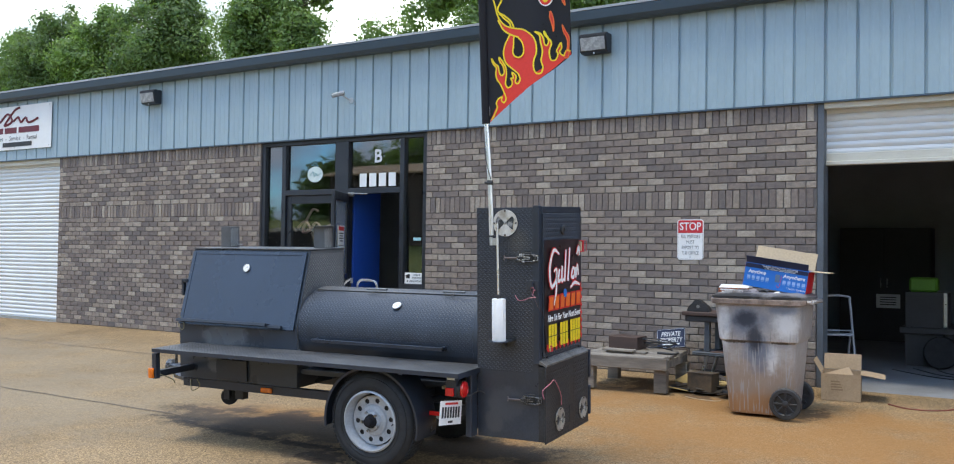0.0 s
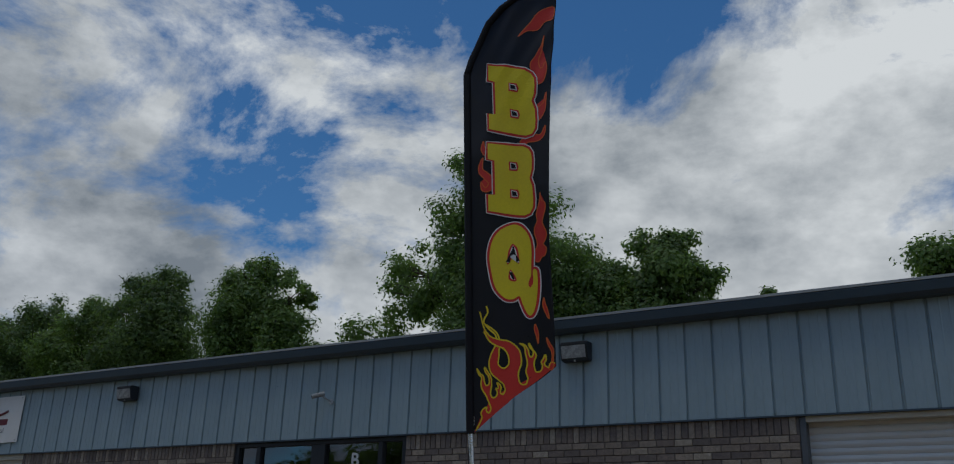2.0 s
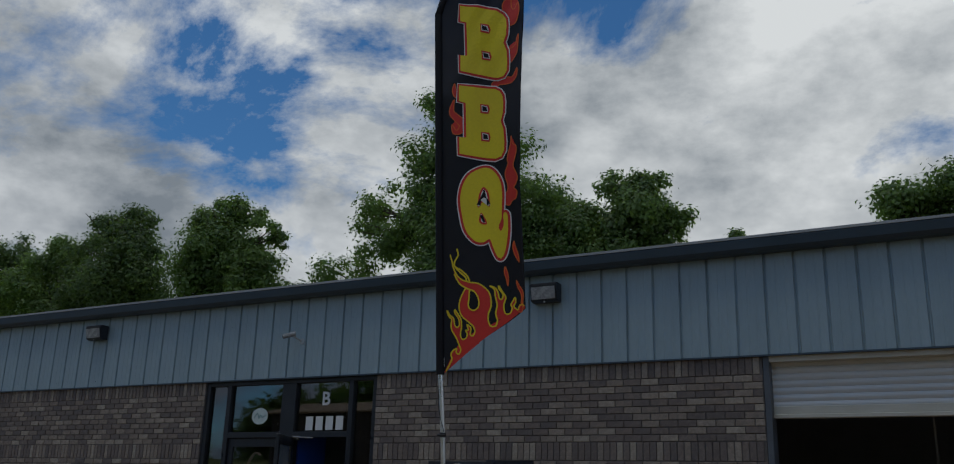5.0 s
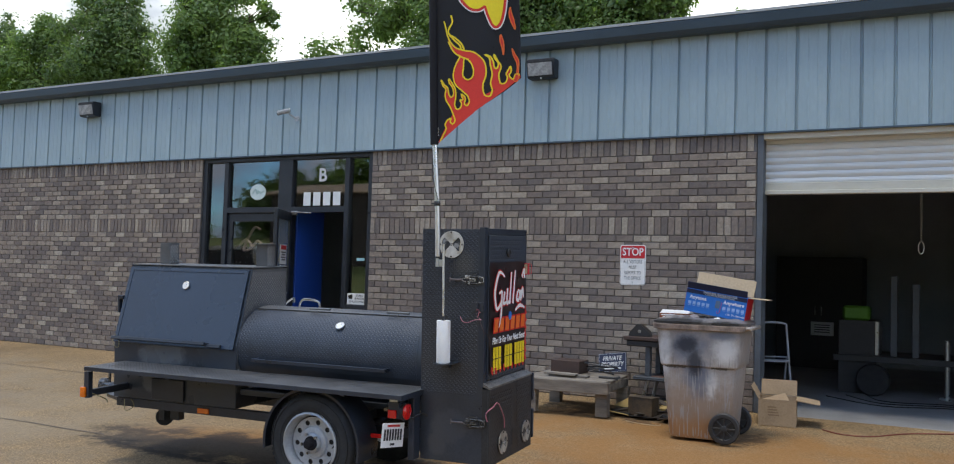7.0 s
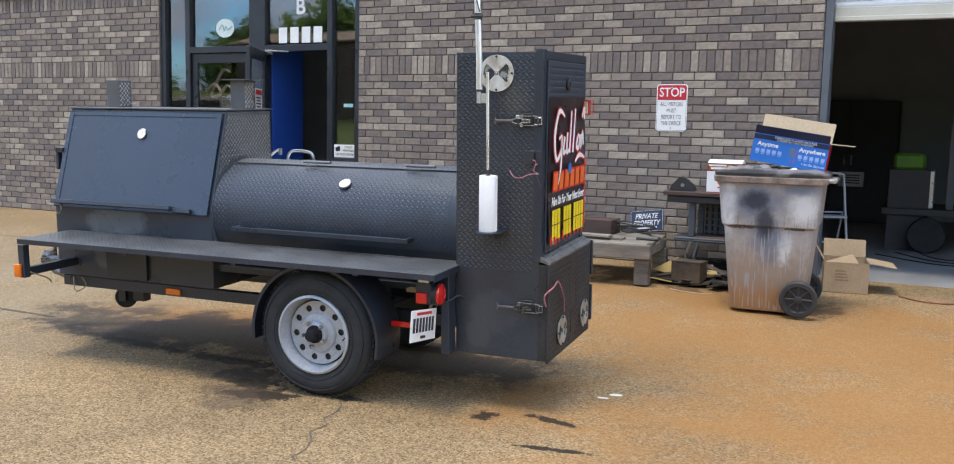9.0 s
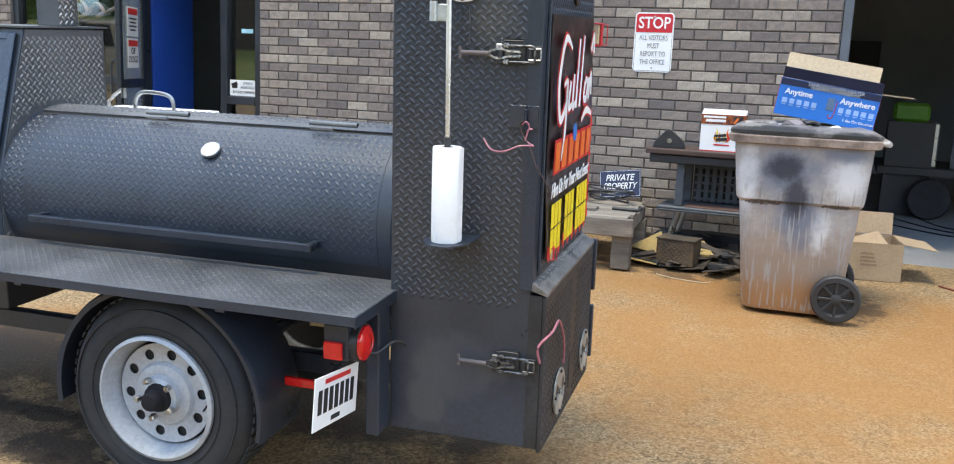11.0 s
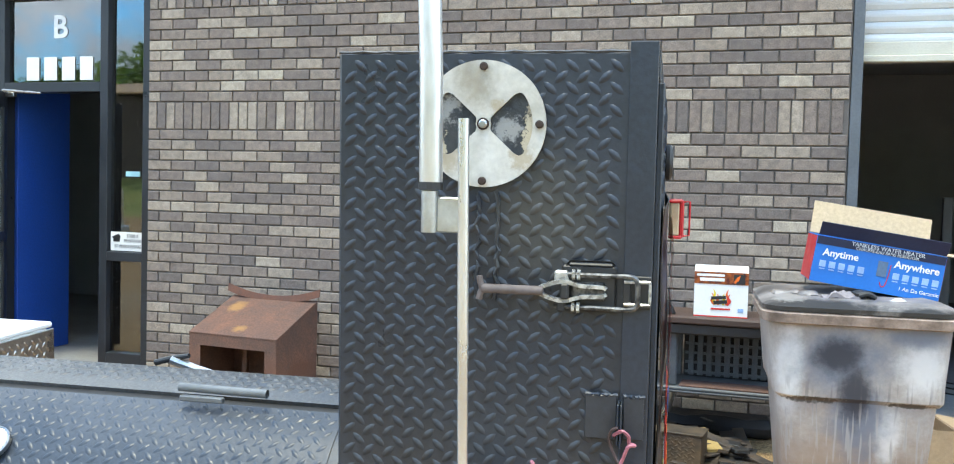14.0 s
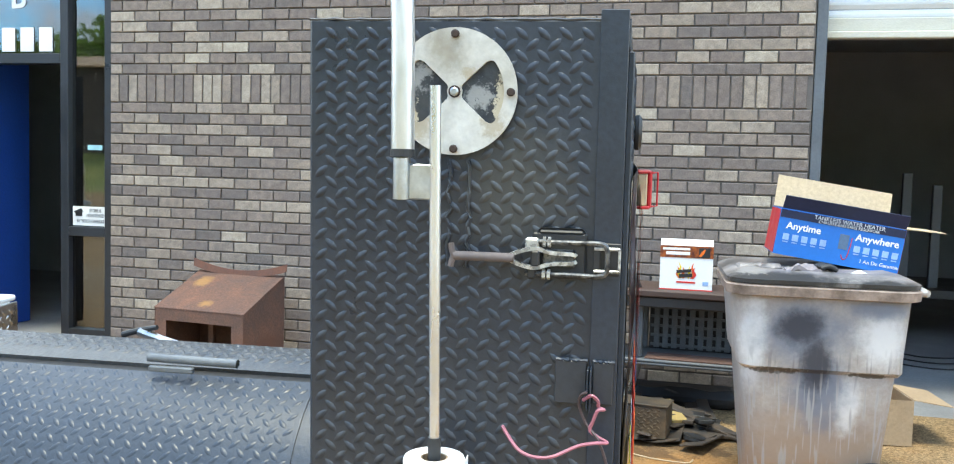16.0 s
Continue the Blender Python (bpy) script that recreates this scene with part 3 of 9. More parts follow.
def lay(x0, x1):
    """Centres and sizes of the bricks of a wall between x0 and x1: two soldier bands and stretchers between them."""
    out = []
    z = TOP
    rows = ["s"] + ["r"] * 9 + ["s"] + ["r"] * 24
    for n, kind in enumerate(rows):
        h = UNIT if kind == "s" else COURSE
        pitch = COURSE if kind == "s" else UNIT
        x = x0 - (pitch / 2 if kind == "r" and n % 2 else 0)
        while x < x1 - 0.02:
            a, b = max(x, x0), min(x + pitch, x1)
            if b - a > 0.03:
                out.append(((a + b) / 2, z - h / 2, b - a - JOINT, h - JOINT))
            x += pitch
        z -= h
    return out


def brick_wall(name, x0, x1, near):
    wall = tagged(part(name, boxes((x0, x1, W, W + 0.2, BASE - 0.1, TOP)), MORTAR), "wall of grey-brown bricks with two soldier bands", "wall", kind="structure")
    rng = random.Random(5)
    allb = lay(x0, x1)
    allb.sort(key=lambda q: math.hypot(q[0] - near, (q[1] - 1.5) * 1.3))
    cache = {}
    vs, fs = [], []
    for i, (x, z, w, h) in enumerate(allb):
        shift = Vector((x, W + rng.uniform(-0.002, 0.0015), z))
        if i < 300:
            key = (round(w, 2), round(h, 2))
            if key not in cache:
                v, f = brick_shape(w, h)
                me = bpy.data.meshes.new("brick")
                me.from_pydata(v, [], f)
                me.materials.append(BRICK_ONE)
                cache[key] = me
            ob = new("brick", cache[key])
            ob.parent = wall
            ob.matrix_basis = Matrix.Translation(shift) @ pose(0, 0, 0, 0, rng.uniform(-0.4, 0.4), 0)
        else:
            v, f = brick_shape(w, h)
            k = len(vs)
            vs += [tuple(Vector(q) + shift) for q in v]
            fs += [[k + q for q in g] for g in f]
    me = bpy.data.meshes.new("brickwork")
    me.from_pydata(vs, [], fs)
    me.materials.append(BRICK_MANY)
    ob = new("brickwork", me)
    ob.parent = wall
    tagged(ob, kind="stuff")
    return wall


# metal siding: ribbed panels side by side, on a girt
PITCH = 0.3223
PANEL = 3 * PITCH
PX00 = -24.194
prof = []
for k in range(3):
    o = k * PITCH
    prof += [(o, 0), (o + 0.085, 0), (o + 0.095, -0.004), (o + 0.105, 0), (o + 0.18, 0), (o + 0.19, -0.004), (o + 0.20, 0),
             (o + 0.276, 0), (o + 0.286, 0.030), (o + 0.304, 0.030), (o + 0.314, 0), (o + PITCH, 0)]
bm = bmesh.new()
Z0, Z1 = 3.20, 4.36
lo, hi = [], []
for x, y in prof:
    if lo and abs(lo[-1].co.x - x) < 1e-6:
        continue
    lo.append(bm.verts.new((x, y, 0)))
    hi.append(bm.verts.new((x, y, Z1 - Z0)))
for k in range(len(lo) - 1):
    bm.faces.new((lo[k], lo[k + 1], hi[k + 1], hi[k]))
ret = bmesh.ops.extrude_face_region(bm, geom=list(bm.faces))
for v in [g for g in ret["geom"] if isinstance(g, bmesh.types.BMVert)]:
    v.co.y += 0.004
pm = mesh_of("siding_panel", bm, SIDING)
siding = tagged(part("siding", boxes((-24, 8, W + 0.02, W + 0.2, TOP, 4.40)), INNER), "pale blue-grey ribbed metal siding above the brickwork", "siding", kind="structure")
for i in range(34):
    ob = new("siding_panel", pm)
    ob.parent = siding
    ob.matrix_basis = Matrix.Translation((PX00 + i * PANEL, W - 0.045, Z0))
bm = boxes((-24, 8, W - 0.05, W + 0.02, Z0 - 0.012, Z0 + 0.006))
part("drip_flashing", bm, TRIM, siding, "dark drip flashing along the bottom edge")
# screws in the panels, low and high
bm = bmesh.new()
for i in range(100):
    for z in (Z0 + 0.09, 4.0):
        x = PX00 + i * PITCH + 0.14
        rod(bm, (x, W - 0.052, z), (x, W - 0.044, z), 0.007, seg=6)
part("panel_screws", bm, SIDING, siding, kind="stuff")
# eave gutter
bm = bmesh.new()
prism(bm, [(W - 0.02, 4.335), (W - 0.17, 4.335), (W - 0.215, 4.375), (W - 0.235, 4.47), (W - 0.22, 4.50), (W - 0.02, 4.50)], "x", -24, 8)
fascia = tagged(part("fascia", bm, TRIM), "dark blue-grey metal eave gutter", "gutter", kind="structure")
bm = bmesh.new()
prism(bm, [(W - 0.24, 4.485), (W - 0.24, 4.515), (24, 4.72), (24, 4.60)], "x", -24, 8)
roof = tagged(part("roof", bm, ROOF), "low metal roof", "roof", kind="structure")

# closing walls round and behind
tagged(part("wall_back", boxes((-24, 8, 24, 24.2, -0.05, 4.6)), INNER), "plain rear wall", "wall", kind="structure")
tagged(part("wall_west", boxes((-24.2, -24, W, 24.2, -0.05, 4.6)), INNER), "plain side wall", "wall", kind="structure")
tagged(part("wall_east", boxes((8, 8.2, W, 24.2, -0.05, 4.6)), INNER), "plain side wall", "wall", kind="structure")
tagged(part("partition_west", boxes((-6.85, -6.70, W + 0.2, 24, 0.16, 3.4)), INNER), "plain dark partition wall", "wall", kind="structure")
tagged(part("partition_east", boxes((4.2, 4.35, W + 0.2, 24, 0.16, 3.4)), INNER), "plain dark partition wall", "wall", kind="structure")
# back walls set close in to brighten the rooms; the office one is added
tagged(part("wall_bay_back", boxes((-6.70, 4.2, 17.5, 17.65, 0.16, 3.4)), INNER), "pale lined wall at the back of the bay", "wall", kind="structure")
tagged(part("bounce_wall_office", boxes((-11.95, -6.85, 14.0, 14.15, 0.16, 3.4)), INNER), "added pale wall behind the counter that bounces light", "wall", kind="structure")
tagged(part("partition_office", boxes((-12.1, -11.95, W + 0.2, 24, 0.16, 3.4)), INNER), "plain dark partition wall", "wall", kind="structure")
tagged(part("ceiling", boxes((-24, 8, W + 0.2, 24, 3.42, 3.5)), mat("ceiling_paint", (0.66, 0.67, 0.68), (0.56, 0.57, 0.58), scale=1.2, rough=0.9)), "pale dusty ceiling", "ceiling", kind="structure")
tagged(part("floor", boxes((-24, 8, W - 0.0, 24, 0.02, 0.16)), mat("oily_concrete", (0.30, 0.305, 0.31), (0.18, 0.18, 0.185), scale=1.6, rough=0.6, bump=0.15, bscale=60)), "oil-darkened grey concrete floor inside the building", "floor", kind="structure")
tagged(part("wall_front_east", boxes((2.0, 8, W, W + 0.2, 0.1, TOP)), MORTAR), "brick front wall", "wall", kind="structure")

# roll-up doors
def slats(x0, x1, z0, z1, y, material, parent):
    z = z0
    me = None
    h = 0.075
    bm = bmesh.new()
    prism(bm, [(0.0, 0.0), (-0.004, 0.004), (-0.016, 0.03), (-0.016, 0.045), (-0.004, h - 0.006), (0, h - 0.002), (0.01, h - 0.002), (0.01, 0.0)], "x", x0, x1)
    me = mesh_of("slat", bm, material)
    while z < z1:
        ob = new("slat", me)
        ob.parent = parent
        ob.matrix_basis = Matrix.Translation((0, y, z))
        z += h


door_west = tagged(part("roller_door_west", boxes((-18.9, -15.16, W + 0.10, W + 0.12, 0.16, 3.15)), SHUTTER), "closed white slatted roller door", "roller door", kind="structure")
slats(-18.9, -15.16, 0.20, 3.10, W + 0.09, SHUTTER, door_west)
part("bottom_bar", boxes((-18.9, -15.16, W + 0.05, W + 0.10, 0.16, 0.21), bevel=0.004), GALV, door_west)
part("head_flashing", boxes((-18.9, -15.16, W - 0.0, W + 0.12, 3.1, 3.20)), SHUTTER_OLD, door_west)
tagged(part("wall_front_west", boxes((-24, -18.9, W, W + 0.2, 0.1, TOP)), MORTAR), "brick front wall", "wall", kind="structure")
door_east = tagged(part("roller_door_east", boxes((-1.68, 1.94, W + 0.15, W + 0.17, 2.62, 3.2)), SHUTTER_OLD), "weathered cream roller door raised most of the way", "roller door", kind="structure")
slats(-1.68, 1.94, 2.64, 3.15, W + 0.14, SHUTTER, door_east)
part("bottom_bar", boxes((-1.68, 1.94, W + 0.09, W + 0.17, 2.53, 2.575), bevel=0.006), SHUTTER_OLD, door_east)
part("bottom_panel", boxes((-1.68, 1.94, W + 0.11, W + 0.15, 2.575, 2.66), bevel=0.005), SHUTTER_OLD, door_east, "yellowed bottom panel")
part("door_track", boxes((-1.745, -1.68, W - 0.01, W + 0.22, 0.16, 3.2), bevel=0.004), JAMB, door_east, "grey steel door track")
part("door_track", boxes((1.94, 2.0, W - 0.01, W + 0.22, 0.16, 3.2), bevel=0.004), JAMB, door_east, "grey steel door track")
part("head_trim", boxes((-1.74, 2.0, W - 0.005, W + 0.10, 3.13, 3.20)), SHUTTER_OLD, door_east, "yellowed head trim")

# glazed entrance
E0, E1 = -10.0, -6.86
front = thing("storefront", "dark bronze aluminium storefront with glazed panes and doors", "storefront", kind="structure")
YF, YB = W + 0.02, W + 0.14
for n, a in (("post", (E0, E0 + 0.075, YF, YB, 0.16, TOP - 0.02)), ("post", (-9.58, -9.50, YF, YB, 0.16, 3.13)), ("post", (-8.52, -8.27, YF, YB, 0.16, 3.13)),
             ("post", (-7.335, -7.262, YF, YB, 0.16, 3.13)), ("post", (E1 - 0.075, E1, YF, YB, 0.16, TOP - 0.02)),
             ("head", (E0 + 0.075, E1 - 0.075, YF, YB, 3.13, TOP - 0.02)),
             ("transom", (-9.50, -8.52, YF, YB, 2.37, 2.45)), ("transom", (-8.27, -7.335, YF, YB, 2.37, 2.45)),
             ("sill", (E0 + 0.075, -9.58, YF, YB, 0.16, 0.28)), ("sill", (-7.262, E1 - 0.075, YF, YB, 0.16, 0.28)),
             ("rail", (-7.262, E1 - 0.075, YF, YB, 1.02, 1.095)), ("rail", (E0 + 0.075, -9.58, YF, YB, 1.06, 1.14))):
    part(n, boxes(a, bevel=0.004), BRONZE, front)
for a in ((E0 + 0.075, -9.58, 0.28, 1.06), (E0 + 0.075, -9.58, 1.14, 3.13), (-9.50, -8.52, 2.45, 3.13), (-8.27, -7.335, 2.45, 3.13),
          (-7.262, E1 - 0.075, 0.28, 1.02), (-7.262, E1 - 0.075, 1.095, 3.13)):
    ob = part("pane", boxes((a[0], a[1], W + 0.075, W + 0.082, a[2], a[3])), GLASS, front)
    ob.visible_shadow = False


def door_leaf(name, label, m, width=0.96, pane=GLASS):
    d = thing(name, label, "door", m, kind="structure")
    for n, a in (("stile", (0, 0.09, -0.022, 0.022, 0.0, 2.2)), ("stile", (width - 0.09, width, -0.022, 0.022, 0.0, 2.2)), ("top_rail", (0.09, width - 0.09, -0.022, 0.022, 2.08, 2.2)),
                 ("bottom_rail", (0.09, width - 0.09, -0.022, 0.022, 0.0, 0.25)), ("push_rail", (0.09, width - 0.09, -0.022, 0.022, 0.98, 1.06))):
        part(n, boxes(a, bevel=0.004), BRONZE, d)
    for a in ((0.25, 0.98), (1.06, 2.08)):
        ob = part("pane", boxes((0.09, width - 0.09, -0.004, 0.004, *a)), pane, d)
        ob.visible_shadow = False
    bm = bmesh.new()
    tube(bm, smooth_path([(width - 0.05, -0.022, 0.9), (width - 0.05, -0.07, 0.92), (width - 0.05, -0.07, 1.2), (width - 0.05, -0.022, 1.22)]), 0.010)
    part("pull_handle", bm, BRONZE, d, smooth=True)
    return d


def greyed(m, colour=(0.34, 0.36, 0.37), amount=0.22):
    """Mixes flat grey into a glass, in place of its missing reflection."""
    nt = m.node_tree
    out = [n for n in nt.nodes if n.type == "OUTPUT_MATERIAL"][0]
    old = out.inputs[0].links[0].from_socket
    nz = nd(nt, "ShaderNodeTexNoise", Scale=3.0, Detail=3.0)
    mr = nt.nodes.new("ShaderNodeMapRange")
    mr.inputs["To Min"].default_value, mr.inputs["To Max"].default_value = amount * 0.7, amount * 1.3
    nt.links.new(nz.outputs["Fac"], mr.inputs["Value"])
    df = nd(nt, "ShaderNodeBsdfDiffuse", Color=(*colour, 1))
    mx = nt.nodes.new("ShaderNodeMixShader")
    nt.links.new(mr.outputs[0], mx.inputs[0])
    nt.links.new(old, mx.inputs[1])
    nt.links.new(df.outputs[0], mx.inputs[2])
    nt.links.new(mx.outputs[0], out.inputs[0])
    return m


door_1 = door_leaf("door_1", "closed dark bronze glazed door with a maroon logo sheet", pose(-9.495, W + 0.078, 0.165), 0.97)
# the open leaf's glass has its grey reflection painted in
door_2 = door_leaf("door_2", "open dark bronze glazed door swung outwards", pose(-8.275, W + 0.03, 0.165, 0, 0, -62), 0.93, greyed(glass("painted_sheen_glass")))
bm = bmesh.new()
tube(bm, [(-8.22, W + 0.01, 2.36), (-8.06, W - 0.22, 2.36), (-7.9, W + 0.01, 2.36)], 0.010)
box(bm, -8.24, -8.14, W - 0.02, W + 0.02, 2.33, 2.39, 0.004)
part("door_closer", bm, STEEL, front, "steel door closer arm")
# maroon logo sheet and stickers behind the glass
sheet = tagged(part("logo_sheet", boxes((-9.33, -8.62, W + 0.090, W + 0.094, 1.60, 2.20)), mat("maroon_sheet", (0.06, 0.014, 0.025), scale=5, rough=0.6)), "maroon shop sheet with a pale swirl behind door glass", "sign")
bm = bmesh.new()
for pts in ([(-9.3, 1.88), (-9.15, 1.98), (-9.05, 1.86), (-9.2, 1.82), (-9.12, 2.0), (-9.0, 2.16), (-8.9, 2.13)], [(-9.04, 1.86), (-8.94, 1.96), (-8.84, 1.88), (-8.92, 1.82), (-8.72, 1.90), (-8.65, 1.93)]):
    tube(bm, smooth_path([(x, W + 0.088, z) for x, z in pts]), 0.014, 6)
part("swirl", bm, mat("pale_pink_film", (0.42, 0.30, 0.31), scale=6, rough=0.6), sheet, "pale pink swirling mark")
DUSKY = mat("dusky_film", (0.35, 0.24, 0.25), scale=6, rough=0.6)
for a in ((-9.27, -8.68, 1.73, 1.79), (-9.22, -8.73, 1.645, 1.695)):
    part("text_bar", boxes((a[0], a[1], W + 0.084, W + 0.089, a[2], a[3])), DUSKY, sheet)
MINT = mat("pale_mint_film", (0.70, 0.80, 0.78), scale=5, rough=0.5)
TEAL = mat("teal_film", (0.2, 0.38, 0.38), scale=5, rough=0.6)
for ox, oz in ((-8.95, 2.68), (-9.08, 1.445)):
    bm = bmesh.new()
    lathe(bm, [(0.0, 0.004), (0.13, 0.004), (0.13, 0.0), (0.0, 0.0)], 32, pose(ox, W + 0.072, oz, 90, 0, 0) @ Matrix.Diagonal((1.15, 0.9, 1, 1)))
    oval = tagged(part("oval_sticker", bm, MINT), "pale mint oval shop sticker on the pane", "sticker", "oval stickers")
    bm = bmesh.new()
    tube(bm, smooth_path([(ox + a, W + 0.066, oz + b) for a, b in ((-0.10, -0.02), (-0.04, 0.04), (-0.01, -0.03), (0.02, 0.02), (0.05, -0.02), (0.12, 0.02))]), 0.006, 5)
    part("swirl", bm, TEAL, oval)
FACE = pose(0, 0, 0, 90, 0, 0)
letter = tagged(part("unit_letter", writing("B", 0.26, Matrix.Translation((-7.76, W + 0.068, 2.895)) @ FACE, offset=0.006), WHITEINK), "white unit letter on the transom pane", "lettering")
bars = thing("number_bars", "white number plate bars on the transom pane", "lettering")
for k in range(4):
    x = -8.09 + k * 0.175
    part("bar", boxes((x, x + 0.125, W + 0.066, W + 0.070, 2.47, 2.66), bevel=0.001), WHITEINK, bars)
cs = tagged(part("camera_notice", boxes((-7.248, -6.955, W + 0.055, W + 0.060, 1.102, 1.254), bevel=0.001), WHITEINK), "white video-surveillance notice with a camera picture", "sign")
for txt, z in (("STORE IS", 1.222), ("MONITORED", 1.183), ("BY VIDEO CAMERAS", 1.138)):
    part("lettering", writing(txt, 0.038, Matrix.Translation((-7.04 if len(txt) < 10 else -7.085, W + 0.0535, z)) @ FACE, wide=0.72), INK, cs)
bm = boxes((-7.22, -7.16, W + 0.052, W + 0.055, 1.175, 1.205))
prism(bm, [(-7.235, 1.212), (-7.17, 1.24), (-7.15, 1.21), (-7.21, 1.188)], "y", W + 0.052, W + 0.055)
part("camera_picture", bm, INK, cs)
LEAFM = pose(-8.275, W + 0.03, 0.165, 0, 0, -62)
for n, (zc, words) in enumerate(((1.30, ("OF", "DOGS")), (1.595, ()))):
    dg = thing("notice", "white warning notice with a red band on the open door's glass" if words else "white and red printed notice on the open door's glass", "sign", LEAFM @ pose(0.44, 0.0085, zc, 0, 0, 180), "door notices")
    part("plate", boxes((-0.19, 0.19, -0.003, 0.0, -0.138, 0.138), bevel=0.001), WHITEINK, dg)
    part("red_band", boxes((-0.165, 0.165, -0.0055, -0.0032, 0.065, 0.122)), REDINK, dg)
    for k, txt in enumerate(words):
        part("lettering", writing(txt, 0.085, Matrix.Translation((0, -0.0045, 0.02 - 0.08 * k)) @ FACE, wide=1.45, offset=0.001), INK, dg)
    if not words:
        for k in range(4):
            part("text_bar", boxes((-0.10 - 0.03 * (k % 2), 0.10 + 0.03 * (k % 2), -0.0055, -0.0032, -0.085 + 0.035 * k, -0.069 + 0.035 * k)), INK, dg)
tagged(part("small_sticker", boxes((-7.12, -6.99, W + 0.068, W + 0.072, 1.70, 1.74)), mat("cyan_film", (0.4, 0.7, 0.78), scale=6, rough=0.5)), "small pale blue sticker on the side pane", "sticker")
# blue inner return wall, office things in the dark
tagged(part("wall_blue", boxes((-8.40, -8.26, W + 0.16, W + 0.78, 0.16, 2.75), bevel=0.004), BLUE), "deep blue painted return wall inside the door", "wall", kind="structure")
bm = boxes((-8.0, -7.2, 13.0, 13.4, 0.16, 0.75), (-8.0, -7.2, 12.95, 13.0, 0.70, 0.75), bevel=0.01)
tagged(part("counter", bm, PLASTIC), "dark office counter inside", "counter")
tagged(part("red_bin", boxes((-8.05, -7.75, 11.9, 12.2, 0.16, 0.42), bevel=0.02), RED), "small red bin on the office floor", "bin")

# cartons piled behind the side pane
TANBOX = mat("tan_carton", (0.46, 0.33, 0.17), (0.40, 0.28, 0.14), scale=5, rough=0.75)
CREAMBOX = mat("cream_carton", (0.72, 0.71, 0.66), (0.64, 0.62, 0.56), scale=5, rough=0.6)
for z0, z1, dx, cm, lb in ((0.165, 0.50, 0.0, TANBOX, "brown"), (0.501, 0.86, 0.02, TANBOX, "tan"), (0.861, 1.20, 0.01, CREAMBOX, "cream"), (1.201, 1.44, 0.03, CREAMBOX, "cream"), (1.441, 1.66, 0.015, CREAMBOX, "cream")):
    cb = thing("carton", lb + " carton piled inside behind the side pane", "box", pose(-7.078 + 0.2 * dx, W + 0.205, z0), "cartons behind the pane")
    part("body", boxes((-0.105, 0.13, -0.095, 0.13, 0, z1 - z0), bevel=0.006), cm, cb)
    part("tape", boxes((-0.1055, 0.1305, -0.025, 0.025, z1 - z0 - 0.0005, z1 - z0 + 0.0004)), WHITEINK, cb, "strip of packing tape")

brick_wall("wall_front_left", -15.15, E0, -10.5)
brick_wall("wall_front_right", E1, -1.75, -3.9)

# lights, camera and banner on the siding
def wall_pack(x, z):
    t = thing("wall_light", "dark bronze wall-pack light with ribbed glass", "wall light", pose(x, W - 0.05, z), "wall lights")
    bm = bmesh.new()
    prism(bm, [(0.0, 0.12), (-0.15, 0.12), (-0.18, 0.095), (-0.14, -0.10), (-0.11, -0.115), (0.0, -0.115)], "x", -0.178, 0.178)
    bmesh.ops.bevel(bm, geom=list(bm.edges), offset=0.008, segments=2, affect="EDGES")
    part("housing", bm, BRONZE, t, smooth=True)
    bm = bmesh.new()
    prism(bm, [(-0.177, 0.066), (-0.185, 0.062), (-0.151, -0.085), (-0.143, -0.085)], "x", -0.158, 0.158)
    part("lens", bm, LENS, t, "pale ribbed glass lens")
    bm = bmesh.new()
    rod(bm, (0, -0.12, -0.125), (0, -0.12, -0.105), 0.012)
    part("screw", bm, STEEL, t)
    return t


wall_pack(-4.30, 4.085)
wall_pack(-12.47, 4.08)
cctv = thing("security_camera", "small white bullet security camera on a bracket", "camera", pose(-8.22, W - 0.05, 3.77), "")
bm = bmesh.new()
rod(bm, (-0.15, -0.19, -0.005), (0.0, -0.10, 0.045), 0.034, 0.034, 16)
part("body", bm, LENS, cctv, smooth=True)
bm = bmesh.new()
rod(bm, (-0.156, -0.1935, -0.007), (-0.15, -0.19, -0.005), 0.026, seg=16)
part("lens", bm, INK, cctv)
bm = bmesh.new()
rod(bm, (0.05, -0.012, -0.06), (0.05, 0.0, -0.06), 0.04, seg=16)
rod(bm, (0.05, -0.01, -0.06), (-0.05, -0.13, 0.020), 0.011)
part("bracket", bm, GALV, cctv, smooth=True)
cable = bmesh.new()
tube(cable, smooth_path([(-8.17, W - 0.06, 3.72), (-8.12, W - 0.058, 3.71), (-8.10, W - 0.055, 3.67), (-8.11, W - 0.055, 3.64)]), 0.004, 6)
tagged(part("cable", cable, LENS), "short grey camera cable on the siding", "cable")

banner = thing("shop_banner", "white shop banner with a maroon swirl and grey text bars", "banner")
part("sheet", boxes((-17.9, -15.34, W - 0.075, W - 0.068, 3.40, 4.24), bevel=0.002), WHITEINK, banner)
MAROON = mat("maroon_ink", (0.16, 0.02, 0.035), scale=5, rough=0.6)
bm = bmesh.new()
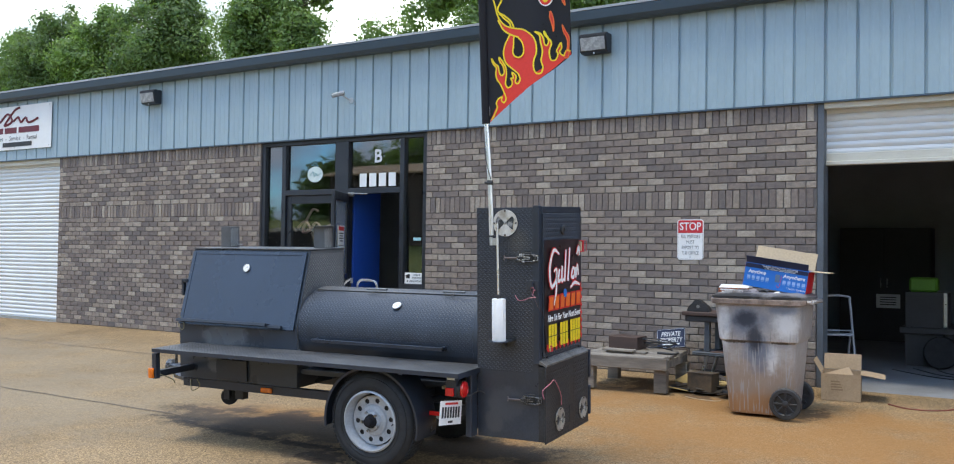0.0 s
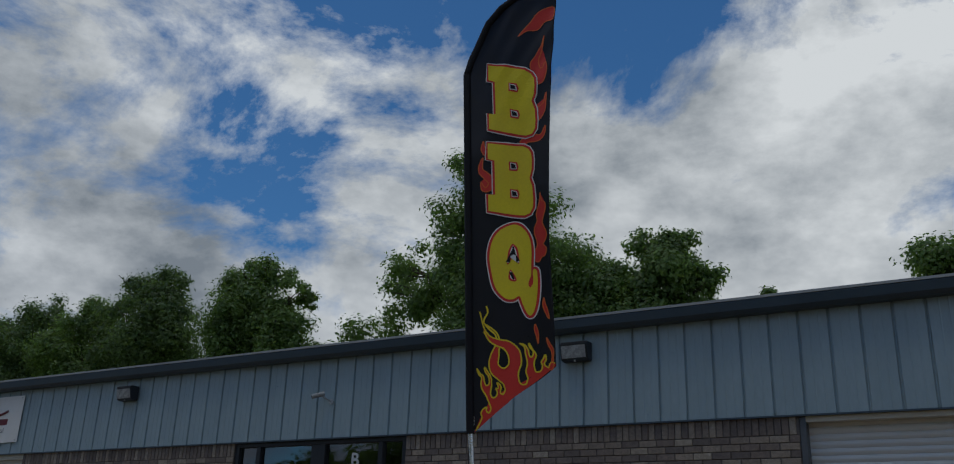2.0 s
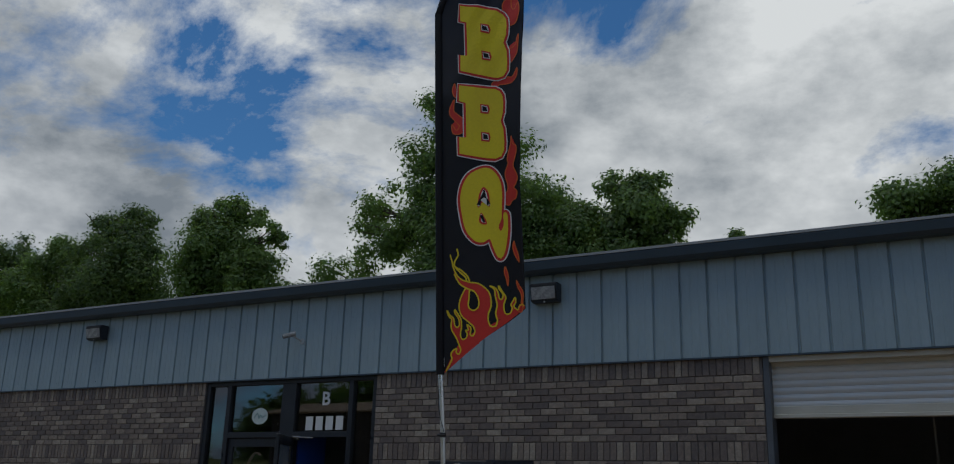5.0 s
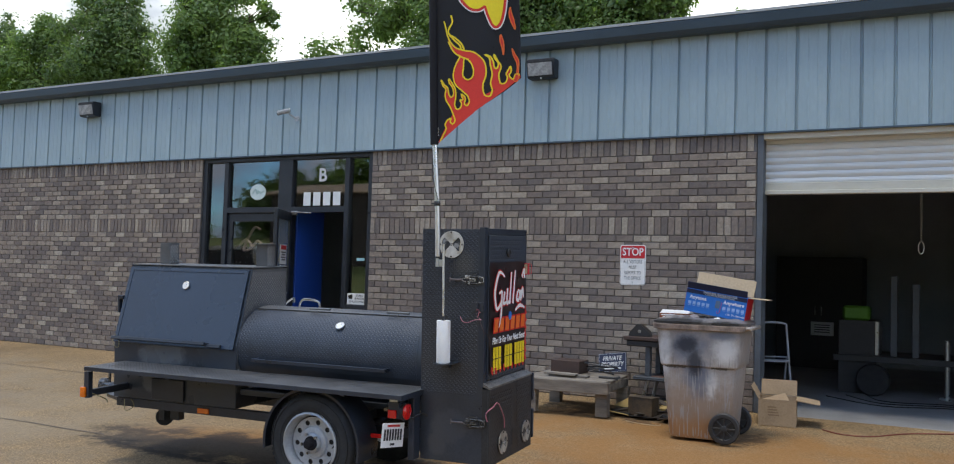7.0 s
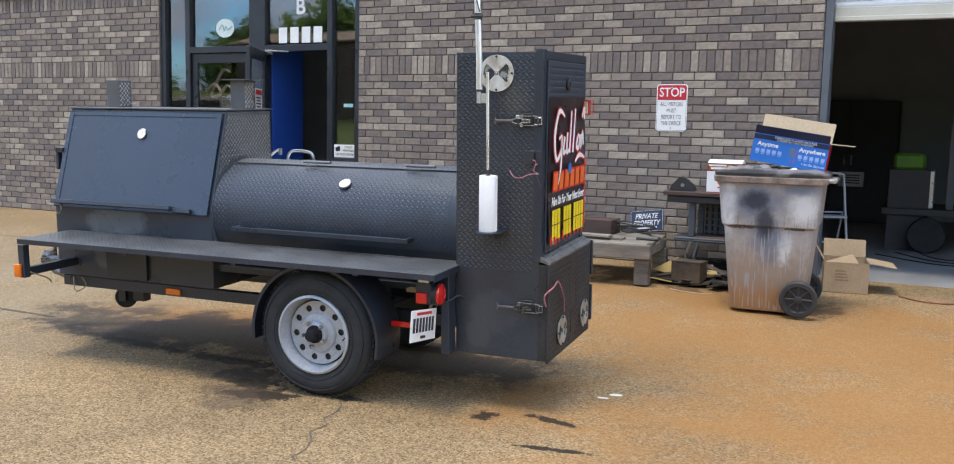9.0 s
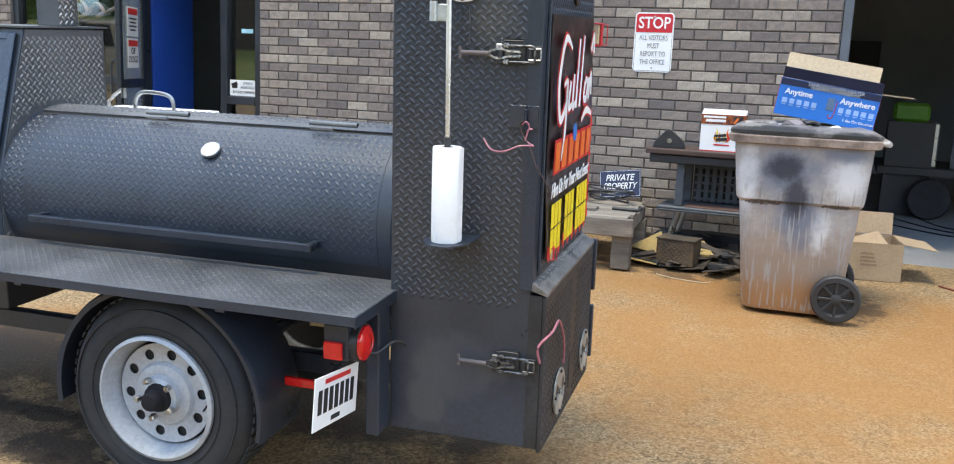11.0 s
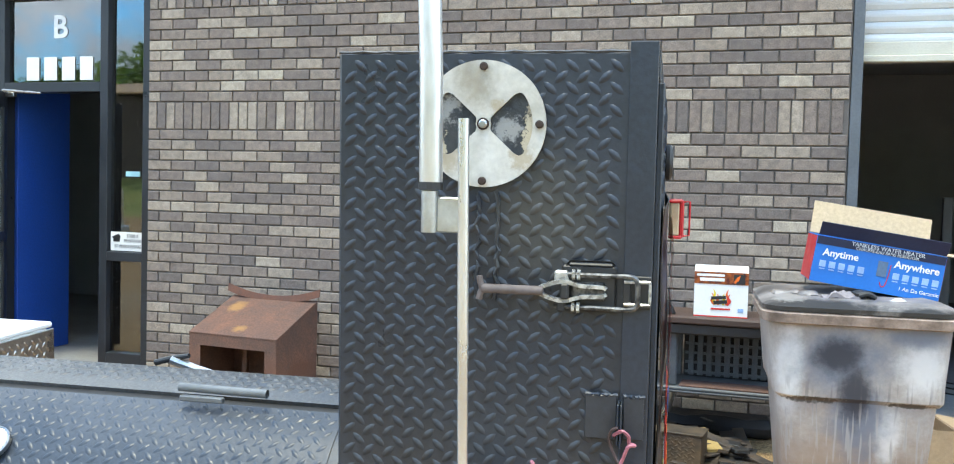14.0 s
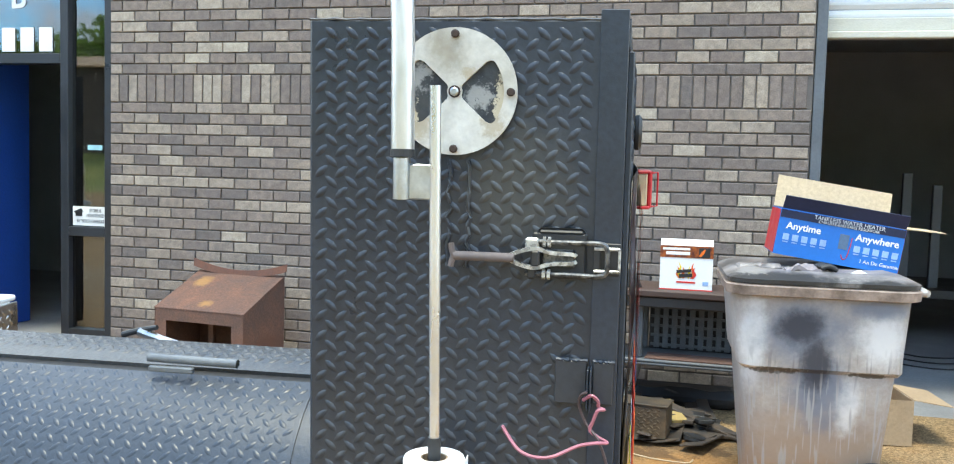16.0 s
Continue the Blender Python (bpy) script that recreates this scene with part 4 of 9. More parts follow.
for pts in ([(-17.0, 3.95), (-16.75, 4.1), (-16.6, 3.95), (-16.85, 3.88), (-16.7, 4.02), (-16.5, 4.17), (-16.35, 4.2)], [(-16.55, 3.95), (-16.4, 4.02), (-16.3, 3.92), (-16.15, 4.0), (-16.05, 3.90), (-15.75, 3.97)]):
    tube(bm, smooth_path([(x, W - 0.077, z) for x, z in pts]), 0.022, 6)
part("swirl", bm, MAROON, banner, "maroon swirl")
GREYINK = mat("grey_ink", (0.22, 0.22, 0.23), scale=5, rough=0.6)
for a in ((-17.3, -16.9, 3.72, 3.83), (-16.84, -16.45, 3.72, 3.83), (-16.38, -15.72, 3.72, 3.83)):
    part("name_bar", boxes((a[0], a[1], W - 0.080, W - 0.076, a[2], a[3])), MAROON, banner)
for wrd, wx_ in (("Sales", -17.02), ("-", -16.79), ("Service", -16.50), ("-", -16.20), ("Rental", -15.95)):
    part("lettering", writing(wrd, 0.13, Matrix.Translation((wx_, W - 0.078, 3.62)) @ FACE), GREYINK, banner)
part("number_bar", boxes((-16.9, -15.95, W - 0.080, W - 0.076, 3.46, 3.545)), INK, banner)
for x in (-15.4, -16.5, -17.6):
    for z in (3.44, 4.2):
        bm = bmesh.new()
        rod(bm, (x, W - 0.082, z), (x, W - 0.072, z), 0.012, seg=8)
        part("grommet", bm, GALV, banner)

stop = thing("stop_sign", "white aluminium visitor sign with a red header", "sign", pose(-3.135, W - 0.012, 1.725))
bm = boxes((-0.155, 0.155, -0.006, -0.003, -0.232, 0.232))
es = [e for e in bm.edges if abs(e.verts[0].co.y - e.verts[1].co.y) > 0.001]
bmesh.ops.bevel(bm, geom=es, offset=0.03, segments=4, affect="EDGES", profile=0.5)
part("plate", bm, WHITEINK, stop)
bm = boxes((-0.144, 0.144, -0.0085, -0.0065, 0.078, 0.222))
es = [e for e in bm.edges if abs(e.verts[0].co.y - e.verts[1].co.y) > 0.001 and e.verts[0].co.z > 0.1]
bmesh.ops.bevel(bm, geom=es, offset=0.022, segments=3, affect="EDGES", profile=0.5)
part("header", bm, RED, stop, "red header")
part("lettering", writing("STOP", 0.125, Matrix.Translation((0, -0.0098, 0.148)) @ FACE, offset=0.002, wide=0.85), WHITEINK, stop)
for k, line in enumerate(("ALL VISITORS", "MUST", "REPORT TO", "THE OFFICE")):
    part("lettering", writing(line, 0.056, Matrix.Translation((0, -0.0078, 0.035 - k * 0.063)) @ FACE, wide=0.68), GREYINK, stop)
bm = boxes((-0.147, 0.147, -0.0072, -0.0062, -0.224, -0.221), (-0.147, -0.144, -0.0072, -0.0062, -0.221, 0.07), (0.144, 0.147, -0.0072, -0.0062, -0.221, 0.07))
part("border", bm, GREYINK, stop)
for z in (-0.2, 0.2):
    bm = bmesh.new()
    rod(bm, (0, -0.011, z), (0, -0.006, z), 0.008, seg=8)
    part("bolt", bm, GALV, stop)

# ---- trees and far things ----
def tree(x, y, height, blobs, material, leaves=9000, leaf=0.105, seed=1, label="leafy broadleaf tree behind the building"):
    """A tapered trunk with limbs and a crown of many small leaves round the given masses (dx, dy, z, rx, rz)."""
    t = thing("tree", label, "tree", Matrix.Translation((x, y, -0.05)), "trees")
    rng = np.random.default_rng(seed)
    bm = bmesh.new()
    r0 = 0.018 * height
    tube(bm, smooth_path([(0, 0, 0), (0.1, 0, height * 0.3), (-0.1, 0.1, height * 0.6), (0.05, 0, height * 0.93)], 3), [r0 * (1 - 0.9 * k / 9) for k in range(10)], 8)
    for dx, dy, z, rx, rz in blobs:
        tube(bm, smooth_path([(0, 0, max(1.5, z - rz - 1.5)), (dx * 0.5, dy * 0.5, z - rz * 0.6), (dx, dy, z + rz * 0.3)], 3), [r0 * 0.45 * (1 - 0.85 * k / 6) for k in range(7)], 6)
        for k in range(5):
            a = rng.uniform(0, math.tau)
            tube(bm, [(dx * 0.6, dy * 0.6, z - rz * 0.4), (dx + rx * 0.8 * math.cos(a), dy + rx * 0.8 * math.sin(a), z + rz * rng.uniform(-0.4, 0.6))], [r0 * 0.2, r0 * 0.05], 5)
    part("trunk", bm, BARK, t, smooth=True)
    tot = sum(b[3] ** 2 * b[4] for b in blobs) or 1
    P, N = [], []
    for dx, dy, z, rx, rz in blobs:
        quota = int(leaves * 1.7 * (rx ** 2 * rz) / tot) + 60
        m = max(7, int(11 * rx * rz ** 0.5))
        d = rng.normal(size=(m, 3))
        d /= np.linalg.norm(d, axis=1)[:, None]
        c = np.array([dx, dy, z]) + d * rng.uniform(0.30, 0.97, m)[:, None] * np.array([rx, rx, rz])
        rs = rng.uniform(0.18, 0.42, m) * (rx + rz) / 2 + 0.15
        share = rs ** 2 / (rs ** 2).sum()
        for q, r, f in zip(c, rs, share):
            k = max(12, int(quota * f))
            e = rng.normal(size=(k, 3))
            e /= np.linalg.norm(e, axis=1)[:, None]
            rad = r * (1.05 - 0.75 * rng.random(k) + 0.16 * rng.normal(size=k))
            P.append(q + e * rad[:, None] * np.array([1.1, 1.1, 0.8]))
            N.append(e)
    P, N = np.concatenate(P), np.concatenate(N)
    n = len(P)
    N = N + 0.35 * rng.normal(size=(n, 3)) + np.array([0, -0.1, 0.5])
    N /= np.linalg.norm(N, axis=1)[:, None]
    a = np.cross(N, rng.normal(size=(n, 3)))
    a /= np.linalg.norm(a, axis=1)[:, None]
    b = np.cross(N, a)
    s = leaf * rng.uniform(0.6, 1.35, n)[:, None]
    V = np.stack([P - a * s, P + b * s * 0.55 + a * s * 0.1, P + a * s, P - b * s * 0.55 + a * s * 0.1], 1).reshape(-1, 3)
    me = bpy.data.meshes.new("crown")
    me.from_pydata(V.tolist(), [], np.arange(4 * n).reshape(-1, 4).tolist())
    me.materials.append(material)
    ob = new("crown", me)
    ob.parent = t
    tagged(ob, kind="stuff")
    return t


tree(-21.0, 36, 21.5, [(0.3, 0, 12, 3.0, 4.0), (0.5, 0, 20.3, 1.3, 2.1), (-0.9, 0, 19.9, 1.2, 2.0), (-0.7, 0, 17.0, 2.4, 2.6), (2.0, 0, 17.0, 1.8, 2.4), (-3.6, 0, 14.6, 2.0, 2.2), (-5.3, 0.4, 15.6, 0.8, 1.3), (-6.2, 0.3, 11.6, 1.9, 2.2), (3.6, 0, 14.0, 2.4, 2.7), (5.2, 0, 13.2, 1.5, 2.0), (1.0, 0, 13.0, 3.0, 3.0)], LEAF, 60000, seed=3)
tree(-12.0, 36, 15.6, [(0, 0, 13.0, 1.8, 2.4), (-0.5, 0, 15.0, 1.0, 1.0), (0.7, 0, 14.7, 0.9, 0.9), (1.6, 0, 12.9, 0.8, 1.0), (-1.8, 0, 12.0, 1.6, 2.4), (-2.8, 0.2, 13.0, 1.4, 2.2)], LEAF, 26000, seed=5)
tree(-35.5, 36, 17.4, [(-0.6, 0, 14.0, 2.5, 3.0), (-1.4, 0, 16.5, 1.4, 1.2), (0.9, 0, 16.5, 1.4, 1.0), (2.6, 0, 15.0, 1.1, 1.0), (1.8, 0, 12.4, 1.9, 2.2), (4.6, 0.3, 11.4, 1.2, 1.4), (-2.0, 0, 12.0, 1.8, 2.6)], LEAF, 30000, seed=6)
tree(-44.0, 36, 18.0, [(0, 0, 14.0, 3.0, 3.2), (-2.2, 0, 16.9, 1.5, 1.7), (0.8, 0, 17.0, 1.6, 1.4), (2.0, 0, 14.3, 1.3, 1.7), (-3.0, 0, 13.0, 2.0, 3.0)], LEAFDARK, 30000, seed=7)
tree(-50.5, 36.5, 17.0, [(0, 0, 13.2, 2.6, 3.2), (0.2, 0, 15.9, 1.5, 1.5), (-2.4, 0, 13.5, 1.8, 2.6)], LEAF, 20000, seed=8)
tree(-56.5, 37, 17.8, [(0, 0, 14.0, 3.0, 3.2), (0.4, 0, 16.6, 1.7, 1.6), (-3.0, 0, 13.6, 2.2, 3.2)], LEAFDARK, 22000, seed=9)
tree(-63.0, 38, 17.0, [(0, 0, 13.5, 3.2, 3.4), (1.0, 0, 15.4, 1.8, 1.6), (-3.0, 0, 13.0, 2.4, 3.2)], LEAF, 16000, seed=13)
tree(-29.5, 40, 11.5, [(0, 0, 8.5, 2.4, 2.6), (-2, 0, 8, 2.2, 2.4), (2.4, 0, 8.2, 2.4, 2.6)], LEAFDARK, 14000, seed=10)
tree(0.4, 36, 13.4, [(-0.8, 0, 12.0, 1.9, 2.4), (-2.1, 0, 12.3, 1.1, 1.4), (1.2, 0, 12.6, 2.1, 2.3), (3.0, 0, 12.0, 1.7, 2.2)], LEAF, 20000, seed=11)
tree(-8.4, 37, 12.6, [(0, 0, 10.4, 0.8, 1.6), (0.3, 0, 12.2, 0.35, 0.7)], LEAF, 3000, seed=12)
for i in range(11):
    k = 0.82 + 0.04 * ((i * 5) % 4)
    tree(-72 + i * 11 + (i % 3) * 1.6, -44 - (i % 2) * 5, 14 * k, [(0, 0, 8.5 * k, 4.2, 4.0 * k), (1.4, 0, 11.5 * k, 2.4, 2.4 * k), (-2.6, 0, 9.0 * k, 2.8, 3 * k), (0, 0, 5 * k, 4.4, 3 * k), (4.0, 0, 5.5 * k, 3.4, 3.4 * k)], LEAFDARK if i % 2 else LEAF, 7000, 0.30, 30 + i,
         "leafy broadleaf tree on the grassy bank")

# low building across the yard and a pickup, which the shop glass mirrors
shed = thing("yard_building", "low tan-roofed building across the yard", "building", Matrix.Translation((-38.6, -36, -0.05)))
part("wall", boxes((-7, 7, -4, 4, 0.0, 7.2)), mat("dark_brick_render", (0.07, 0.06, 0.052), (0.05, 0.043, 0.038), scale=2.0, rough=0.9), shed)
bm = bmesh.new()
prism(bm, [(-4.4, 7.3), (0.0, 8.35), (4.4, 7.3), (4.4, 7.2), (-4.4, 7.2)], "x", -7.5, 7.5)
part("roof", bm, CARD, shed, "tan metal roof")
TAN = mat("tan_car_paint", (0.42, 0.38, 0.30), (0.39, 0.35, 0.275), scale=1.5, rough=0.25, bump=0.0, grain=0.03, coat=0.6)
pick = thing("pickup_truck", "tan full-size pickup truck parked beside the building", "pickup", Matrix.Translation((-18.3, 0.2, 0.0)))
bm = bmesh.new()
prism(bm, [(-2.95, 0.62), (-2.95, 1.18), (-2.85, 1.42), (-1.55, 1.55), (2.85, 1.58), (2.92, 1.50), (2.92, 0.66), (2.5, 0.60), (-2.6, 0.58)], "y", -0.98, 0.98)
bmesh.ops.bevel(bm, geom=list(bm.edges), offset=0.06, segments=3, affect="EDGES")
pbody = part("body", bm, TAN, pick, smooth=True)
bm = bmesh.new()
prism(bm, [(-1.50, 1.53), (-0.75, 2.12), (-0.45, 2.20), (1.05, 2.20), (1.30, 2.12), (1.45, 1.56)], "y", -0.86, 0.86)
bmesh.ops.bevel(bm, geom=list(bm.edges), offset=0.07, segments=3, affect="EDGES")
part("cab", bm, TAN, pick, smooth=True)
for s in (-1, 1):
    for pts in ([(-1.10, 1.62), (-0.62, 2.06), (0.10, 2.10), (0.10, 1.62)], [(0.20, 1.62), (0.20, 2.10), (1.05, 2.08), (1.20, 1.62)]):
        bm = bmesh.new()
        prism(bm, pts, "y", s * 0.862, s * 0.868)
        part("side_window", bm, INK, pick)
    for z in (0.95, 1.40):
        part("side_crease", boxes((-2.7, 2.8, s * 0.98 - 0.006, s * 0.98 + 0.006, z, z + 0.03), bevel=0.004), TAN, pbody)
    for x in (-1.95, 1.75):
        bm = bmesh.new()
        lathe(bm, [(0.22, -0.01), (0.37, 0.0), (0.40, 0.03), (0.40, 0.22), (0.37, 0.25), (0.22, 0.25)], 32, pose(x, s * 0.995, 0.40, 90 if s > 0 else -90, 0, 0), True)
        w_ = part("wheel", bm, RUBBER, pick, smooth=True)
        bm = bmesh.new()
        rod(bm, (x, s * 0.85, 0.40), (x, s * 0.96, 0.40), 0.225, seg=24)
        part("rim", bm, RIM, w_)
        bm = bmesh.new()
        rod(bm, (x, s * 0.80, 0.48), (x, s * 0.984, 0.48), 0.47, seg=32)
        part("wheel_arch", bm, INK, pbody)
part("bumper", boxes((-3.08, -2.96, -0.95, 0.95, 0.50, 0.78), bevel=0.03), GALV, pick)
part("bumper", boxes((2.93, 3.06, -0.95, 0.95, 0.50, 0.74), bevel=0.03), GALV, pick)


# ---- smoker trailer (own axes: x towards its tail, y towards the building) ----
TRAILER = Matrix.Translation((-3.668, 4.876, 0.0)) @ pose(0, 0, 0, 2.5, 0, 4.5)
tr = thing("smoker_trailer", "black steel barbecue smoker trailer with barrel, firebox and upright cabinet", "trailer", TRAILER)


def blotch(m, spots, colour, scale=4.0, amount=0.8, edge=(0.7, 0.95)):
    """Patches of another colour (wear, repaint, one painted reflection): spots are (x, y, z, rx, ry, rz) in the
    object's own metres.
    """
    nt = m.node_tree
    b = nt.nodes["Principled BSDF"]
    tc = nt.nodes.new("ShaderNodeTexCoord")
    wob = nd(nt, "ShaderNodeTexNoise", Scale=scale, Detail=7.0, Roughness=0.7)
    nt.links.new(tc.outputs["Object"], wob.inputs["Vector"])
    total = None
    for x, y, z, rx, ry, rz in spots:
        mp = nt.nodes.new("ShaderNodeMapping")
        mp.vector_type = "TEXTURE"
        mp.inputs["Location"].default_value = (x, y, z)
        mp.inputs["Scale"].default_value = (rx, ry, rz)
        nt.links.new(tc.outputs["Object"], mp.inputs["Vector"])
        g = nt.nodes.new("ShaderNodeTexGradient")
        g.gradient_type = "SPHERICAL"
        nt.links.new(mp.outputs[0], g.inputs["Vector"])
        if total is None:
            total = g.outputs["Fac"]
        else:
            q = nt.nodes.new("ShaderNodeMath")
            q.operation = "MAXIMUM"
            nt.links.new(total, q.inputs[0])
            nt.links.new(g.outputs["Fac"], q.inputs[1])
            total = q.outputs[0]
    ad = nt.nodes.new("ShaderNodeMath")
    ad.operation = "ADD"
    nt.links.new(total, ad.inputs[0])
    nt.links.new(wob.outputs["Fac"], ad.inputs[1])
    mr = nt.nodes.new("ShaderNodeMapRange")
    mr.interpolation_type = "SMOOTHSTEP"
    mr.inputs["From Min"].default_value, mr.inputs["From Max"].default_value = edge
    mr.inputs["To Max"].default_value = amount
    nt.links.new(ad.outputs[0], mr.inputs["Value"])
    mx = nt.nodes.new("ShaderNodeMix")
    mx.data_type = "RGBA"
    mx.inputs[7].default_value = (*colour, 1)
    old = b.inputs["Base Color"].links[0].from_socket
    nt.links.new(mr.outputs[0], mx.inputs[0])
    nt.links.new(old, mx.inputs[6])
    nt.links.new(mx.outputs[2], b.inputs["Base Color"])
    return m


X0, X1 = -2.12, -0.89          # cook chamber
YFRONT, YTOP, YBACK = 0.30, 0.48, 0.93
ZB, ZM, ZT = 0.455, 0.93, 1.52
CHAMBER = blotch(mat("chamber_enamel", (0.036, 0.046, 0.064), (0.026, 0.034, 0.047), scale=2.2, rough=0.32, bump=0.1, bscale=100, grain=0.16),
                 [(-1.60, 0.3, 0.83, 0.34, 0.5, 0.16), (-1.72, 0.3, 0.60, 0.14, 0.4, 0.13)], (0.115, 0.125, 0.14), scale=6, amount=0.75)
bm = bmesh.new()
prism(bm, [(YFRONT, ZB), (YFRONT, ZM), (YTOP, ZT), (YBACK, ZT), (YBACK, ZB)], "x", X0, X1)
bmesh.ops.bevel(bm, geom=list(bm.edges), offset=0.004, segments=1, affect="EDGES")
chamber = part("cook_chamber", bm, CHAMBER, tr, "black sheet-steel cook chamber with a sloping front")
part("top_sheet", boxes((X0 - 0.01, X1 + 0.012, YTOP - 0.015, YBACK + 0.01, ZT + 0.001, ZT + 0.008)), TREADWORN, chamber)
BARC, BARZ, BARR = 0.62, 0.906, 0.31


def side_place(x, sign):
    return lambda u, v: (Vector((x, u, v)), Vector((0, sign, 0)), Vector((0, 0, 1)), Vector((sign, 0, 0)))


bm = bmesh.new()
prism(bm, [(YFRONT + 0.008, ZB + 0.12), (YFRONT + 0.008, ZM - 0.002), (YTOP + 0.007, ZT - 0.006), (YBACK - 0.008, ZT - 0.006), (YBACK - 0.008, ZB + 0.12)], "x", X1 + 0.0005, X1 + 0.003)
part("side_plate", bm, TREADWORN, chamber, "worn tread-plate side of the chamber")
LUGBRIGHT = mat("worn_bright_lugs", (0.36, 0.35, 0.33), (0.20, 0.195, 0.19), scale=40, rough=0.4, metal=0.5)
lug_cloud("raised_tread", side_place(X1 + 0.003, 1), 0.32, 0.92, 0.62, 1.51, LUGBRIGHT, chamber,
          keep=lambda u, v: u > YFRONT + 0.012 + max(0, (v - ZM) * (YTOP - YFRONT) / (ZT - ZM)) and math.hypot(u - BARC, v - BARZ) > BARR + 0.02)
# sloping door
sl = Vector((0, YTOP - YFRONT, ZT - ZM)).normalized()
sn = Vector((0, -sl.z, sl.y))
DM = Matrix(((1, 0, 0, 0), (0, sl.y, sn.y, YFRONT), (0, sl.z, sn.z, ZM), (0, 0, 0, 1)))
LEN = math.hypot(YTOP - YFRONT, ZT - ZM)


def on_door(bm):
    for v in bm.verts:
        v.co = DM @ v.co
    return bm


cdoor = part("chamber_door", on_door(boxes((X0 + 0.02, X1 - 0.02, -0.035, LEN - 0.02, 0.004, 0.014), bevel=0.003)), BLACKLID, tr, "flat black sloping lid with welded edge strips")
for a in ((X0 + 0.015, X0 + 0.05, -0.03, LEN - 0.025), (X1 - 0.05, X1 - 0.015, -0.03, LEN - 0.025), (X0 + 0.05, X1 - 0.05, -0.03, -0.002), (X0 + 0.05, X1 - 0.05, LEN - 0.05, LEN - 0.025)):
    part("edge_strip", on_door(boxes((a[0], a[1], a[2], a[3], 0.0142, 0.019), bevel=0.002)), BLACKLID, cdoor)
hb = part("handle", on_door(boxes((X0 + 0.04, -1.14, -0.02, 0.006, 0.055, 0.080), bevel=0.003)), BLACK, cdoor, "long square handle bar")
part("handle_stub", on_door(boxes((-1.165, -1.14, -0.02, 0.006, 0.012, 0.0545), bevel=0.002)), BLACK, hb)
part("handle_stub", on_door(boxes((X0 + 0.06, X0 + 0.085, -0.02, 0.006, 0.012, 0.0545), bevel=0.002)), BLACK, hb)
part("lever", on_door(boxes((-1.14, -1.01, -0.03, -0.002, 0.02, 0.05), bevel=0.004)), BLACK, hb)
bm = bmesh.new()
box(bm, X0 - 0.035, X0 + 0.02, 0.36, 0.40, 1.24, 1.27, 0.003)
box(bm, X0 - 0.035, X0 - 0.015, 0.36, 0.40, 1.13, 1.27, 0.003)
part("hinge", bm, BLACK, chamber)


def gauge(parent, m, r=0.03):
    bm = bmesh.new()
    lathe(bm, [(r * 0.4, -0.015), (r * 0.4, 0.004), (r, 0.004), (r * 1.02, 0.008), (r * 1.02, 0.014), (r * 0.93, 0.017), (r * 0.93, 0.0135), (0.0, 0.0135)], 28, m)
    g = part("gauge", bm, STEEL, parent, "round steel thermometer with a white dial", smooth=True)
    bm = bmesh.new()
    lathe(bm, [(0.0, 0.0148), (r * 0.9, 0.0148), (r * 0.9, 0.0138), (0.0, 0.0138)], 28, m)
    part("dial", bm, WHITE, g, "white dial")
    bm = bmesh.new()
    for k in range(9):
        a = radians(-40 + k * 32.5)
        c, s = math.cos(a), math.sin(a)
        prism(bm, [(c * r * 0.70 - s * 0.0006, s * r * 0.70 + c * 0.0006), (c * r * 0.84 - s * 0.0006, s * r * 0.84 + c * 0.0006), (c * r * 0.84 + s * 0.0006, s * r * 0.84 - c * 0.0006), (c * r * 0.70 + s * 0.0006, s * r * 0.70 - c * 0.0006)], "z", 0.0149, 0.0153)
    prism(bm, [(-0.001, -r * 0.2), (0.001, -r * 0.2), (r * 0.45, r * 0.5)], "z", 0.0150, 0.0156)
    for v in bm.verts:
        v.co = m @ v.co
    part("dial_marks", bm, INK, g)
    return g


gauge(cdoor, DM @ pose(-1.485, 0.455, 0.012), 0.034)
# log box hatch and patches below the chamber
part("hatch", boxes((-1.70, -1.38, YFRONT - 0.022, YFRONT - 0.002, 0.47, 0.635), bevel=0.003), BLACK, chamber, "small black hatch on the chamber base")
for x, cap in ((-1.99, False), (-0.985, True)):
    bm = bmesh.new()
    box(bm, x - 0.055, x + 0.055, 0.72, 0.83, ZT + 0.008, ZT + 0.185, 0.002)
    ch = part("chimney", bm, TREADWORN, chamber, "short square tread-plate chimney")
    lug_cloud("raised_tread", side_place(x + 0.055, 1), 0.722, 0.828, ZT + 0.015, ZT + 0.18, STEEL, ch)
    if cap:
        part("cap", boxes((x - 0.10, x + 0.10, 0.68, 0.87, ZT + 0.186, ZT + 0.192)), TREADWORN, ch, "flat chimney cap")
bm = bmesh.new()
rod(bm, (-1.93, 0.78, ZT + 0.03), (-1.86, 0.78, ZT + 0.03), 0.005)
part("chimney_pin", bm, STEEL, chamber)

# barrel with its lid
bm = bmesh.new()
rod(bm, (X1 - 0.002, BARC, BARZ), (0.744, BARC, BARZ), BARR, seg=96)
barrel = part("barrel", bm, TREAD, tr, "black tread-plate smoker barrel", smooth=True)


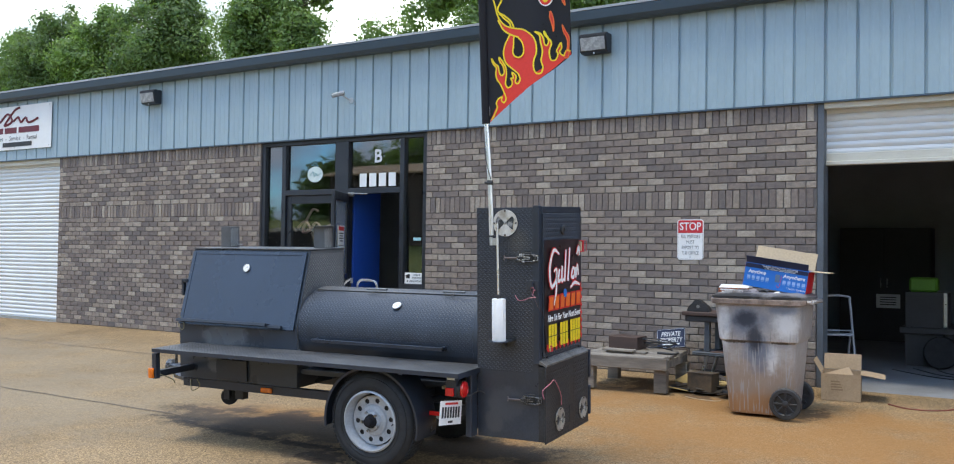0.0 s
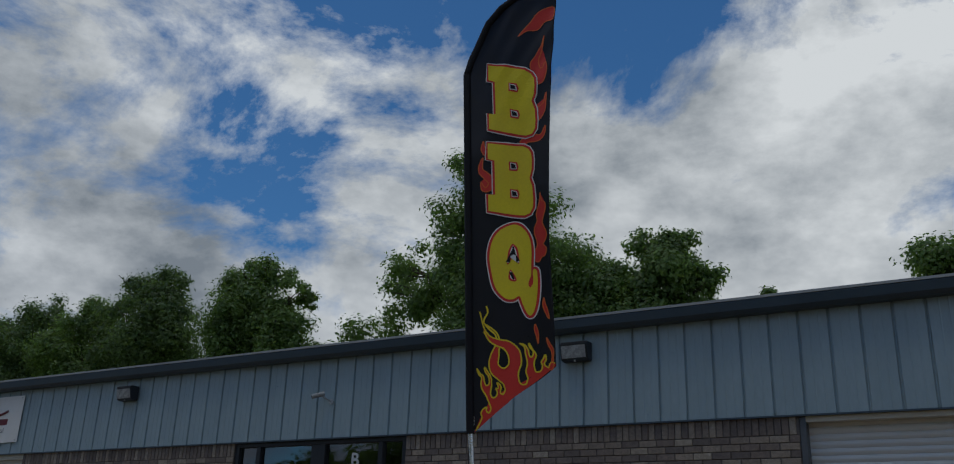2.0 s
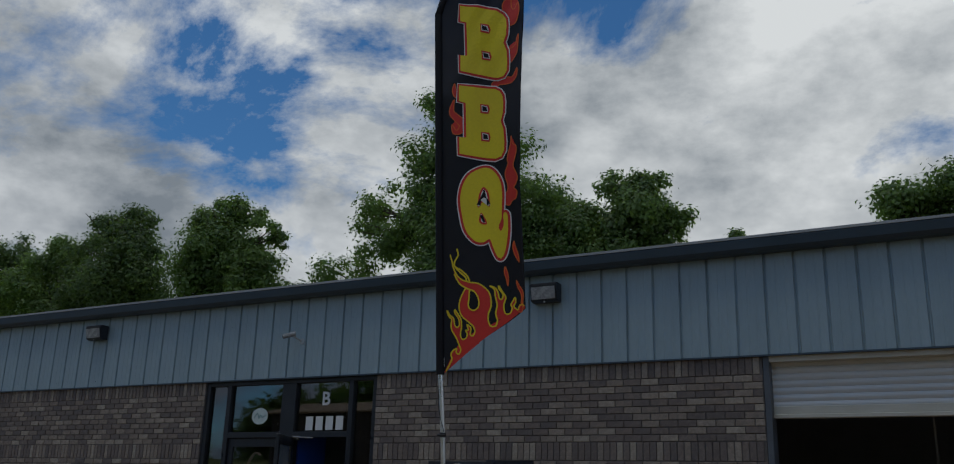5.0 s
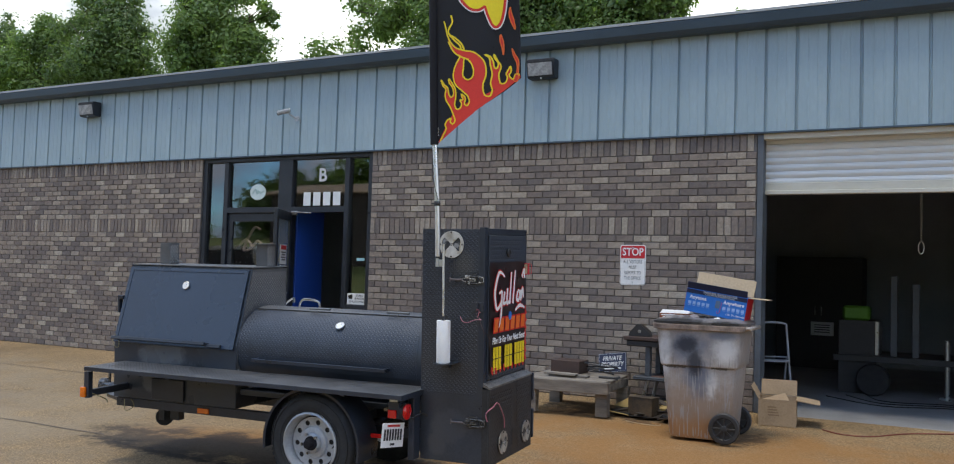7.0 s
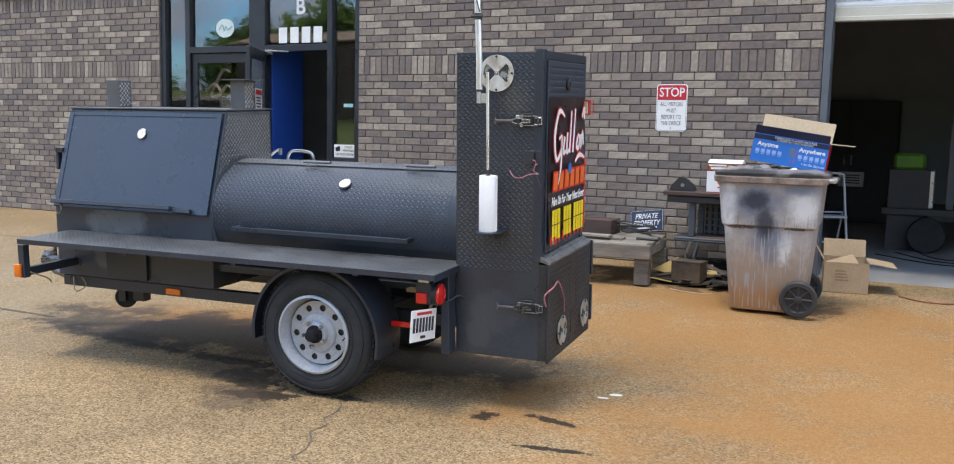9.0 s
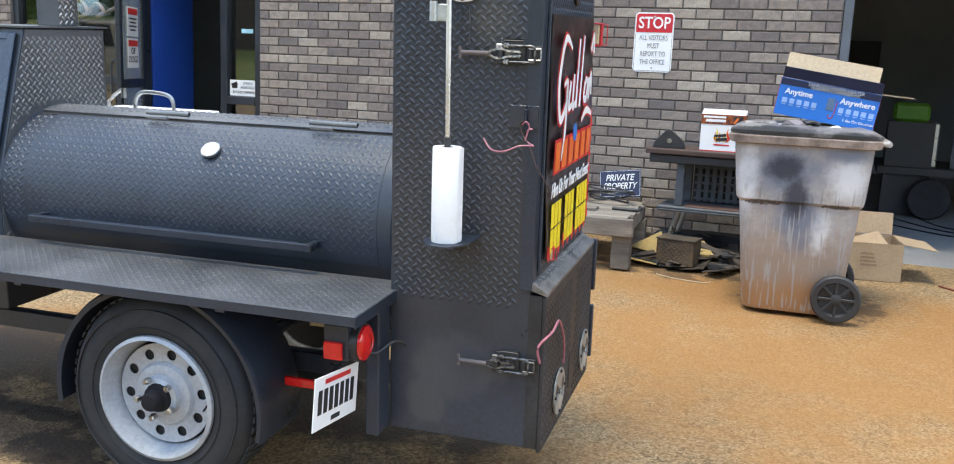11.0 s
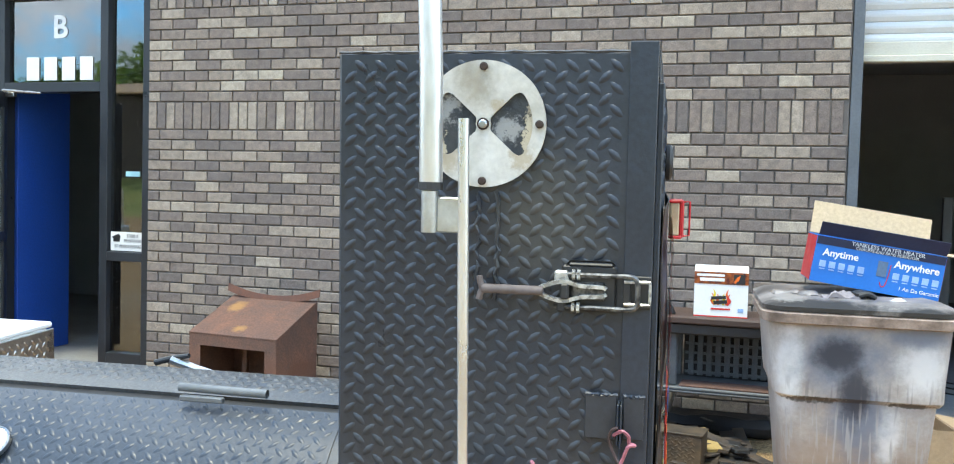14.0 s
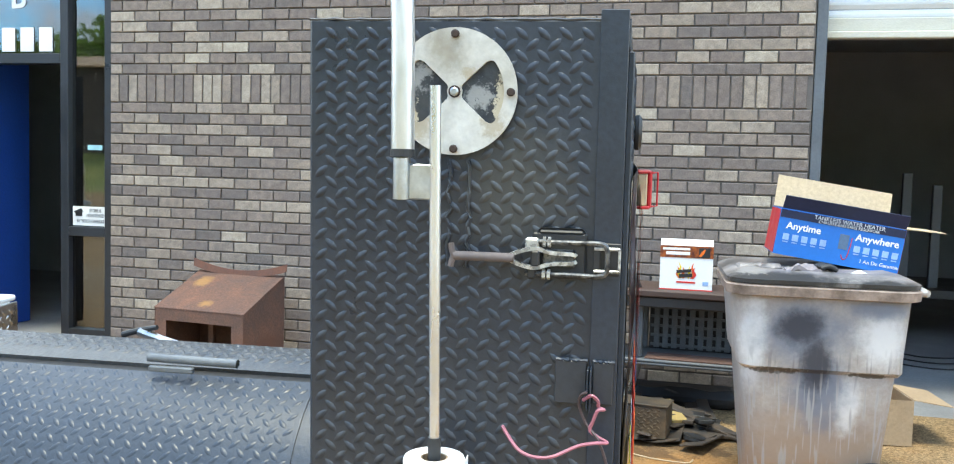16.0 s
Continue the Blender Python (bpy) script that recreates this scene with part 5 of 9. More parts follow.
def shell(x0, x1, a0, a1, r0, r1, n=40):
    bm = bmesh.new()
    rings = []
    for k in range(n + 1):
        a = radians(a0 + (a1 - a0) * k / n)
        c, s = math.cos(a), math.sin(a)
        rings.append([bm.verts.new((x, BARC + r * c, BARZ + r * s)) for x, r in ((x0, r0), (x1, r0), (x1, r1), (x0, r1))])
    for p, q in zip(rings, rings[1:]):
        for k in range(4):
            bm.faces.new((p[k], p[(k + 1) % 4], q[(k + 1) % 4], q[k]))
    bm.faces.new(rings[0])
    bm.faces.new(rings[-1])
    return bm


def barrel_place(r):
    def at(u, v):
        a = math.pi / 2 + v / r
        n = Vector((0, math.cos(a), math.sin(a)))
        return Vector((u, BARC, BARZ)) + n * r, Vector((1, 0, 0)), Vector((0, -math.sin(a), math.cos(a))), n
    return at


LX0, LX1 = -0.77, 0.645
lid = part("lid", shell(LX0, LX1, 112, 203, BARR - 0.001, BARR + 0.006), TREAD, barrel, "curved tread-plate lid", smooth=True)
lug_cloud("raised_tread", barrel_place(BARR + 0.006), LX0 + 0.01, LX1 - 0.01, radians(23) * BARR, radians(112) * BARR, TREAD, lid, high=0.0018)
lug_cloud("raised_tread", barrel_place(BARR), X1 + 0.01, LX0 - 0.005, 0.02, radians(112) * BARR, TREAD, barrel)
lug_cloud("raised_tread", barrel_place(BARR), LX1 + 0.006, 0.74, 0.02, radians(112) * BARR, TREAD, barrel)
strip_ = part("top_strip", shell(X1 + 0.03, 0.70, 84, 108.5, BARR + 0.001, BARR + 0.010, 8), TREADWORN, barrel, "worn tread-plate strip along the lid's hinge", smooth=True)
lug_cloud("raised_tread", barrel_place(BARR + 0.010), X1 + 0.04, 0.69, radians(-4.5) * BARR, radians(17.5) * BARR, TREADWORN, strip_)
# black strip draws the gap's shade; the barrel has no groove here
part("hinge_gap_shade", shell(X1 + 0.03, 0.70, 108.7, 111.6, BARR + 0.0005, BARR + 0.002, 4), INK, barrel, "black strip drawn for the shaded gap behind the lid")
bm = shell(LX1, LX1 + 0.05, 108, 205, BARR + 0.0005, BARR + 0.004)
part("lid_stop", bm, TREAD, barrel, smooth=True)
gauge(lid, Matrix.Translation((-0.02, BARC + (BARR + 0.006) * math.cos(radians(138)), BARZ + (BARR + 0.006) * math.sin(radians(138)))) @ pose(0, 0, 0, 40, 0, 0), 0.036)
hz, hy = 0.845, 0.245
h = part("handle", boxes((-0.70, 0.44, hy - 0.013, hy + 0.013, hz - 0.013, hz + 0.013), bevel=0.002), BLACK, lid, "long square-tube lid handle")
for x in (-0.70, 0.414):
    part("handle_arm", boxes((x, x + 0.026, hy + 0.0135, 0.335, hz - 0.012, hz + 0.012), bevel=0.002), BLACK, h)
part("handle_end", boxes((0.4405, 0.444, hy - 0.009, hy + 0.009, hz - 0.009, hz + 0.009)), INK, h)
PIPE = mat("grey_pipe", (0.17, 0.18, 0.19), (0.12, 0.128, 0.137), scale=8, rough=0.4)
for x in (-0.36, 0.310):
    bm = bmesh.new()
    rod(bm, (x, 0.492, BARZ + BARR + 0.014), (x + 0.185, 0.485, BARZ + BARR + 0.014), 0.0085, seg=16)
    bmesh.ops.delete(bm, geom=[f for f in bm.faces if len(f.verts) > 4], context="FACES_ONLY")
    part("hinge_tube", bm, PIPE, barrel, "short grey hinge tube", smooth=True)
    part("hinge_leaf", boxes((x + 0.01, x + 0.10, 0.470, 0.482, BARZ + BARR - 0.008, BARZ + BARR + 0.003), bevel=0.002), PIPE, barrel)

# upright cabinet
CX0, CX1, CY0, CY1, CZ0, CZ1 = 0.743, 1.201, 0.195, 0.945, 0.285, 1.835
CAB = mat("cabinet_enamel", (0.033, 0.040, 0.054), (0.022, 0.027, 0.038), scale=2.2, rough=0.34, rvar=0.1, bump=0.12, bscale=100, grain=0.2)
blotch(CAB, [(1.05, 0.19, 1.60, 0.15, 0.3, 0.16)], (0.085, 0.080, 0.066), scale=26, amount=0.5, edge=(0.65, 1.35))
# lower face warmed: the ground's reflection painted into the enamel
blotch(CAB, [(0.95, 0.19, 1.0, 0.5, 0.5, 0.55)], (0.046, 0.044, 0.043), scale=5, amount=0.5, edge=(0.5, 1.2))
blotch(CAB, [(0.98, 0.19, 0.52, 0.22, 0.3, 0.16), (0.87, 0.19, 0.40, 0.10, 0.3, 0.10)], (0.07, 0.072, 0.08), scale=5, amount=0.5)
cab = part("cabinet", boxes((CX0, CX1 - 0.002, CY0, CY1, CZ0, CZ1), bevel=0.004), CAB, tr, "tall black tread-plate smoker cabinet")
lug_cloud("raised_tread", lambda u, v: (Vector((u, CY0, v)), Vector((1, 0, 0)), Vector((0, 0, 1)), Vector((0, -1, 0))), CX0 + 0.0105, CX1 - 0.034, 0.737, CZ1 - 0.008, CAB, cab, size=0.0142, wide=0.0062, high=0.0032)
part("corner_iron", boxes((CX1 - 0.035, CX1 + 0.004, CY0 - 0.006, CY0 + 0.001, 0.80, CZ1 + 0.012), (CX1 - 0.003, CX1 + 0.004, CY0 + 0.0012, CY0 + 0.045, 0.80, CZ1 + 0.012), bevel=0.001), BLACK, cab, "smooth black corner iron")
for a in ((CX1 - 0.003, CX1 + 0.006, CY0 + 0.046, CY1 + 0.004, CZ1 - 0.035, CZ1 + 0.006), (CX1 - 0.003, CX1 + 0.006, CY1 - 0.035, CY1 + 0.004, 0.80, CZ1 - 0.0355)):
    part("face_frame", boxes(a, bevel=0.001), BLACK, cab)
bm = bmesh.new()
tube(bm, [(CX0 + 0.45 * k / 24, CY0 + 0.002 + 0.0015 * math.sin(k * 2.1), CZ1 - 0.001 + 0.0008 * math.sin(k * 3.7)) for k in range(24)], 0.0022, 5)
part("weld_bead", bm, TREADWORN, cab, "pale weld bead along the top edge")
bm = bmesh.new()
for x in (0.955, 0.985):
    tube(bm, [(x + random.uniform(-0.004, 0.004), CY0 - 0.001, 1.635 - 0.012 * k) for k in range(14)], 0.0035, 5)
part("weld_bead", bm, CAB, cab)
# upper door on the tail face
udoor = part("cabinet_door", boxes((CX1 + 0.003, CX1 + 0.013, 0.245, 0.905, 0.84, 1.795), bevel=0.002), TREAD, cab, "black tread-plate cabinet door")
lug_cloud("raised_tread", side_place(CX1 + 0.013, 1), 0.25, 0.90, 0.845, 1.79, TREAD, udoor, keep=lambda u, v: v > 1.60 or v < 0.9)
bm = bmesh.new()
lathe(bm, [(0.0, 0.0), (0.026, 0.0), (0.031, 0.004), (0.032, 0.010), (0.026, 0.015), (0.014, 0.016), (0.012, 0.012), (0.0, 0.012)], 28, pose(CX1 + 0.013, 0.57, 1.68, 90, 0, 90))
part("knob", bm, PLASTIC, udoor, "round black knob", smooth=True)
# lower firebox with its door
LB = mat("firebox_enamel", (0.030, 0.030, 0.032), (0.014, 0.0145, 0.016), scale=5, rough=0.55, bump=0.35, bscale=70, grain=0.3)
bm = bmesh.new()
prism(bm, [(CX1 + 0.0, 0.825), (CX1 + 0.052, 0.795), (CX1 + 0.052, 0.785), (CX1 + 0.0, 0.80)], "y", CY0 - 0.004, CY1 + 0.03)
LEDGE = mat("rubbed_ledge_steel", (0.24, 0.22, 0.20), (0.09, 0.085, 0.08), scale=14, rough=0.45, metal=0.3, bump=0.2, bscale=120, grain=0.3)
ledge = part("firebox_ledge", bm, LEDGE, cab, "sloping worn tread-plate ledge")
lug_cloud("raised_tread", lambda u, v: (Vector((CX1 + 0.026 + (v - 0.026) * 0.866, u, 0.811 - (v - 0.026) * 0.5)), Vector((0, 1, 0)), Vector((0.866, 0, -0.5)), Vector((0.5, 0, 0.866))), CY0, CY1, 0.0, 0.058, LEDGE, ledge)
bm = boxes((CX1 - 0.01, CX1 + 0.036, CY0 + 0.001, CY1 + 0.025, CZ0 + 0.001, 0.7845))
part("firebox", bm, LB, cab)
ldoor = part("firebox_door", boxes((CX1 + 0.037, CX1 + 0.050, CY0 - 0.002, CY1 + 0.028, CZ0 - 0.01, 0.783), bevel=0.003), LB, cab, "worn black firebox door with two round dampers")
lug_cloud("raised_tread", side_place(CX1 + 0.050, 1), CY0 + 0.01, CY1 + 0.02, CZ0, 0.775, LB, ldoor, keep=lambda u, v: all(math.hypot(u - c, v - 0.40) > 0.085 for c in (0.42, 0.85)) and abs(u - 0.635) > 0.04)
for a in ((CX1 + 0.02, CX1 + 0.062, CY1 + 0.028, CY1 + 0.05, 0.60, 0.80), (CX1 + 0.02, CX1 + 0.062, CY1 + 0.028, CY1 + 0.05, 0.33, 0.54)):
    part("hinge", boxes(a, bevel=0.004), BLACK, cab)
ASH = mat("worn_pale_paint", (0.60, 0.585, 0.54), (0.48, 0.455, 0.40), scale=7, rough=0.42, bump=0.1, bscale=60, grain=0.14)
blotch(ASH, [(-0.012, 0.058, 0.0, 0.07, 0.07, 0.4)], (0.22, 0.18, 0.11), scale=34, amount=0.6, edge=(0.85, 1.45))
blotch(ASH, [(0.055, -0.045, 0.0, 0.05, 0.06, 0.4), (-0.05, -0.05, 0.0, 0.05, 0.06, 0.4), (0.02, 0.025, 0.0, 0.03, 0.03, 0.4)], (0.30, 0.22, 0.10), scale=110, amount=0.55, edge=(1.05, 1.35))
SOOT = mat("sooty_steel", (0.022, 0.027, 0.034), (0.055, 0.058, 0.06), scale=30, rough=0.5, metal=0.2, bump=0.3, bscale=110)
blotch(SOOT, [(0.036, -0.004, 0.0, 0.075, 0.08, 0.4), (-0.058, 0.022, 0.0, 0.08, 0.09, 0.4)], (0.34, 0.34, 0.33), scale=60, amount=0.85, edge=(1.22, 1.38))
blotch(SOOT, [(0.074, -0.018, 0.0, 0.05, 0.13, 0.4), (-0.072, -0.04, 0.0, 0.05, 0.09, 0.4)], (0.52, 0.46, 0.34), scale=90, amount=0.95, edge=(1.12, 1.19))


BURNT = mat("burnt_bolt_steel", (0.075, 0.05, 0.04), (0.03, 0.024, 0.022), scale=60, rough=0.6, metal=0.4)


def damper(parent, m, r, pale):
    """A round damper: a plate with two wedge openings that show a sooty inner plate, and bolts."""
    g = part("damper", lathe(bmesh.new(), [(0.0, 0.003), (r * 0.9, 0.003), (r * 0.9, 0.0), (0.0, 0.0)], 40), SOOT, parent, "round pale steel damper plate with two dark openings", smooth=False)
    g.matrix_basis = m
    bm = bmesh.new()
    def ringpt(a, rr, z):
        return bm.verts.new((rr * math.cos(a), rr * math.sin(a), z))
    half = radians(43)
    def hole(a):
        """The opening's inner and outer radius at an angle, with rounded outer corners."""
        k = min(1.0, abs(math.remainder(a, math.pi)) / half)
        c = max(0.0, (k - 0.80) / 0.20)
        return 0.12 + 0.05 * k ** 6, 0.68 + 0.11 * math.sqrt(max(0.0, 1 - c * c))
    marks = [radians(b) + half * (2 * k / 40 - 1) for b in (0, 180) for k in range(41)]
    marks += [radians(b) + (math.pi / 2 - half) * (2 * k / 16 - 1) for b in (90, 270) for k in range(1, 16)]
    marks = sorted(a % math.tau for a in marks)
    for a0, a1 in zip(marks, marks[1:] + [marks[0] + math.tau]):
        mid = (a0 + a1) / 2
        if abs(math.remainder(mid, math.pi)) < half:
            (i0, o0), (i1, o1) = hole(a0), hole(a1)
            spans = [(0.0, i0, 0.0, i1), (o0, 1.0, o1, 1.0)]
        else:
            spans = [(0.0, 1.0, 0.0, 1.0)]
        for s0, s1, t0, t1 in spans:
            loop = [(a0, s0), (a1, t0), (a1, t1), (a0, s1)]
            q = [ringpt(a, max(f * r, 1e-4), 0.009) for a, f in loop]
            w = [ringpt(a, max(f * r, 1e-4), 0.0035) for a, f in loop]
            bm.faces.new(q)
            for i in range(4):
                bm.faces.new((q[i], q[(i + 1) % 4], w[(i + 1) % 4], w[i]))
    bmesh.ops.remove_doubles(bm, verts=bm.verts, dist=1e-5)
    part("damper_plate", bm, pale, g)
    part("washer", lathe(bmesh.new(), [(0.0, 0.0105), (0.0088, 0.0105), (0.0088, 0.009), (0.0, 0.009)], 18), BURNT, g)
    for x, y, s in ((0, 0, 0.0062), (0, r * 0.9, 0.006), (0, -r * 0.9, 0.006), (r * 0.9, 0, 0.006), (-r * 0.9, 0, 0.006)):
        bm = bmesh.new()
        lathe(bm, [(s, 0.009), (s, 0.013), (s * 0.7, 0.0145), (0.0, 0.0145)], 12, Matrix.Translation((x, y, 0)))
        part("bolt", bm, BURNT if s < 0.0061 else GALV, g, smooth=True)
    return g


damper(cab, pose(0.9625, CY0, 1.732, 90, 0, 0), 0.0900, ASH)
DULL = mat("dull_damper_steel", (0.44, 0.42, 0.37), (0.20, 0.19, 0.17), scale=9, rough=0.5, metal=0.4)
for c in (0.42, 0.85):
    damper(ldoor, pose(CX1 + 0.050, c, 0.40, 90, 0, 90), 0.078, DULL)
# black plate draws the opening's shade; the door has no hole here
part("slot_shade", boxes((CX1 + 0.0505, CX1 + 0.053, 0.595, 0.675, 0.345, 0.465), bevel=0.001), INK, ldoor, "black plate drawn for the dark opening between the dampers")


WORNBLACK = mat("worn_black_steel", (0.024, 0.025, 0.028), (0.17, 0.17, 0.17), scale=55, rough=0.35, metal=0.5, bump=0.1, sharp=0.3)
WORNSTEEL = mat("dull_worn_steel", (0.62, 0.62, 0.60), (0.22, 0.22, 0.215), scale=40, rough=0.3, metal=0.4, bump=0.1, sharp=0.4)
GRIPRUBBER = mat("worn_brown_rubber", (0.16, 0.13, 0.125), (0.11, 0.09, 0.085), scale=20, rough=0.7)


def latch(parent, m, bright):
    """A pull latch: back plates, lever with a grip, threaded hoop and keeper."""
    g = part("latch", boxes((-0.052, 0.035, -0.006, 0.0, -0.034, 0.040), bevel=0.003), PLASTIC, parent, "black and steel pull latch with a rubber grip")
    g.matrix_basis = m
    bm = bmesh.new()
    tube(bm, smooth_path([(-0.176, -0.03, 0.0), (-0.14, -0.03, 0.0), (-0.078, -0.03, 0.0)], 4), 0.0075, 12)
    tube(bm, smooth_path([(-0.181, -0.03, 0.020), (-0.1795, -0.03, 0.010), (-0.1765, -0.03, 0.0), (-0.1795, -0.03, -0.010), (-0.181, -0.03, -0.018)], 4), 0.0052, 10)
    part("grip", bm, GRIPRUBBER, g, "faded brown rubber T-grip", smooth=True)
    bm = bmesh.new()
    for s in (-1, 1):
        p = smooth_path([(-0.085, -0.03, 0.004 * s), (-0.068, -0.029, 0.011 * s), (-0.045, -0.026, 0.0155 * s), (-0.020, -0.022, 0.009 * s), (0.012, -0.018, 0.0075 * s), (0.020, -0.016, 0.004 * s)], 4)
        for a, b in zip(p, p[1:]):
            d = (b - a).normalized()
            n = Vector((-d.z, 0, d.x))
            vs = [bm.verts.new(q) for q in (a + n * 0.0030, a - n * 0.0030, b - n * 0.0030, b + n * 0.0030)]
            bk = [bm.verts.new(v.co + Vector((0, 0.011, 0))) for v in vs]
            for k in range(4):
                bm.faces.new((vs[k], vs[(k + 1) % 4], bk[(k + 1) % 4], bk[k]))
            bm.faces.new(vs)
            bm.faces.new(bk[::-1])
    bmesh.ops.remove_doubles(bm, verts=bm.verts, dist=0.0006)
    part("lever", bm, bright, g, "bent steel lever with chipped plating")
    part("pivot_block", boxes((-0.062, -0.040, -0.022, -0.006, 0.012, 0.032), bevel=0.003), bright, g)
    part("pivot_block", boxes((-0.058, -0.044, -0.022, -0.006, -0.034, -0.012), bevel=0.003), PLASTIC, g)
    part("cam_plate", boxes((-0.035, 0.018, -0.013, -0.0065, -0.014, 0.014), bevel=0.002), WORNBLACK, g)
    bm = bmesh.new()
    for s in (-1, 1):
        tube(bm, smooth_path([(-0.062, -0.016, 0.026 * s), (0.02, -0.016, 0.026 * s), (0.058, -0.016, 0.026 * s), (0.068, -0.016, 0.018 * s), (0.069, -0.016, 0.0)], 5), 0.0042, 8)
    part("hoop", bm, WORNBLACK, g, "black hoop, worn to bright steel in places", smooth=True)
    bm = boxes((0.048, 0.090, -0.005, 0.0, -0.026, 0.026), (0.046, 0.058, -0.014, -0.0052, -0.022, 0.022), bevel=0.0015)
    part("keeper", bm, PLASTIC, g, "black keeper")
    bm = bmesh.new()
    for z in (-0.018, 0.018):
        tube(bm, [(0.048, -0.015, z), (0.088, -0.013, z)], 0.0028, 6)
    tube(bm, [(0.088, -0.013, -0.018), (0.088, -0.013, 0.018)], 0.0026, 6)
    part("keeper_hook", bm, bright, g, smooth=True)
    for x in (-0.034, -0.026):
        for z in (-0.026, 0.026):
            bm = bmesh.new()
            rod(bm, (x, -0.016, z), (x + 0.005, -0.016, z), 0.0085, seg=6)
            part("nut", bm, bright, g)
    part("weld_plate", boxes((-0.045, 0.034, -0.007, 0.001, 0.034, 0.048), bevel=0.0065), PLASTIC, g)
    part("pivot_pin", boxes((-0.052, -0.038, -0.028, -0.012, -0.013, 0.013), bevel=0.003), PLASTIC, g)
    return g


latch(cab, pose(1.1255, CY0 - 0.004, 1.500) @ Matrix.Scale(0.885, 4), WORNSTEEL)
latch(cab, pose(1.145, CY0 - 0.003, 0.56) @ Matrix.Scale(0.885, 4), WORNBLACK)
for a in ((1.117, 1.1625, CY0 - 0.008, CY0 - 0.001, 1.288, 1.352), (1.171, 1.2005, CY0 - 0.011, CY0 - 0.0065, 1.290, 1.352)):
    tab = part("hasp_tab", boxes(a, bevel=0.0015), CAB, cab)
    bm = bmesh.new()
    tube(bm, [(a[0] + (a[1] - a[0]) * k / 12, a[2] + 0.002 + 0.0012 * math.sin(k * 2.3), a[5] + 0.0012 * math.sin(k * 3.1)) for k in range(13)], [0.0030 + 0.0007 * math.sin(k * 1.7) for k in range(13)], 7)
    part("weld_bead", bm, BLACK, tab, smooth=True)
bm = bmesh.new()
box(bm, 1.1635, 1.1665, CY0 - 0.030, CY0 - 0.004, 1.286, 1.345, 0.001)
box(bm, 1.1680, 1.1705, CY0 - 0.032, CY0 - 0.0062, 1.283, 1.345, 0.001)
part("hasp_eye", bm, BLACK, cab)
PINK = mat("pink_plastic_tie", (0.42, 0.15, 0.19), (0.30, 0.10, 0.13), scale=30, rough=0.4, bump=0.05)
bm = bmesh.new()
tube(bm, smooth_path([(1.160, CY0 - 0.026, 1.300), (1.172, CY0 - 0.036, 1.310), (1.181, CY0 - 0.034, 1.302), (1.182, CY0 - 0.030, 1.292), (1.190, CY0 - 0.030, 1.289), (1.181, CY0 - 0.034, 1.288), (1.1745, CY0 - 0.03, 1.270), (1.171, CY0 - 0.03, 1.258), (1.182, CY0 - 0.03, 1.249), (1.196, CY0 - 0.032, 1.242), (1.180, CY0 - 0.04, 1.243), (1.155, CY0 - 0.05, 1.240), (1.115, CY0 - 0.06, 1.224), (1.075, CY0 - 0.05, 1.226), (1.045, CY0 - 0.03, 1.255)]), 0.0026, 6)
part("hanging_tie", bm, PINK, cab, "pink plastic-coated tie through the hasp", smooth=True)
bm = bmesh.new()
tube(bm, smooth_path([(1.165, CY0 - 0.034, 1.314), (1.157, CY0 - 0.03, 1.308), (1.154, CY0 - 0.024, 1.292), (1.165, CY0 - 0.024, 1.265), (1.185, CY0 - 0.036, 1.243), (1.205, CY0 - 0.02, 1.18), (1.225, CY0 + 0.02, 1.13), (1.235, CY0 + 0.05, 1.09)]), 0.0022, 5)
part("wire", bm, mat("dark_wire", (0.09, 0.06, 0.06), scale=20, rough=0.6), cab, smooth=True)
bm = bmesh.new()
tube(bm, smooth_path([(1.24, CY0 - 0.006, 0.575), (1.235, CY0 - 0.02, 0.63), (1.268, CY0 + 0.02, 0.67), (1.275, CY0 + 0.08, 0.69), (1.275, CY0 + 0.16, 0.62), (1.27, CY0 + 0.21, 0.56), (1.268, CY0 + 0.22, 0.50)]), 0.004, 6)
part("hanging_tie", bm, PINK, ldoor, "pink plastic-coated tie on the firebox door", smooth=True)

# paper towel holder and flag bracket on the near face
PX, PY = 0.965, 0.075
bm = bmesh.new()
prism(bm, [(PX - 0.03, PY - 0.068), (PX + 0.03, PY - 0.068), (PX + 0.07, PY), (PX + 0.07, CY0 - 0.001), (PX - 0.07, CY0 - 0.001), (PX - 0.07, PY)], "z", 0.950, 0.955)
part("towel_shelf", bm, BLACK, tr, "small black plate shelf under the towel roll")
bm = bmesh.new()
prism(bm, [(CY0 - 0.001, 0.949), (CY0 - 0.001, 0.90), (CY0 - 0.06, 0.949)], "x", PX - 0.003, PX + 0.003)
part("shelf_gusset", bm, BLACK, tr)
bm = bmesh.new()
rod(bm, (PX, PY, 1.262), (PX - 0.006, PY, 1.735), 0.0075, seg=16)
part("towel_rod", bm, ALU, tr, "bright aluminium rod", smooth=True)
bm = bmesh.new()
rod(bm, (PX, PY, 0.9555), (PX, PY, 1.262), 0.009, seg=14)
part("rod_sleeve", bm, PLASTIC, tr, "black plastic sleeve at the rod's foot", smooth=True)
bm = bmesh.new()
rod(bm, (PX - 0.050, PY, 1.585), (PX - 0.050, PY, 1.640), 0.0115, seg=18)
part("flag_socket", bm, GALV, tr, "short galvanised flag socket", smooth=True)
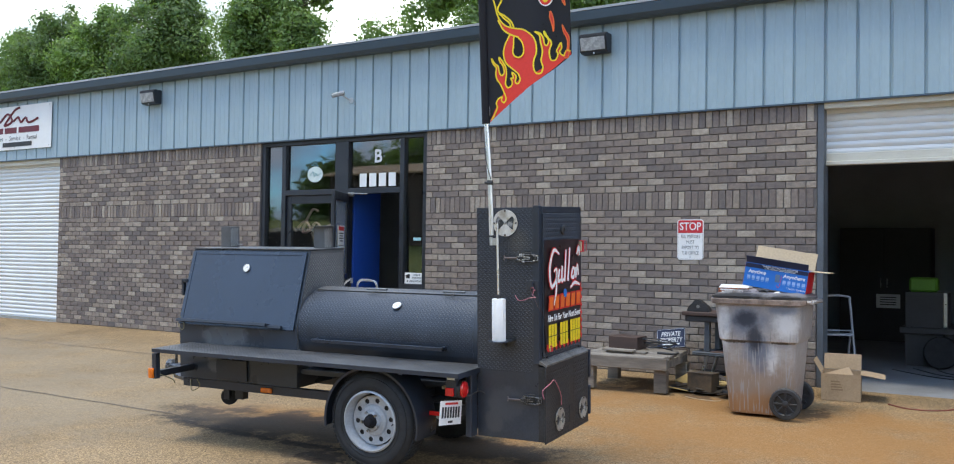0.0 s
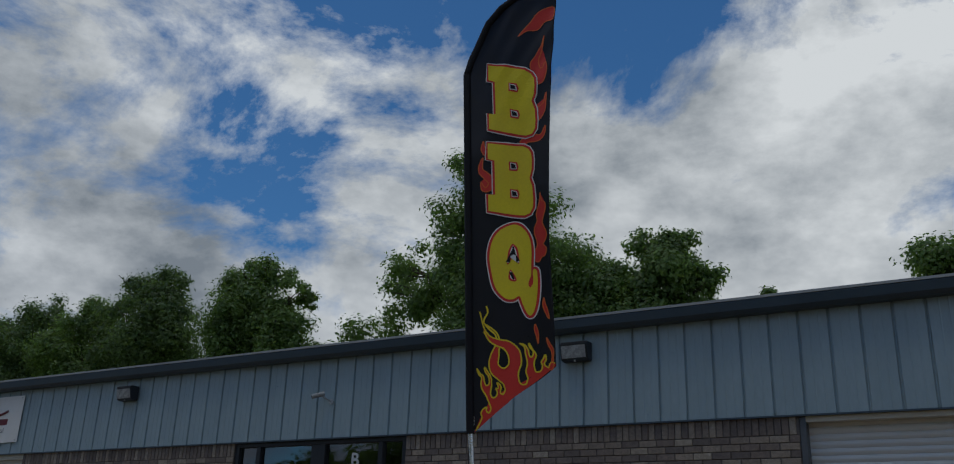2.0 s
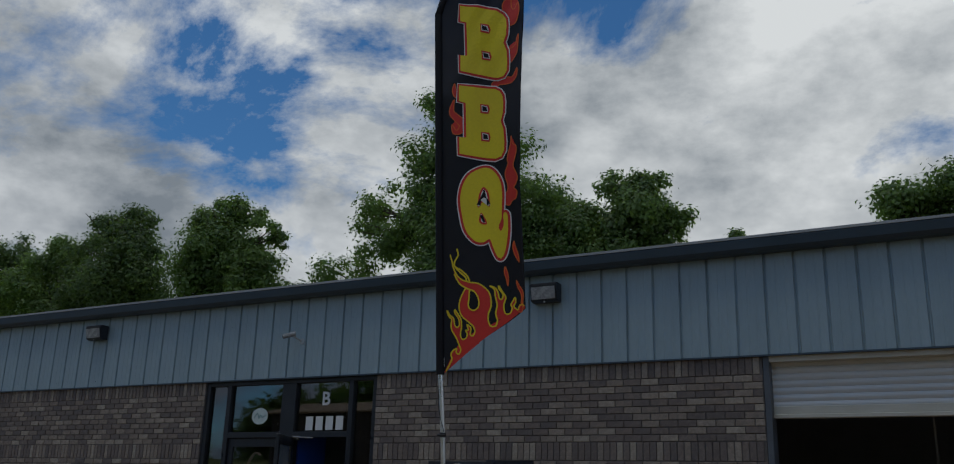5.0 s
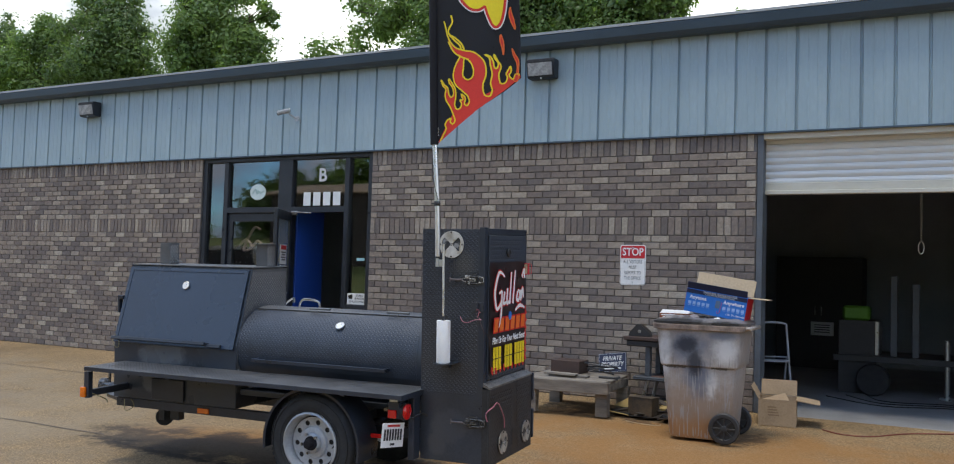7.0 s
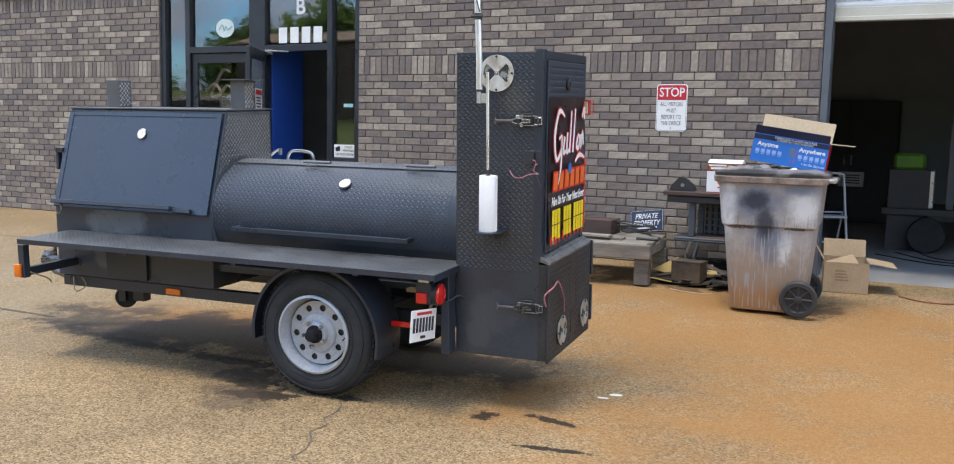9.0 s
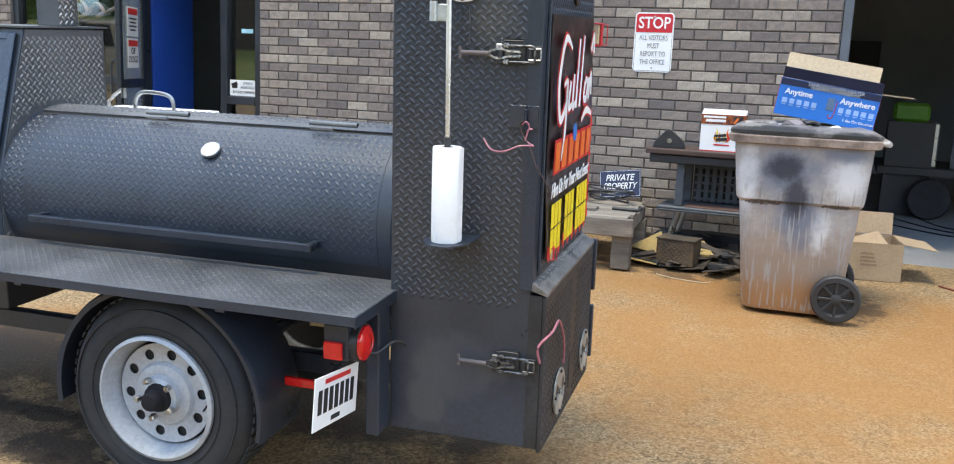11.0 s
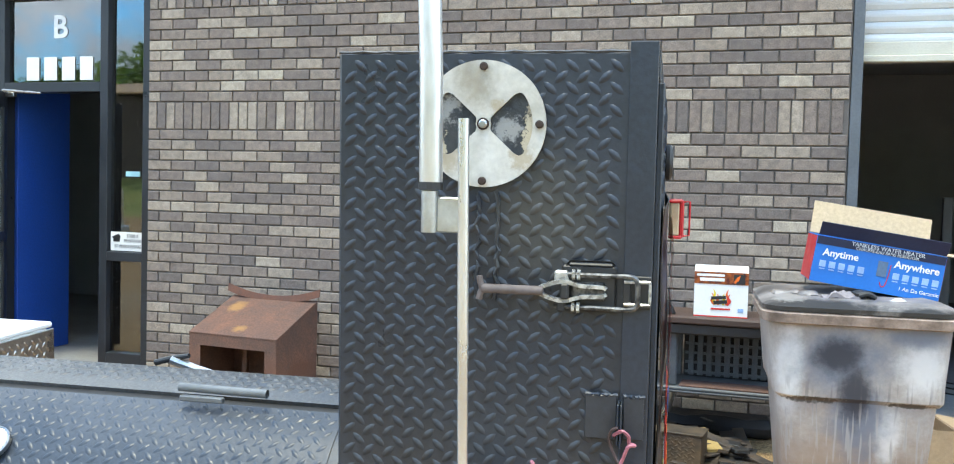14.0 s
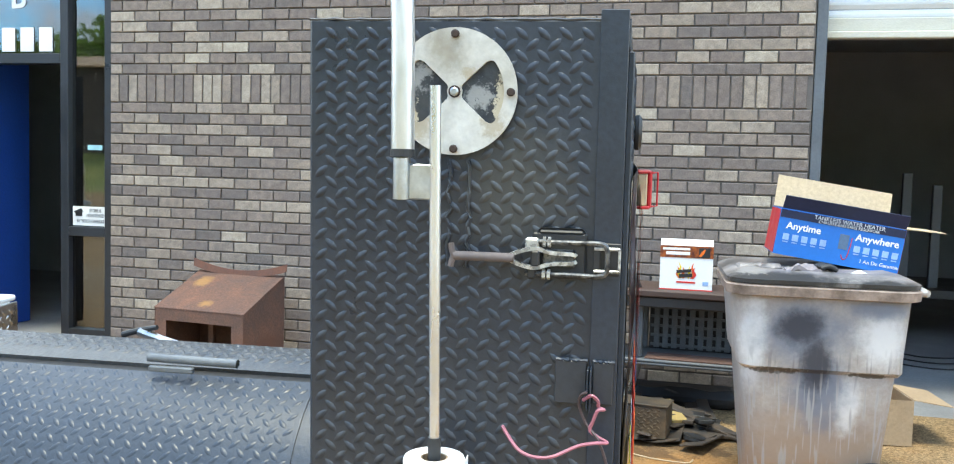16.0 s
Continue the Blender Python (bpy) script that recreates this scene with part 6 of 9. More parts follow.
part("socket_plate", boxes((PX - 0.040, PX - 0.007, PY - 0.004, PY + 0.004, 1.585, 1.632), bevel=0.002), GALV, tr)
# shelf, frame, fender and running gear
SHX0, SHX1, SHY0, SHY1, SHZ = -2.0, 0.76, -0.115, 0.30, 0.752
shelf = part("shelf", boxes((SHX0, SHX1, SHY0 + 0.004, SHY1 - 0.003, SHZ - 0.006, SHZ), bevel=0.001), TREADWORN, tr, "worn tread-plate side shelf")
lug_cloud("raised_tread", lambda u, v: (Vector((u, v, SHZ)), Vector((1, 0, 0)), Vector((0, 1, 0)), Vector((0, 0, 1))), SHX0 + 0.01, SHX1 - 0.01, SHY0 + 0.01, SHY1 - 0.01, TREADWORN, shelf, high=0.0013)
part("edge_iron", boxes((SHX0, SHX1, SHY0, SHY0 + 0.004, SHZ - 0.030, SHZ - 0.001)), BLACK, shelf)
part("edge_iron", boxes((SHX1 + 0.0005, SHX1 + 0.004, SHY0, SHY1, SHZ - 0.036, SHZ - 0.001)), BLACK, shelf)
for x in (-1.2, -0.45, 0.3):
    part("bracket", boxes((x, x + 0.03, SHY0 + 0.005, SHY1, SHZ - 0.04, SHZ - 0.0065)), BLACK, shelf)
part("end_post", boxes((SHX0, SHX0 + 0.045, SHY0, SHY0 + 0.045, 0.515, SHZ - 0.037), bevel=0.002), BLACK, tr)
part("end_bar", boxes((SHX0, SHX0 + 0.045, SHY0 + 0.046, YFRONT, 0.525, 0.575), bevel=0.002), BLACK, tr)
bm = bmesh.new()
box(bm, SHX0 - 0.02, SHX0 + 0.03, SHY0 - 0.022, SHY0 - 0.001, 0.52, 0.60, 0.007, seg=2)
part("marker_light", bm, AMBER, tr, "amber side marker light", smooth=True)
frame_ = part("frame", boxes((X0 + 0.03, 0.745, 0.305, 0.355, 0.385, 0.452), (X0 + 0.03, 0.745, 0.86, 0.91, 0.385, 0.452), (-0.02, 0.02, 0.3555, 0.8595, 0.385, 0.445), (X0 + 0.03, X0 + 0.08, 0.3555, 0.8595, 0.385, 0.445), (0.69, 0.74, 0.3555, 0.8595, 0.385, 0.445), bevel=0.002), BLACK, tr, "black steel trailer frame")
part("marker_light", boxes((-1.25, -1.14, 0.289, 0.304, 0.395, 0.435), bevel=0.004), AMBER, frame_, "amber reflector on the frame")
bm = bmesh.new()
box(bm, -0.88, 0.745, 0.34, 0.90, 0.56, 0.60, 0.003)
part("belly_pan", bm, BLACK, tr)
bm = bmesh.new()
for y in (0.36, 0.86):
    tube(bm, [(X0 + 0.1, y, 0.42), (X0 - 0.30, 0.61 + (y - 0.61) * 0.3, 0.42)], 0.03, 4)
part("tongue", bm, BLACK, tr, "A-shaped steel tongue")
bm = bmesh.new()
box(bm, X0 - 0.46, X0 - 0.26, 0.56, 0.66, 0.44, 0.50, 0.015)
lathe(bm, [(0.0, 0.0), (0.045, 0.0), (0.05, 0.03), (0.03, 0.06), (0.0, 0.06)], 16, Matrix.Translation((X0 - 0.42, 0.61, 0.47)))
rod(bm, (X0 - 0.36, 0.61, 0.50), (X0 - 0.36, 0.61, 0.60), 0.012)
part("coupler", bm, WORNBLACK, tr, "worn steel tow coupler")
bm = bmesh.new()
rod(bm, (-1.855, 0.60, 0.26), (-1.855, 0.60, 0.40), 0.022)
box(bm, -1.885, -1.825, 0.56, 0.572, 0.24, 0.34, 0.003)
part("jack", bm, BLACK, tr, "raised swivel jack under the frame")
bm = bmesh.new()
lathe(bm, [(0.02, -0.022), (0.062, -0.022), (0.072, -0.012), (0.072, 0.012), (0.062, 0.022), (0.02, 0.022)], 24, pose(-1.855, 0.60, 0.262, 90, 0, 25))
part("jack_wheel", bm, RUBBER, tr, "small black jack wheel", smooth=True)
part("jack_foot", boxes((-1.77, -1.68, 0.57, 0.64, 0.25, 0.40), bevel=0.004), BLACK, tr)
bm = bmesh.new()
tube(bm, smooth_path([(SHX0 + 0.02, SHY0 + 0.02, 0.56), (SHX0 + 0.1, 0.0, 0.50), (SHX0 + 0.02, 0.1, 0.45), (SHX0 - 0.2, 0.3, 0.47), (X0 - 0.1, 0.36, 0.44)]), 0.004, 5)
tube(bm, smooth_path([(X0 + 0.12, 0.30, 0.44), (X0 + 0.16, 0.27, 0.36), (X0 + 0.25, 0.27, 0.40), (X0 + 0.20, 0.29, 0.45)]), 0.004, 5)
tube(bm, smooth_path([(X0 + 0.03, 0.30, 0.97), (X0 + 0.02, 0.26, 0.92), (X0 + 0.06, 0.26, 0.86), (X0 + 0.09, 0.26, 0.88), (X0 + 0.06, 0.28, 0.95)]), 0.003, 5)
part("loose_wires", bm, mat("yellowed_wire", (0.25, 0.22, 0.12), scale=20, rough=0.6), tr, "thin loose wiring", smooth=True)

# wheels
def wheel(parent, m):
    w = part("wheel", lathe(bmesh.new(), [(0.204, -0.026), (0.216, -0.020), (0.217, -0.008), (0.209, -0.002), (0.206, 0.010), (0.199, 0.014), (0.197, 0.026), (0.189, 0.030), (0.187, 0.050), (0.184, 0.10), (0.205, 0.18), (0.214, 0.19), (0.190, 0.185), (0.180, 0.10), (0.183, 0.045), (0.192, 0.020), (0.200, -0.010)], 56, None, True), RIM, parent, "silver ten-hole steel wheel with a black tyre", smooth=True)
    w.matrix_basis = m
    prof_ = [(0.212, 0.0), (0.225, -0.012), (0.262, -0.022), (0.300, -0.016), (0.322, -0.004), (0.333, 0.012), (0.343, 0.03), (0.345, 0.10), (0.343, 0.17), (0.333, 0.188), (0.30, 0.212), (0.25, 0.216), (0.212, 0.19)]
    tyre = part("tyre", lathe(bmesh.new(), prof_, 72, None, True), RUBBER, w, "black rubber tyre", smooth=True)
    bm = bmesh.new()
    for k in range(60):
        a = k * math.tau / 60
        for z0, z1, off in ((0.02, 0.065, 0), (0.075, 0.125, 0.05), (0.135, 0.18, 0)):
            mm = pose(0, 0, 0, 0, 0, math.degrees(a + off))
            box(bm, 0.343, 0.350, -0.012, 0.010, z0, z1, 0, mm)
    part("tread_pattern", bm, RUBBER, tyre, kind="stuff")
    bm = bmesh.new()
    for rr in (0.245, 0.305):
        lathe(bm, [(rr - 0.002, -0.012), (rr - 0.002, -0.0225), (rr + 0.002, -0.0225), (rr + 0.002, -0.012)], 64, None, True)
    part("sidewall_ribs", bm, RUBBER, tyre, smooth=True)
    # disc with ten round holes: each sector is an outer loop and a hole, filled between
    bm = bmesh.new()
    ri, ro, rh, hr = 0.078, 0.174, 0.140, 0.0185
    def zof(r):
        return 0.012 + (0.028 if r < 0.10 else 0.028 - 0.028 * min(1, (r - 0.10) / 0.03)) * -1 + (0.02 if r > 0.17 else 0)
    inner_f = []
    for k in range(10):
        a0, a1 = k * math.tau / 10, (k + 1) * math.tau / 10
        loop = []
        for j in range(7):
            a = a0 + (a1 - a0) * j / 6
            loop.append((ro * math.cos(a), ro * math.sin(a)))
        for j in range(7):
            a = a1 + (a0 - a1) * j / 6
            loop.append((0.112 * math.cos(a), 0.112 * math.sin(a)))
        am = (a0 + a1) / 2
        hole = [(rh * math.cos(am) + hr * math.cos(q * math.tau / 14), rh * math.sin(am) + hr * math.sin(q * math.tau / 14)) for q in range(14)]
        edges = []
        for pts in (loop, hole):
            vs = [bm.verts.new((p[0], p[1], 0.040)) for p in pts]
            edges += [bm.edges.new((vs[i], vs[(i + 1) % len(vs)])) for i in range(len(vs))]
        bmesh.ops.triangle_fill(bm, edges=edges, use_beauty=True, use_dissolve=False)
    bmesh.ops.remove_doubles(bm, verts=bm.verts, dist=1e-5)
    r_ = bmesh.ops.extrude_face_region(bm, geom=list(bm.faces))
    for v in [g for g in r_["geom"] if isinstance(g, bmesh.types.BMVert)]:
        v.co.z += 0.004
    part("wheel_disc", bm, RIM, w, "silver disc with ten round holes")
    bm = bmesh.new()
    lathe(bm, [(0.1135, 0.0405), (0.104, 0.026), (0.088, 0.020), (0.072, 0.022), (0.066, 0.004), (0.050, 0.0), (0.046, -0.004), (0.0, -0.004)], 40)
    part("wheel_centre", bm, RIM, w, smooth=True)
    part("brake_drum", lathe(bmesh.new(), [(0.0, 0.055), (0.17, 0.055), (0.18, 0.075), (0.18, 0.16), (0.0, 0.16)], 32), PLASTIC, w)
    bm = bmesh.new()
    lathe(bm, [(0.050, 0.0), (0.047, -0.012), (0.034, -0.016), (0.032, -0.046), (0.027, -0.054), (0.0, -0.057)], 20)
    part("hub_cap", bm, SLEEVE, w, "black hub cap", smooth=True)
    for k in range(5):
        a = k * math.tau / 5 + 0.3
        bm = bmesh.new()
        lathe(bm, [(0.0115, -0.006), (0.0115, -0.024), (0.008, -0.030), (0.0, -0.031)], 6, Matrix.Translation((0.066 * math.cos(a), 0.066 * math.sin(a), 0)))
        part("lug_nut", bm, STEEL, w)
    bm = bmesh.new()
    rod(bm, (0.175, -0.03, 0.012), (0.185, -0.03, -0.022), 0.004, seg=8)
    part("valve", bm, PLASTIC, w)
    return w


wheel(tr, pose(0, 0.0, 0.347, -90, 12, 0))
wheel(tr, pose(0, 1.25, 0.347, 90, 0, 0))
bm = bmesh.new()
rod(bm, (0, 0.1, 0.345), (0, 1.15, 0.345), 0.03)
part("axle", bm, BLACK, tr)
for y0, y1 in ((-0.015, 0.225), (1.03, 1.26)):
    bm = bmesh.new()
    rings = []
    for k in range(31):
        a = radians(-12 + 200 * k / 30)
        c, s = math.cos(a), math.sin(a)
        rings.append([bm.verts.new((r * c, y, 0.335 + r * s)) for y, r in ((y0, 0.376), (y0 - 0.004, 0.392), (y0 + 0.012, 0.400), (y1, 0.400), (y1, 0.396), (y0 + 0.012, 0.395))])
    for p, q in zip(rings, rings[1:]):
        for k in range(6):
            bm.faces.new((p[k], p[(k + 1) % 6], q[(k + 1) % 6], q[k]))
    bm.faces.new(rings[0])
    bm.faces.new(rings[-1])
    part("fender", bm, BLACK, tr, "round black steel fender", smooth=True)

# tail light, plate, reflector
tl = part("tail_light", lathe(bmesh.new(), [(0.0, -0.03), (0.056, -0.03), (0.060, 0.0), (0.060, 0.010), (0.052, 0.012), (0.0, 0.012)], 32, pose(0.715, 0.03, 0.625, 90, 0, 90)), PLASTIC, tr, "round red tail light in a black housing", smooth=True)
bm = bmesh.new()
lathe(bm, [(0.055, 0.012), (0.054, 0.020), (0.045, 0.026), (0.032, 0.029), (0.030, 0.025), (0.018, 0.031), (0.0, 0.033)], 32, pose(0.715, 0.03, 0.625, 90, 0, 90))
part("lens", bm, REDLENS, tl, "red ribbed lens", smooth=True)
part("side_lens", boxes((0.625, 0.685, -0.045, -0.030, 0.585, 0.640), bevel=0.003), REDLENS, tl)
part("mount", boxes((0.62, 0.70, -0.029, 0.055, 0.58, 0.69), bevel=0.003), BLACK, tl)
part("hanger", boxes((0.63, 0.69, -0.03, 0.05, 0.69, 0.713), bevel=0.002), GALV, tl)
pl = part("plate", boxes((0.678, 0.681, -0.215, 0.08, 0.405, 0.562), bevel=0.001), WHITEINK, tr, "white trailer plate with dark bars")
pl.matrix_basis = Matrix.Translation((0.68, -0.07, 0.48)) @ pose(0, 0, 0, -9, 0, 0) @ Matrix.Translation((-0.68, 0.07, -0.48))
for k in range(7):
    y = -0.19 + k * 0.036
    part("plate_bar", boxes((0.6812, 0.6825, y, y + 0.024, 0.45, 0.522)), INK, pl)
part("plate_bar", boxes((0.6812, 0.6825, -0.15, 0.02, 0.536, 0.55)), REDINK, pl)
part("plate_bar", boxes((0.6812, 0.6825, -0.10, -0.04, 0.418, 0.432)), INK, pl)
part("side_reflector", boxes((0.40, 0.53, 0.12, 0.135, 0.405, 0.435), bevel=0.003), REDLENS, tr, "red side reflector")
part("rear_bracket", boxes((0.70, 0.745, 0.10, 0.19, 0.29, 0.735), bevel=0.004), BLACK, tr)
bm = bmesh.new()
tube(bm, smooth_path([(0.70, 0.06, 0.60), (0.74, 0.08, 0.575), (0.78, 0.14, 0.60), (0.80, 0.19, 0.575)]), 0.005, 5)
part("lamp_wire", bm, PLASTIC, tr, smooth=True)
part("wood_board", boxes((0.40, 0.68, 0.30, 0.50, 0.555, 0.575), bevel=0.002), CARDIN, tr, "bare board in the frame")

# ---- things on the trailer ----
TW = TRAILER
roll = thing("paper_towel_roll", "white paper towel roll standing on the black plate shelf", "paper towels", TW @ Matrix.Translation((PX, PY, 0.9562)))
bm = bmesh.new()
lathe(bm, [(0.019, 0.0), (0.041, 0.0), (0.0425, 0.004), (0.043, 0.14), (0.0425, 0.274), (0.041, 0.278), (0.019, 0.278)], 40, None, True)
part("paper", bm, PAPER, roll, smooth=True)
bm = bmesh.new()
prism(bm, [(0.0428, -0.012), (0.0445, 0.0), (0.0436, 0.02), (0.0425, 0.02)], "z", 0.002, 0.277)
part("loose_edge", bm, PAPER, roll)
bm = bmesh.new()
lathe(bm, [(0.0165, 0.001), (0.0187, 0.001), (0.0187, 0.2775), (0.0165, 0.2775)], 24, None, True)
part("core", bm, CARD, roll, "brown cardboard core", smooth=True)

# vinyl banner on the cabinet door
BF = TW @ pose(CX1 + 0.018, 0.575, 1.245, 90, 0, 90)
bn = thing("vinyl_banner", "black vinyl food banner with white, orange and yellow print", "banner", BF)
bm = bmesh.new()
nx, nz = 14, 18
g = []
for j in range(nz + 1):
    row = []
    for i in range(nx + 1):
        x, y = -0.325 + 0.65 * i / nx, -0.365 + 0.735 * j / nz
        row.append(bm.verts.new((x, y, 0.004 + 0.004 * math.sin(7 * x + 5 * y) + 0.003 * math.sin(15 * y))))
    g.append(row)
for j in range(nz):
    for i in range(nx):
        bm.faces.new((g[j][i], g[j][i + 1], g[j + 1][i + 1], g[j + 1][i]))
ret = bmesh.ops.extrude_face_region(bm, geom=list(bm.faces))
for v in [q for q in ret["geom"] if isinstance(q, bmesh.types.BMVert)]:
    v.co.z -= 0.0015
part("sheet", bm, VINYL, bn, smooth=True)


def stroke(pts, w, z):
    """A flat brush stroke through (x, y, weight) points."""
    bm = bmesh.new()
    p = smooth_path([(a[0], a[1], 0) for a in pts], 6)
    ws = [a[2] if len(a) > 2 else 1.0 for a in pts]
    vv = []
    for i, q in enumerate(p):
        d = (p[min(i + 1, len(p) - 1)] - p[max(i - 1, 0)]).normalized()
        n = Vector((-d.y, d.x, 0))
        k = i / 6
        lo_ = min(int(k), len(ws) - 1)
        hi_ = min(lo_ + 1, len(ws) - 1)
        ww = w * (ws[lo_] + (ws[hi_] - ws[lo_]) * (k - int(k)))
        vv.append((bm.verts.new((q.x + n.x * ww, q.y + n.y * ww, z)), bm.verts.new((q.x - n.x * ww, q.y - n.y * ww, z))))
    for a, b in zip(vv, vv[1:]):
        bm.faces.new((a[0], a[1], b[1], b[0]))
    return bm


scripts = [[(-0.10, 0.27, 0.4), (-0.20, 0.30, 1), (-0.27, 0.18, 1.2), (-0.24, 0.06, 1), (-0.16, 0.10, 1), (-0.15, 0.17, 0.8), (-0.20, 0.16, 0.5)], [(-0.15, 0.16, 1), (-0.16, 0.02, 1), (-0.20, -0.07, 0.4)],
           [(-0.10, 0.17, 1), (-0.12, 0.09, 1), (-0.06, 0.10, 0.6)], [(-0.05, 0.19, 1), (-0.06, 0.09, 1), (-0.02, 0.10, 0.6)], [(0.02, 0.30, 0.8), (-0.01, 0.08, 1.1)], [(0.09, 0.31, 0.8), (0.05, 0.08, 1.1)],
           [(0.14, 0.16, 1), (0.12, 0.11, 1), (0.16, 0.10, 1), (0.18, 0.15, 1), (0.14, 0.17, 0.6)], [(0.20, 0.17, 1), (0.20, 0.10, 1), (0.235, 0.18, 1), (0.25, 0.11, 0.8)],
           [(0.22, 0.26, 1), (0.26, 0.31, 1), (0.27, 0.25, 1)], [(0.10, 0.03, 0.6), (0.18, 0.06, 1), (0.28, 0.04, 0.5)]]
for pts in scripts:
    part("outline_stroke", stroke(pts, 0.022, 0.0135), REDINK, bn)
    part("script_stroke", stroke(pts, 0.013, 0.0155), WHITEINK, bn)
for k in range(6):
    x = -0.29 + k * 0.098
    s = 0.012
    for inset, zz, mm_ in ((0.0, 0.0135, REDINK), (0.010, 0.0155, ORANGE)):
        bm = bmesh.new()
        prism(bm, [(x + inset, -0.105 + inset), (x + 0.085 - inset, -0.105 + inset), (x + 0.085 + s - inset, 0.0 - inset), (x + s + inset, 0.0 - inset)], "z", zz - 0.001, zz)
        part("block", bm, mm_, bn)
bm = bmesh.new()
lathe(bm, [(0.0, 0.0165), (0.03, 0.0165), (0.03, 0.0155), (0.0, 0.0155)], 16, Matrix.Translation((0.0, 0.0, 0)))
part("blue_mark", bm, BLUECARD, bn)
part("lettering", writing("Hire Us For Your Next Event", 0.062, Matrix.Translation((-0.01, -0.155, 0.0135)), shear=0.35, wide=0.78, offset=0.0012), WHITEINK, bn)
for y in (-0.235, -0.315):
    for x0, n in ((-0.285, 3), (-0.085, 3), (0.10, 4)):
        for k in range(n):
            part("digit_bar", boxes((x0 + k * 0.048, x0 + k * 0.048 + 0.039, y - 0.036, y + 0.038, 0.012, 0.0135)), YELLOW, bn)
for k in range(9):
    x = -0.31 + k * 0.07
    part("flame_stroke", stroke([(x, -0.362, 1.0), (x + 0.015, -0.345, 0.9), (x - 0.005, -0.325, 0.2)], 0.022, 0.0128), REDINK, bn)
for k in range(7):
    y = -0.34 + k * 0.055
    part("flame_stroke", stroke([(0.318, y, 1.0), (0.30, y + 0.03, 0.8), (0.31, y + 0.07, 0.1)], 0.016, 0.0126), REDINK, bn)
for x, y, w, k in ((0.30, 0.315, 0.10, 1.0), (-0.255, -0.355, 0.06, 0.5)):
    cl = thing("spring_clamp", "red plastic spring clamp with pale jaws holding the banner", "clamp", BF @ pose(x, y, 0.004) @ Matrix.Scale(k, 4), "banner clamps")
    part("jaw", boxes((-0.022, 0.028, -0.034, 0.034, 0.003, 0.024), bevel=0.003), CARDIN, cl, "pale jaw")
    part("spine", boxes((-0.010, 0.010, -0.040, 0.040, 0.0243, 0.034), bevel=0.003), RED, cl, "red plastic spine")
    for e_ in (-1, 1):
        part("cap", boxes((-0.024, 0.030, e_ * 0.0375 - 0.0032, e_ * 0.0375 + 0.0032, 0.003, 0.030), bevel=0.002), RED, cl, "red end cap")
    bm = bmesh.new()
    tube(bm, [(0.0, -0.036, 0.034), (w * 0.2, -0.036, 0.046), (w * 0.2, 0.036, 0.046), (0.0, 0.036, 0.034)], 0.0022, 6)
    part("grip", bm, RED, cl, "red wire grip", smooth=True)

# sink unit on the far side
sk = thing("camp_sink", "white portable camp sink with a tread-plate end and faucet", "sink", TW @ Matrix.Translation((-0.832, 1.13, 0.740)))
part("body", boxes((-0.30, 0.235, -0.17, 0.20, 0.0, 0.40), bevel=0.012), WHITE, sk)
part("rim", boxes((-0.31, 0.232, -0.18, 0.21, 0.401, 0.418), bevel=0.005), WHITE, sk)
ep = part("end_plate", boxes((0.236, 0.243, -0.17, 0.20, 0.0, 0.40), bevel=0.002), STEEL, sk, "bright tread-plate end")
lug_cloud("raised_tread", side_place(0.243, 1), -0.165, 0.195, 0.01, 0.39, STEEL, ep)
bm = bmesh.new()
tube(bm, smooth_path([(-0.03, -0.05, 0.418), (-0.03, -0.05, 0.47), (0.0, -0.05, 0.505), (0.06, -0.05, 0.51), (0.14, -0.05, 0.50), (0.165, -0.05, 0.47), (0.17, -0.05, 0.418)]), 0.009, 10)
part("loop_handle", bm, STEEL, sk, "bright steel loop handle", smooth=True)
bm = bmesh.new()
rod(bm, (-0.26, 0.05, 0.418), (-0.26, 0.05, 0.452), 0.014)
tube(bm, smooth_path([(-0.26, 0.05, 0.445), (-0.18, 0.0, 0.485), (-0.11, -0.04, 0.512), (-0.09, -0.05, 0.512)]), 0.008, 10)
rod(bm, (-0.09, -0.05, 0.48), (-0.09, -0.05, 0.522), 0.012)
part("faucet", bm, STEEL, sk, "bright steel faucet", smooth=True)
bm = bmesh.new()
for y0 in (0.95, 1.33):
    box(bm, -1.3, -0.4, y0, y0 + 0.03, 0.703, 0.738, 0.002)
box(bm, -1.3, -0.4, 0.98, 1.33, 0.728, 0.7395)
part("far_shelf", bm, BLACK, tr)
# foil-wrapped poker leaning on the back of the barrel
pk = thing("poker", "fire poker with a foil-wrapped shaft and black grip", "poker", TW)
bm = bmesh.new()
tube(bm, [(0.06, 0.89, 1.180), (0.08, 0.89, 1.174), (0.12, 0.89, 1.163), (0.18, 0.89, 1.147), (0.30, 0.872, 1.112), (0.36, 0.862, 1.098)], [0.011, 0.012, 0.010, 0.011, 0.010, 0.009], 9)
part("shaft", bm, STEEL, pk, "foil-wrapped shaft")
bm = bmesh.new()
tube(bm, [(0.015, 0.893, 1.169), (0.06, 0.893, 1.183), (0.105, 0.893, 1.192)], [0.008, 0.0075, 0.006], 10)
part("grip", bm, PLASTIC, pk, smooth=True)

# ---- feather flag ----
PYW = TW @ Vector((PX - 0.0494, PY, 1.6))


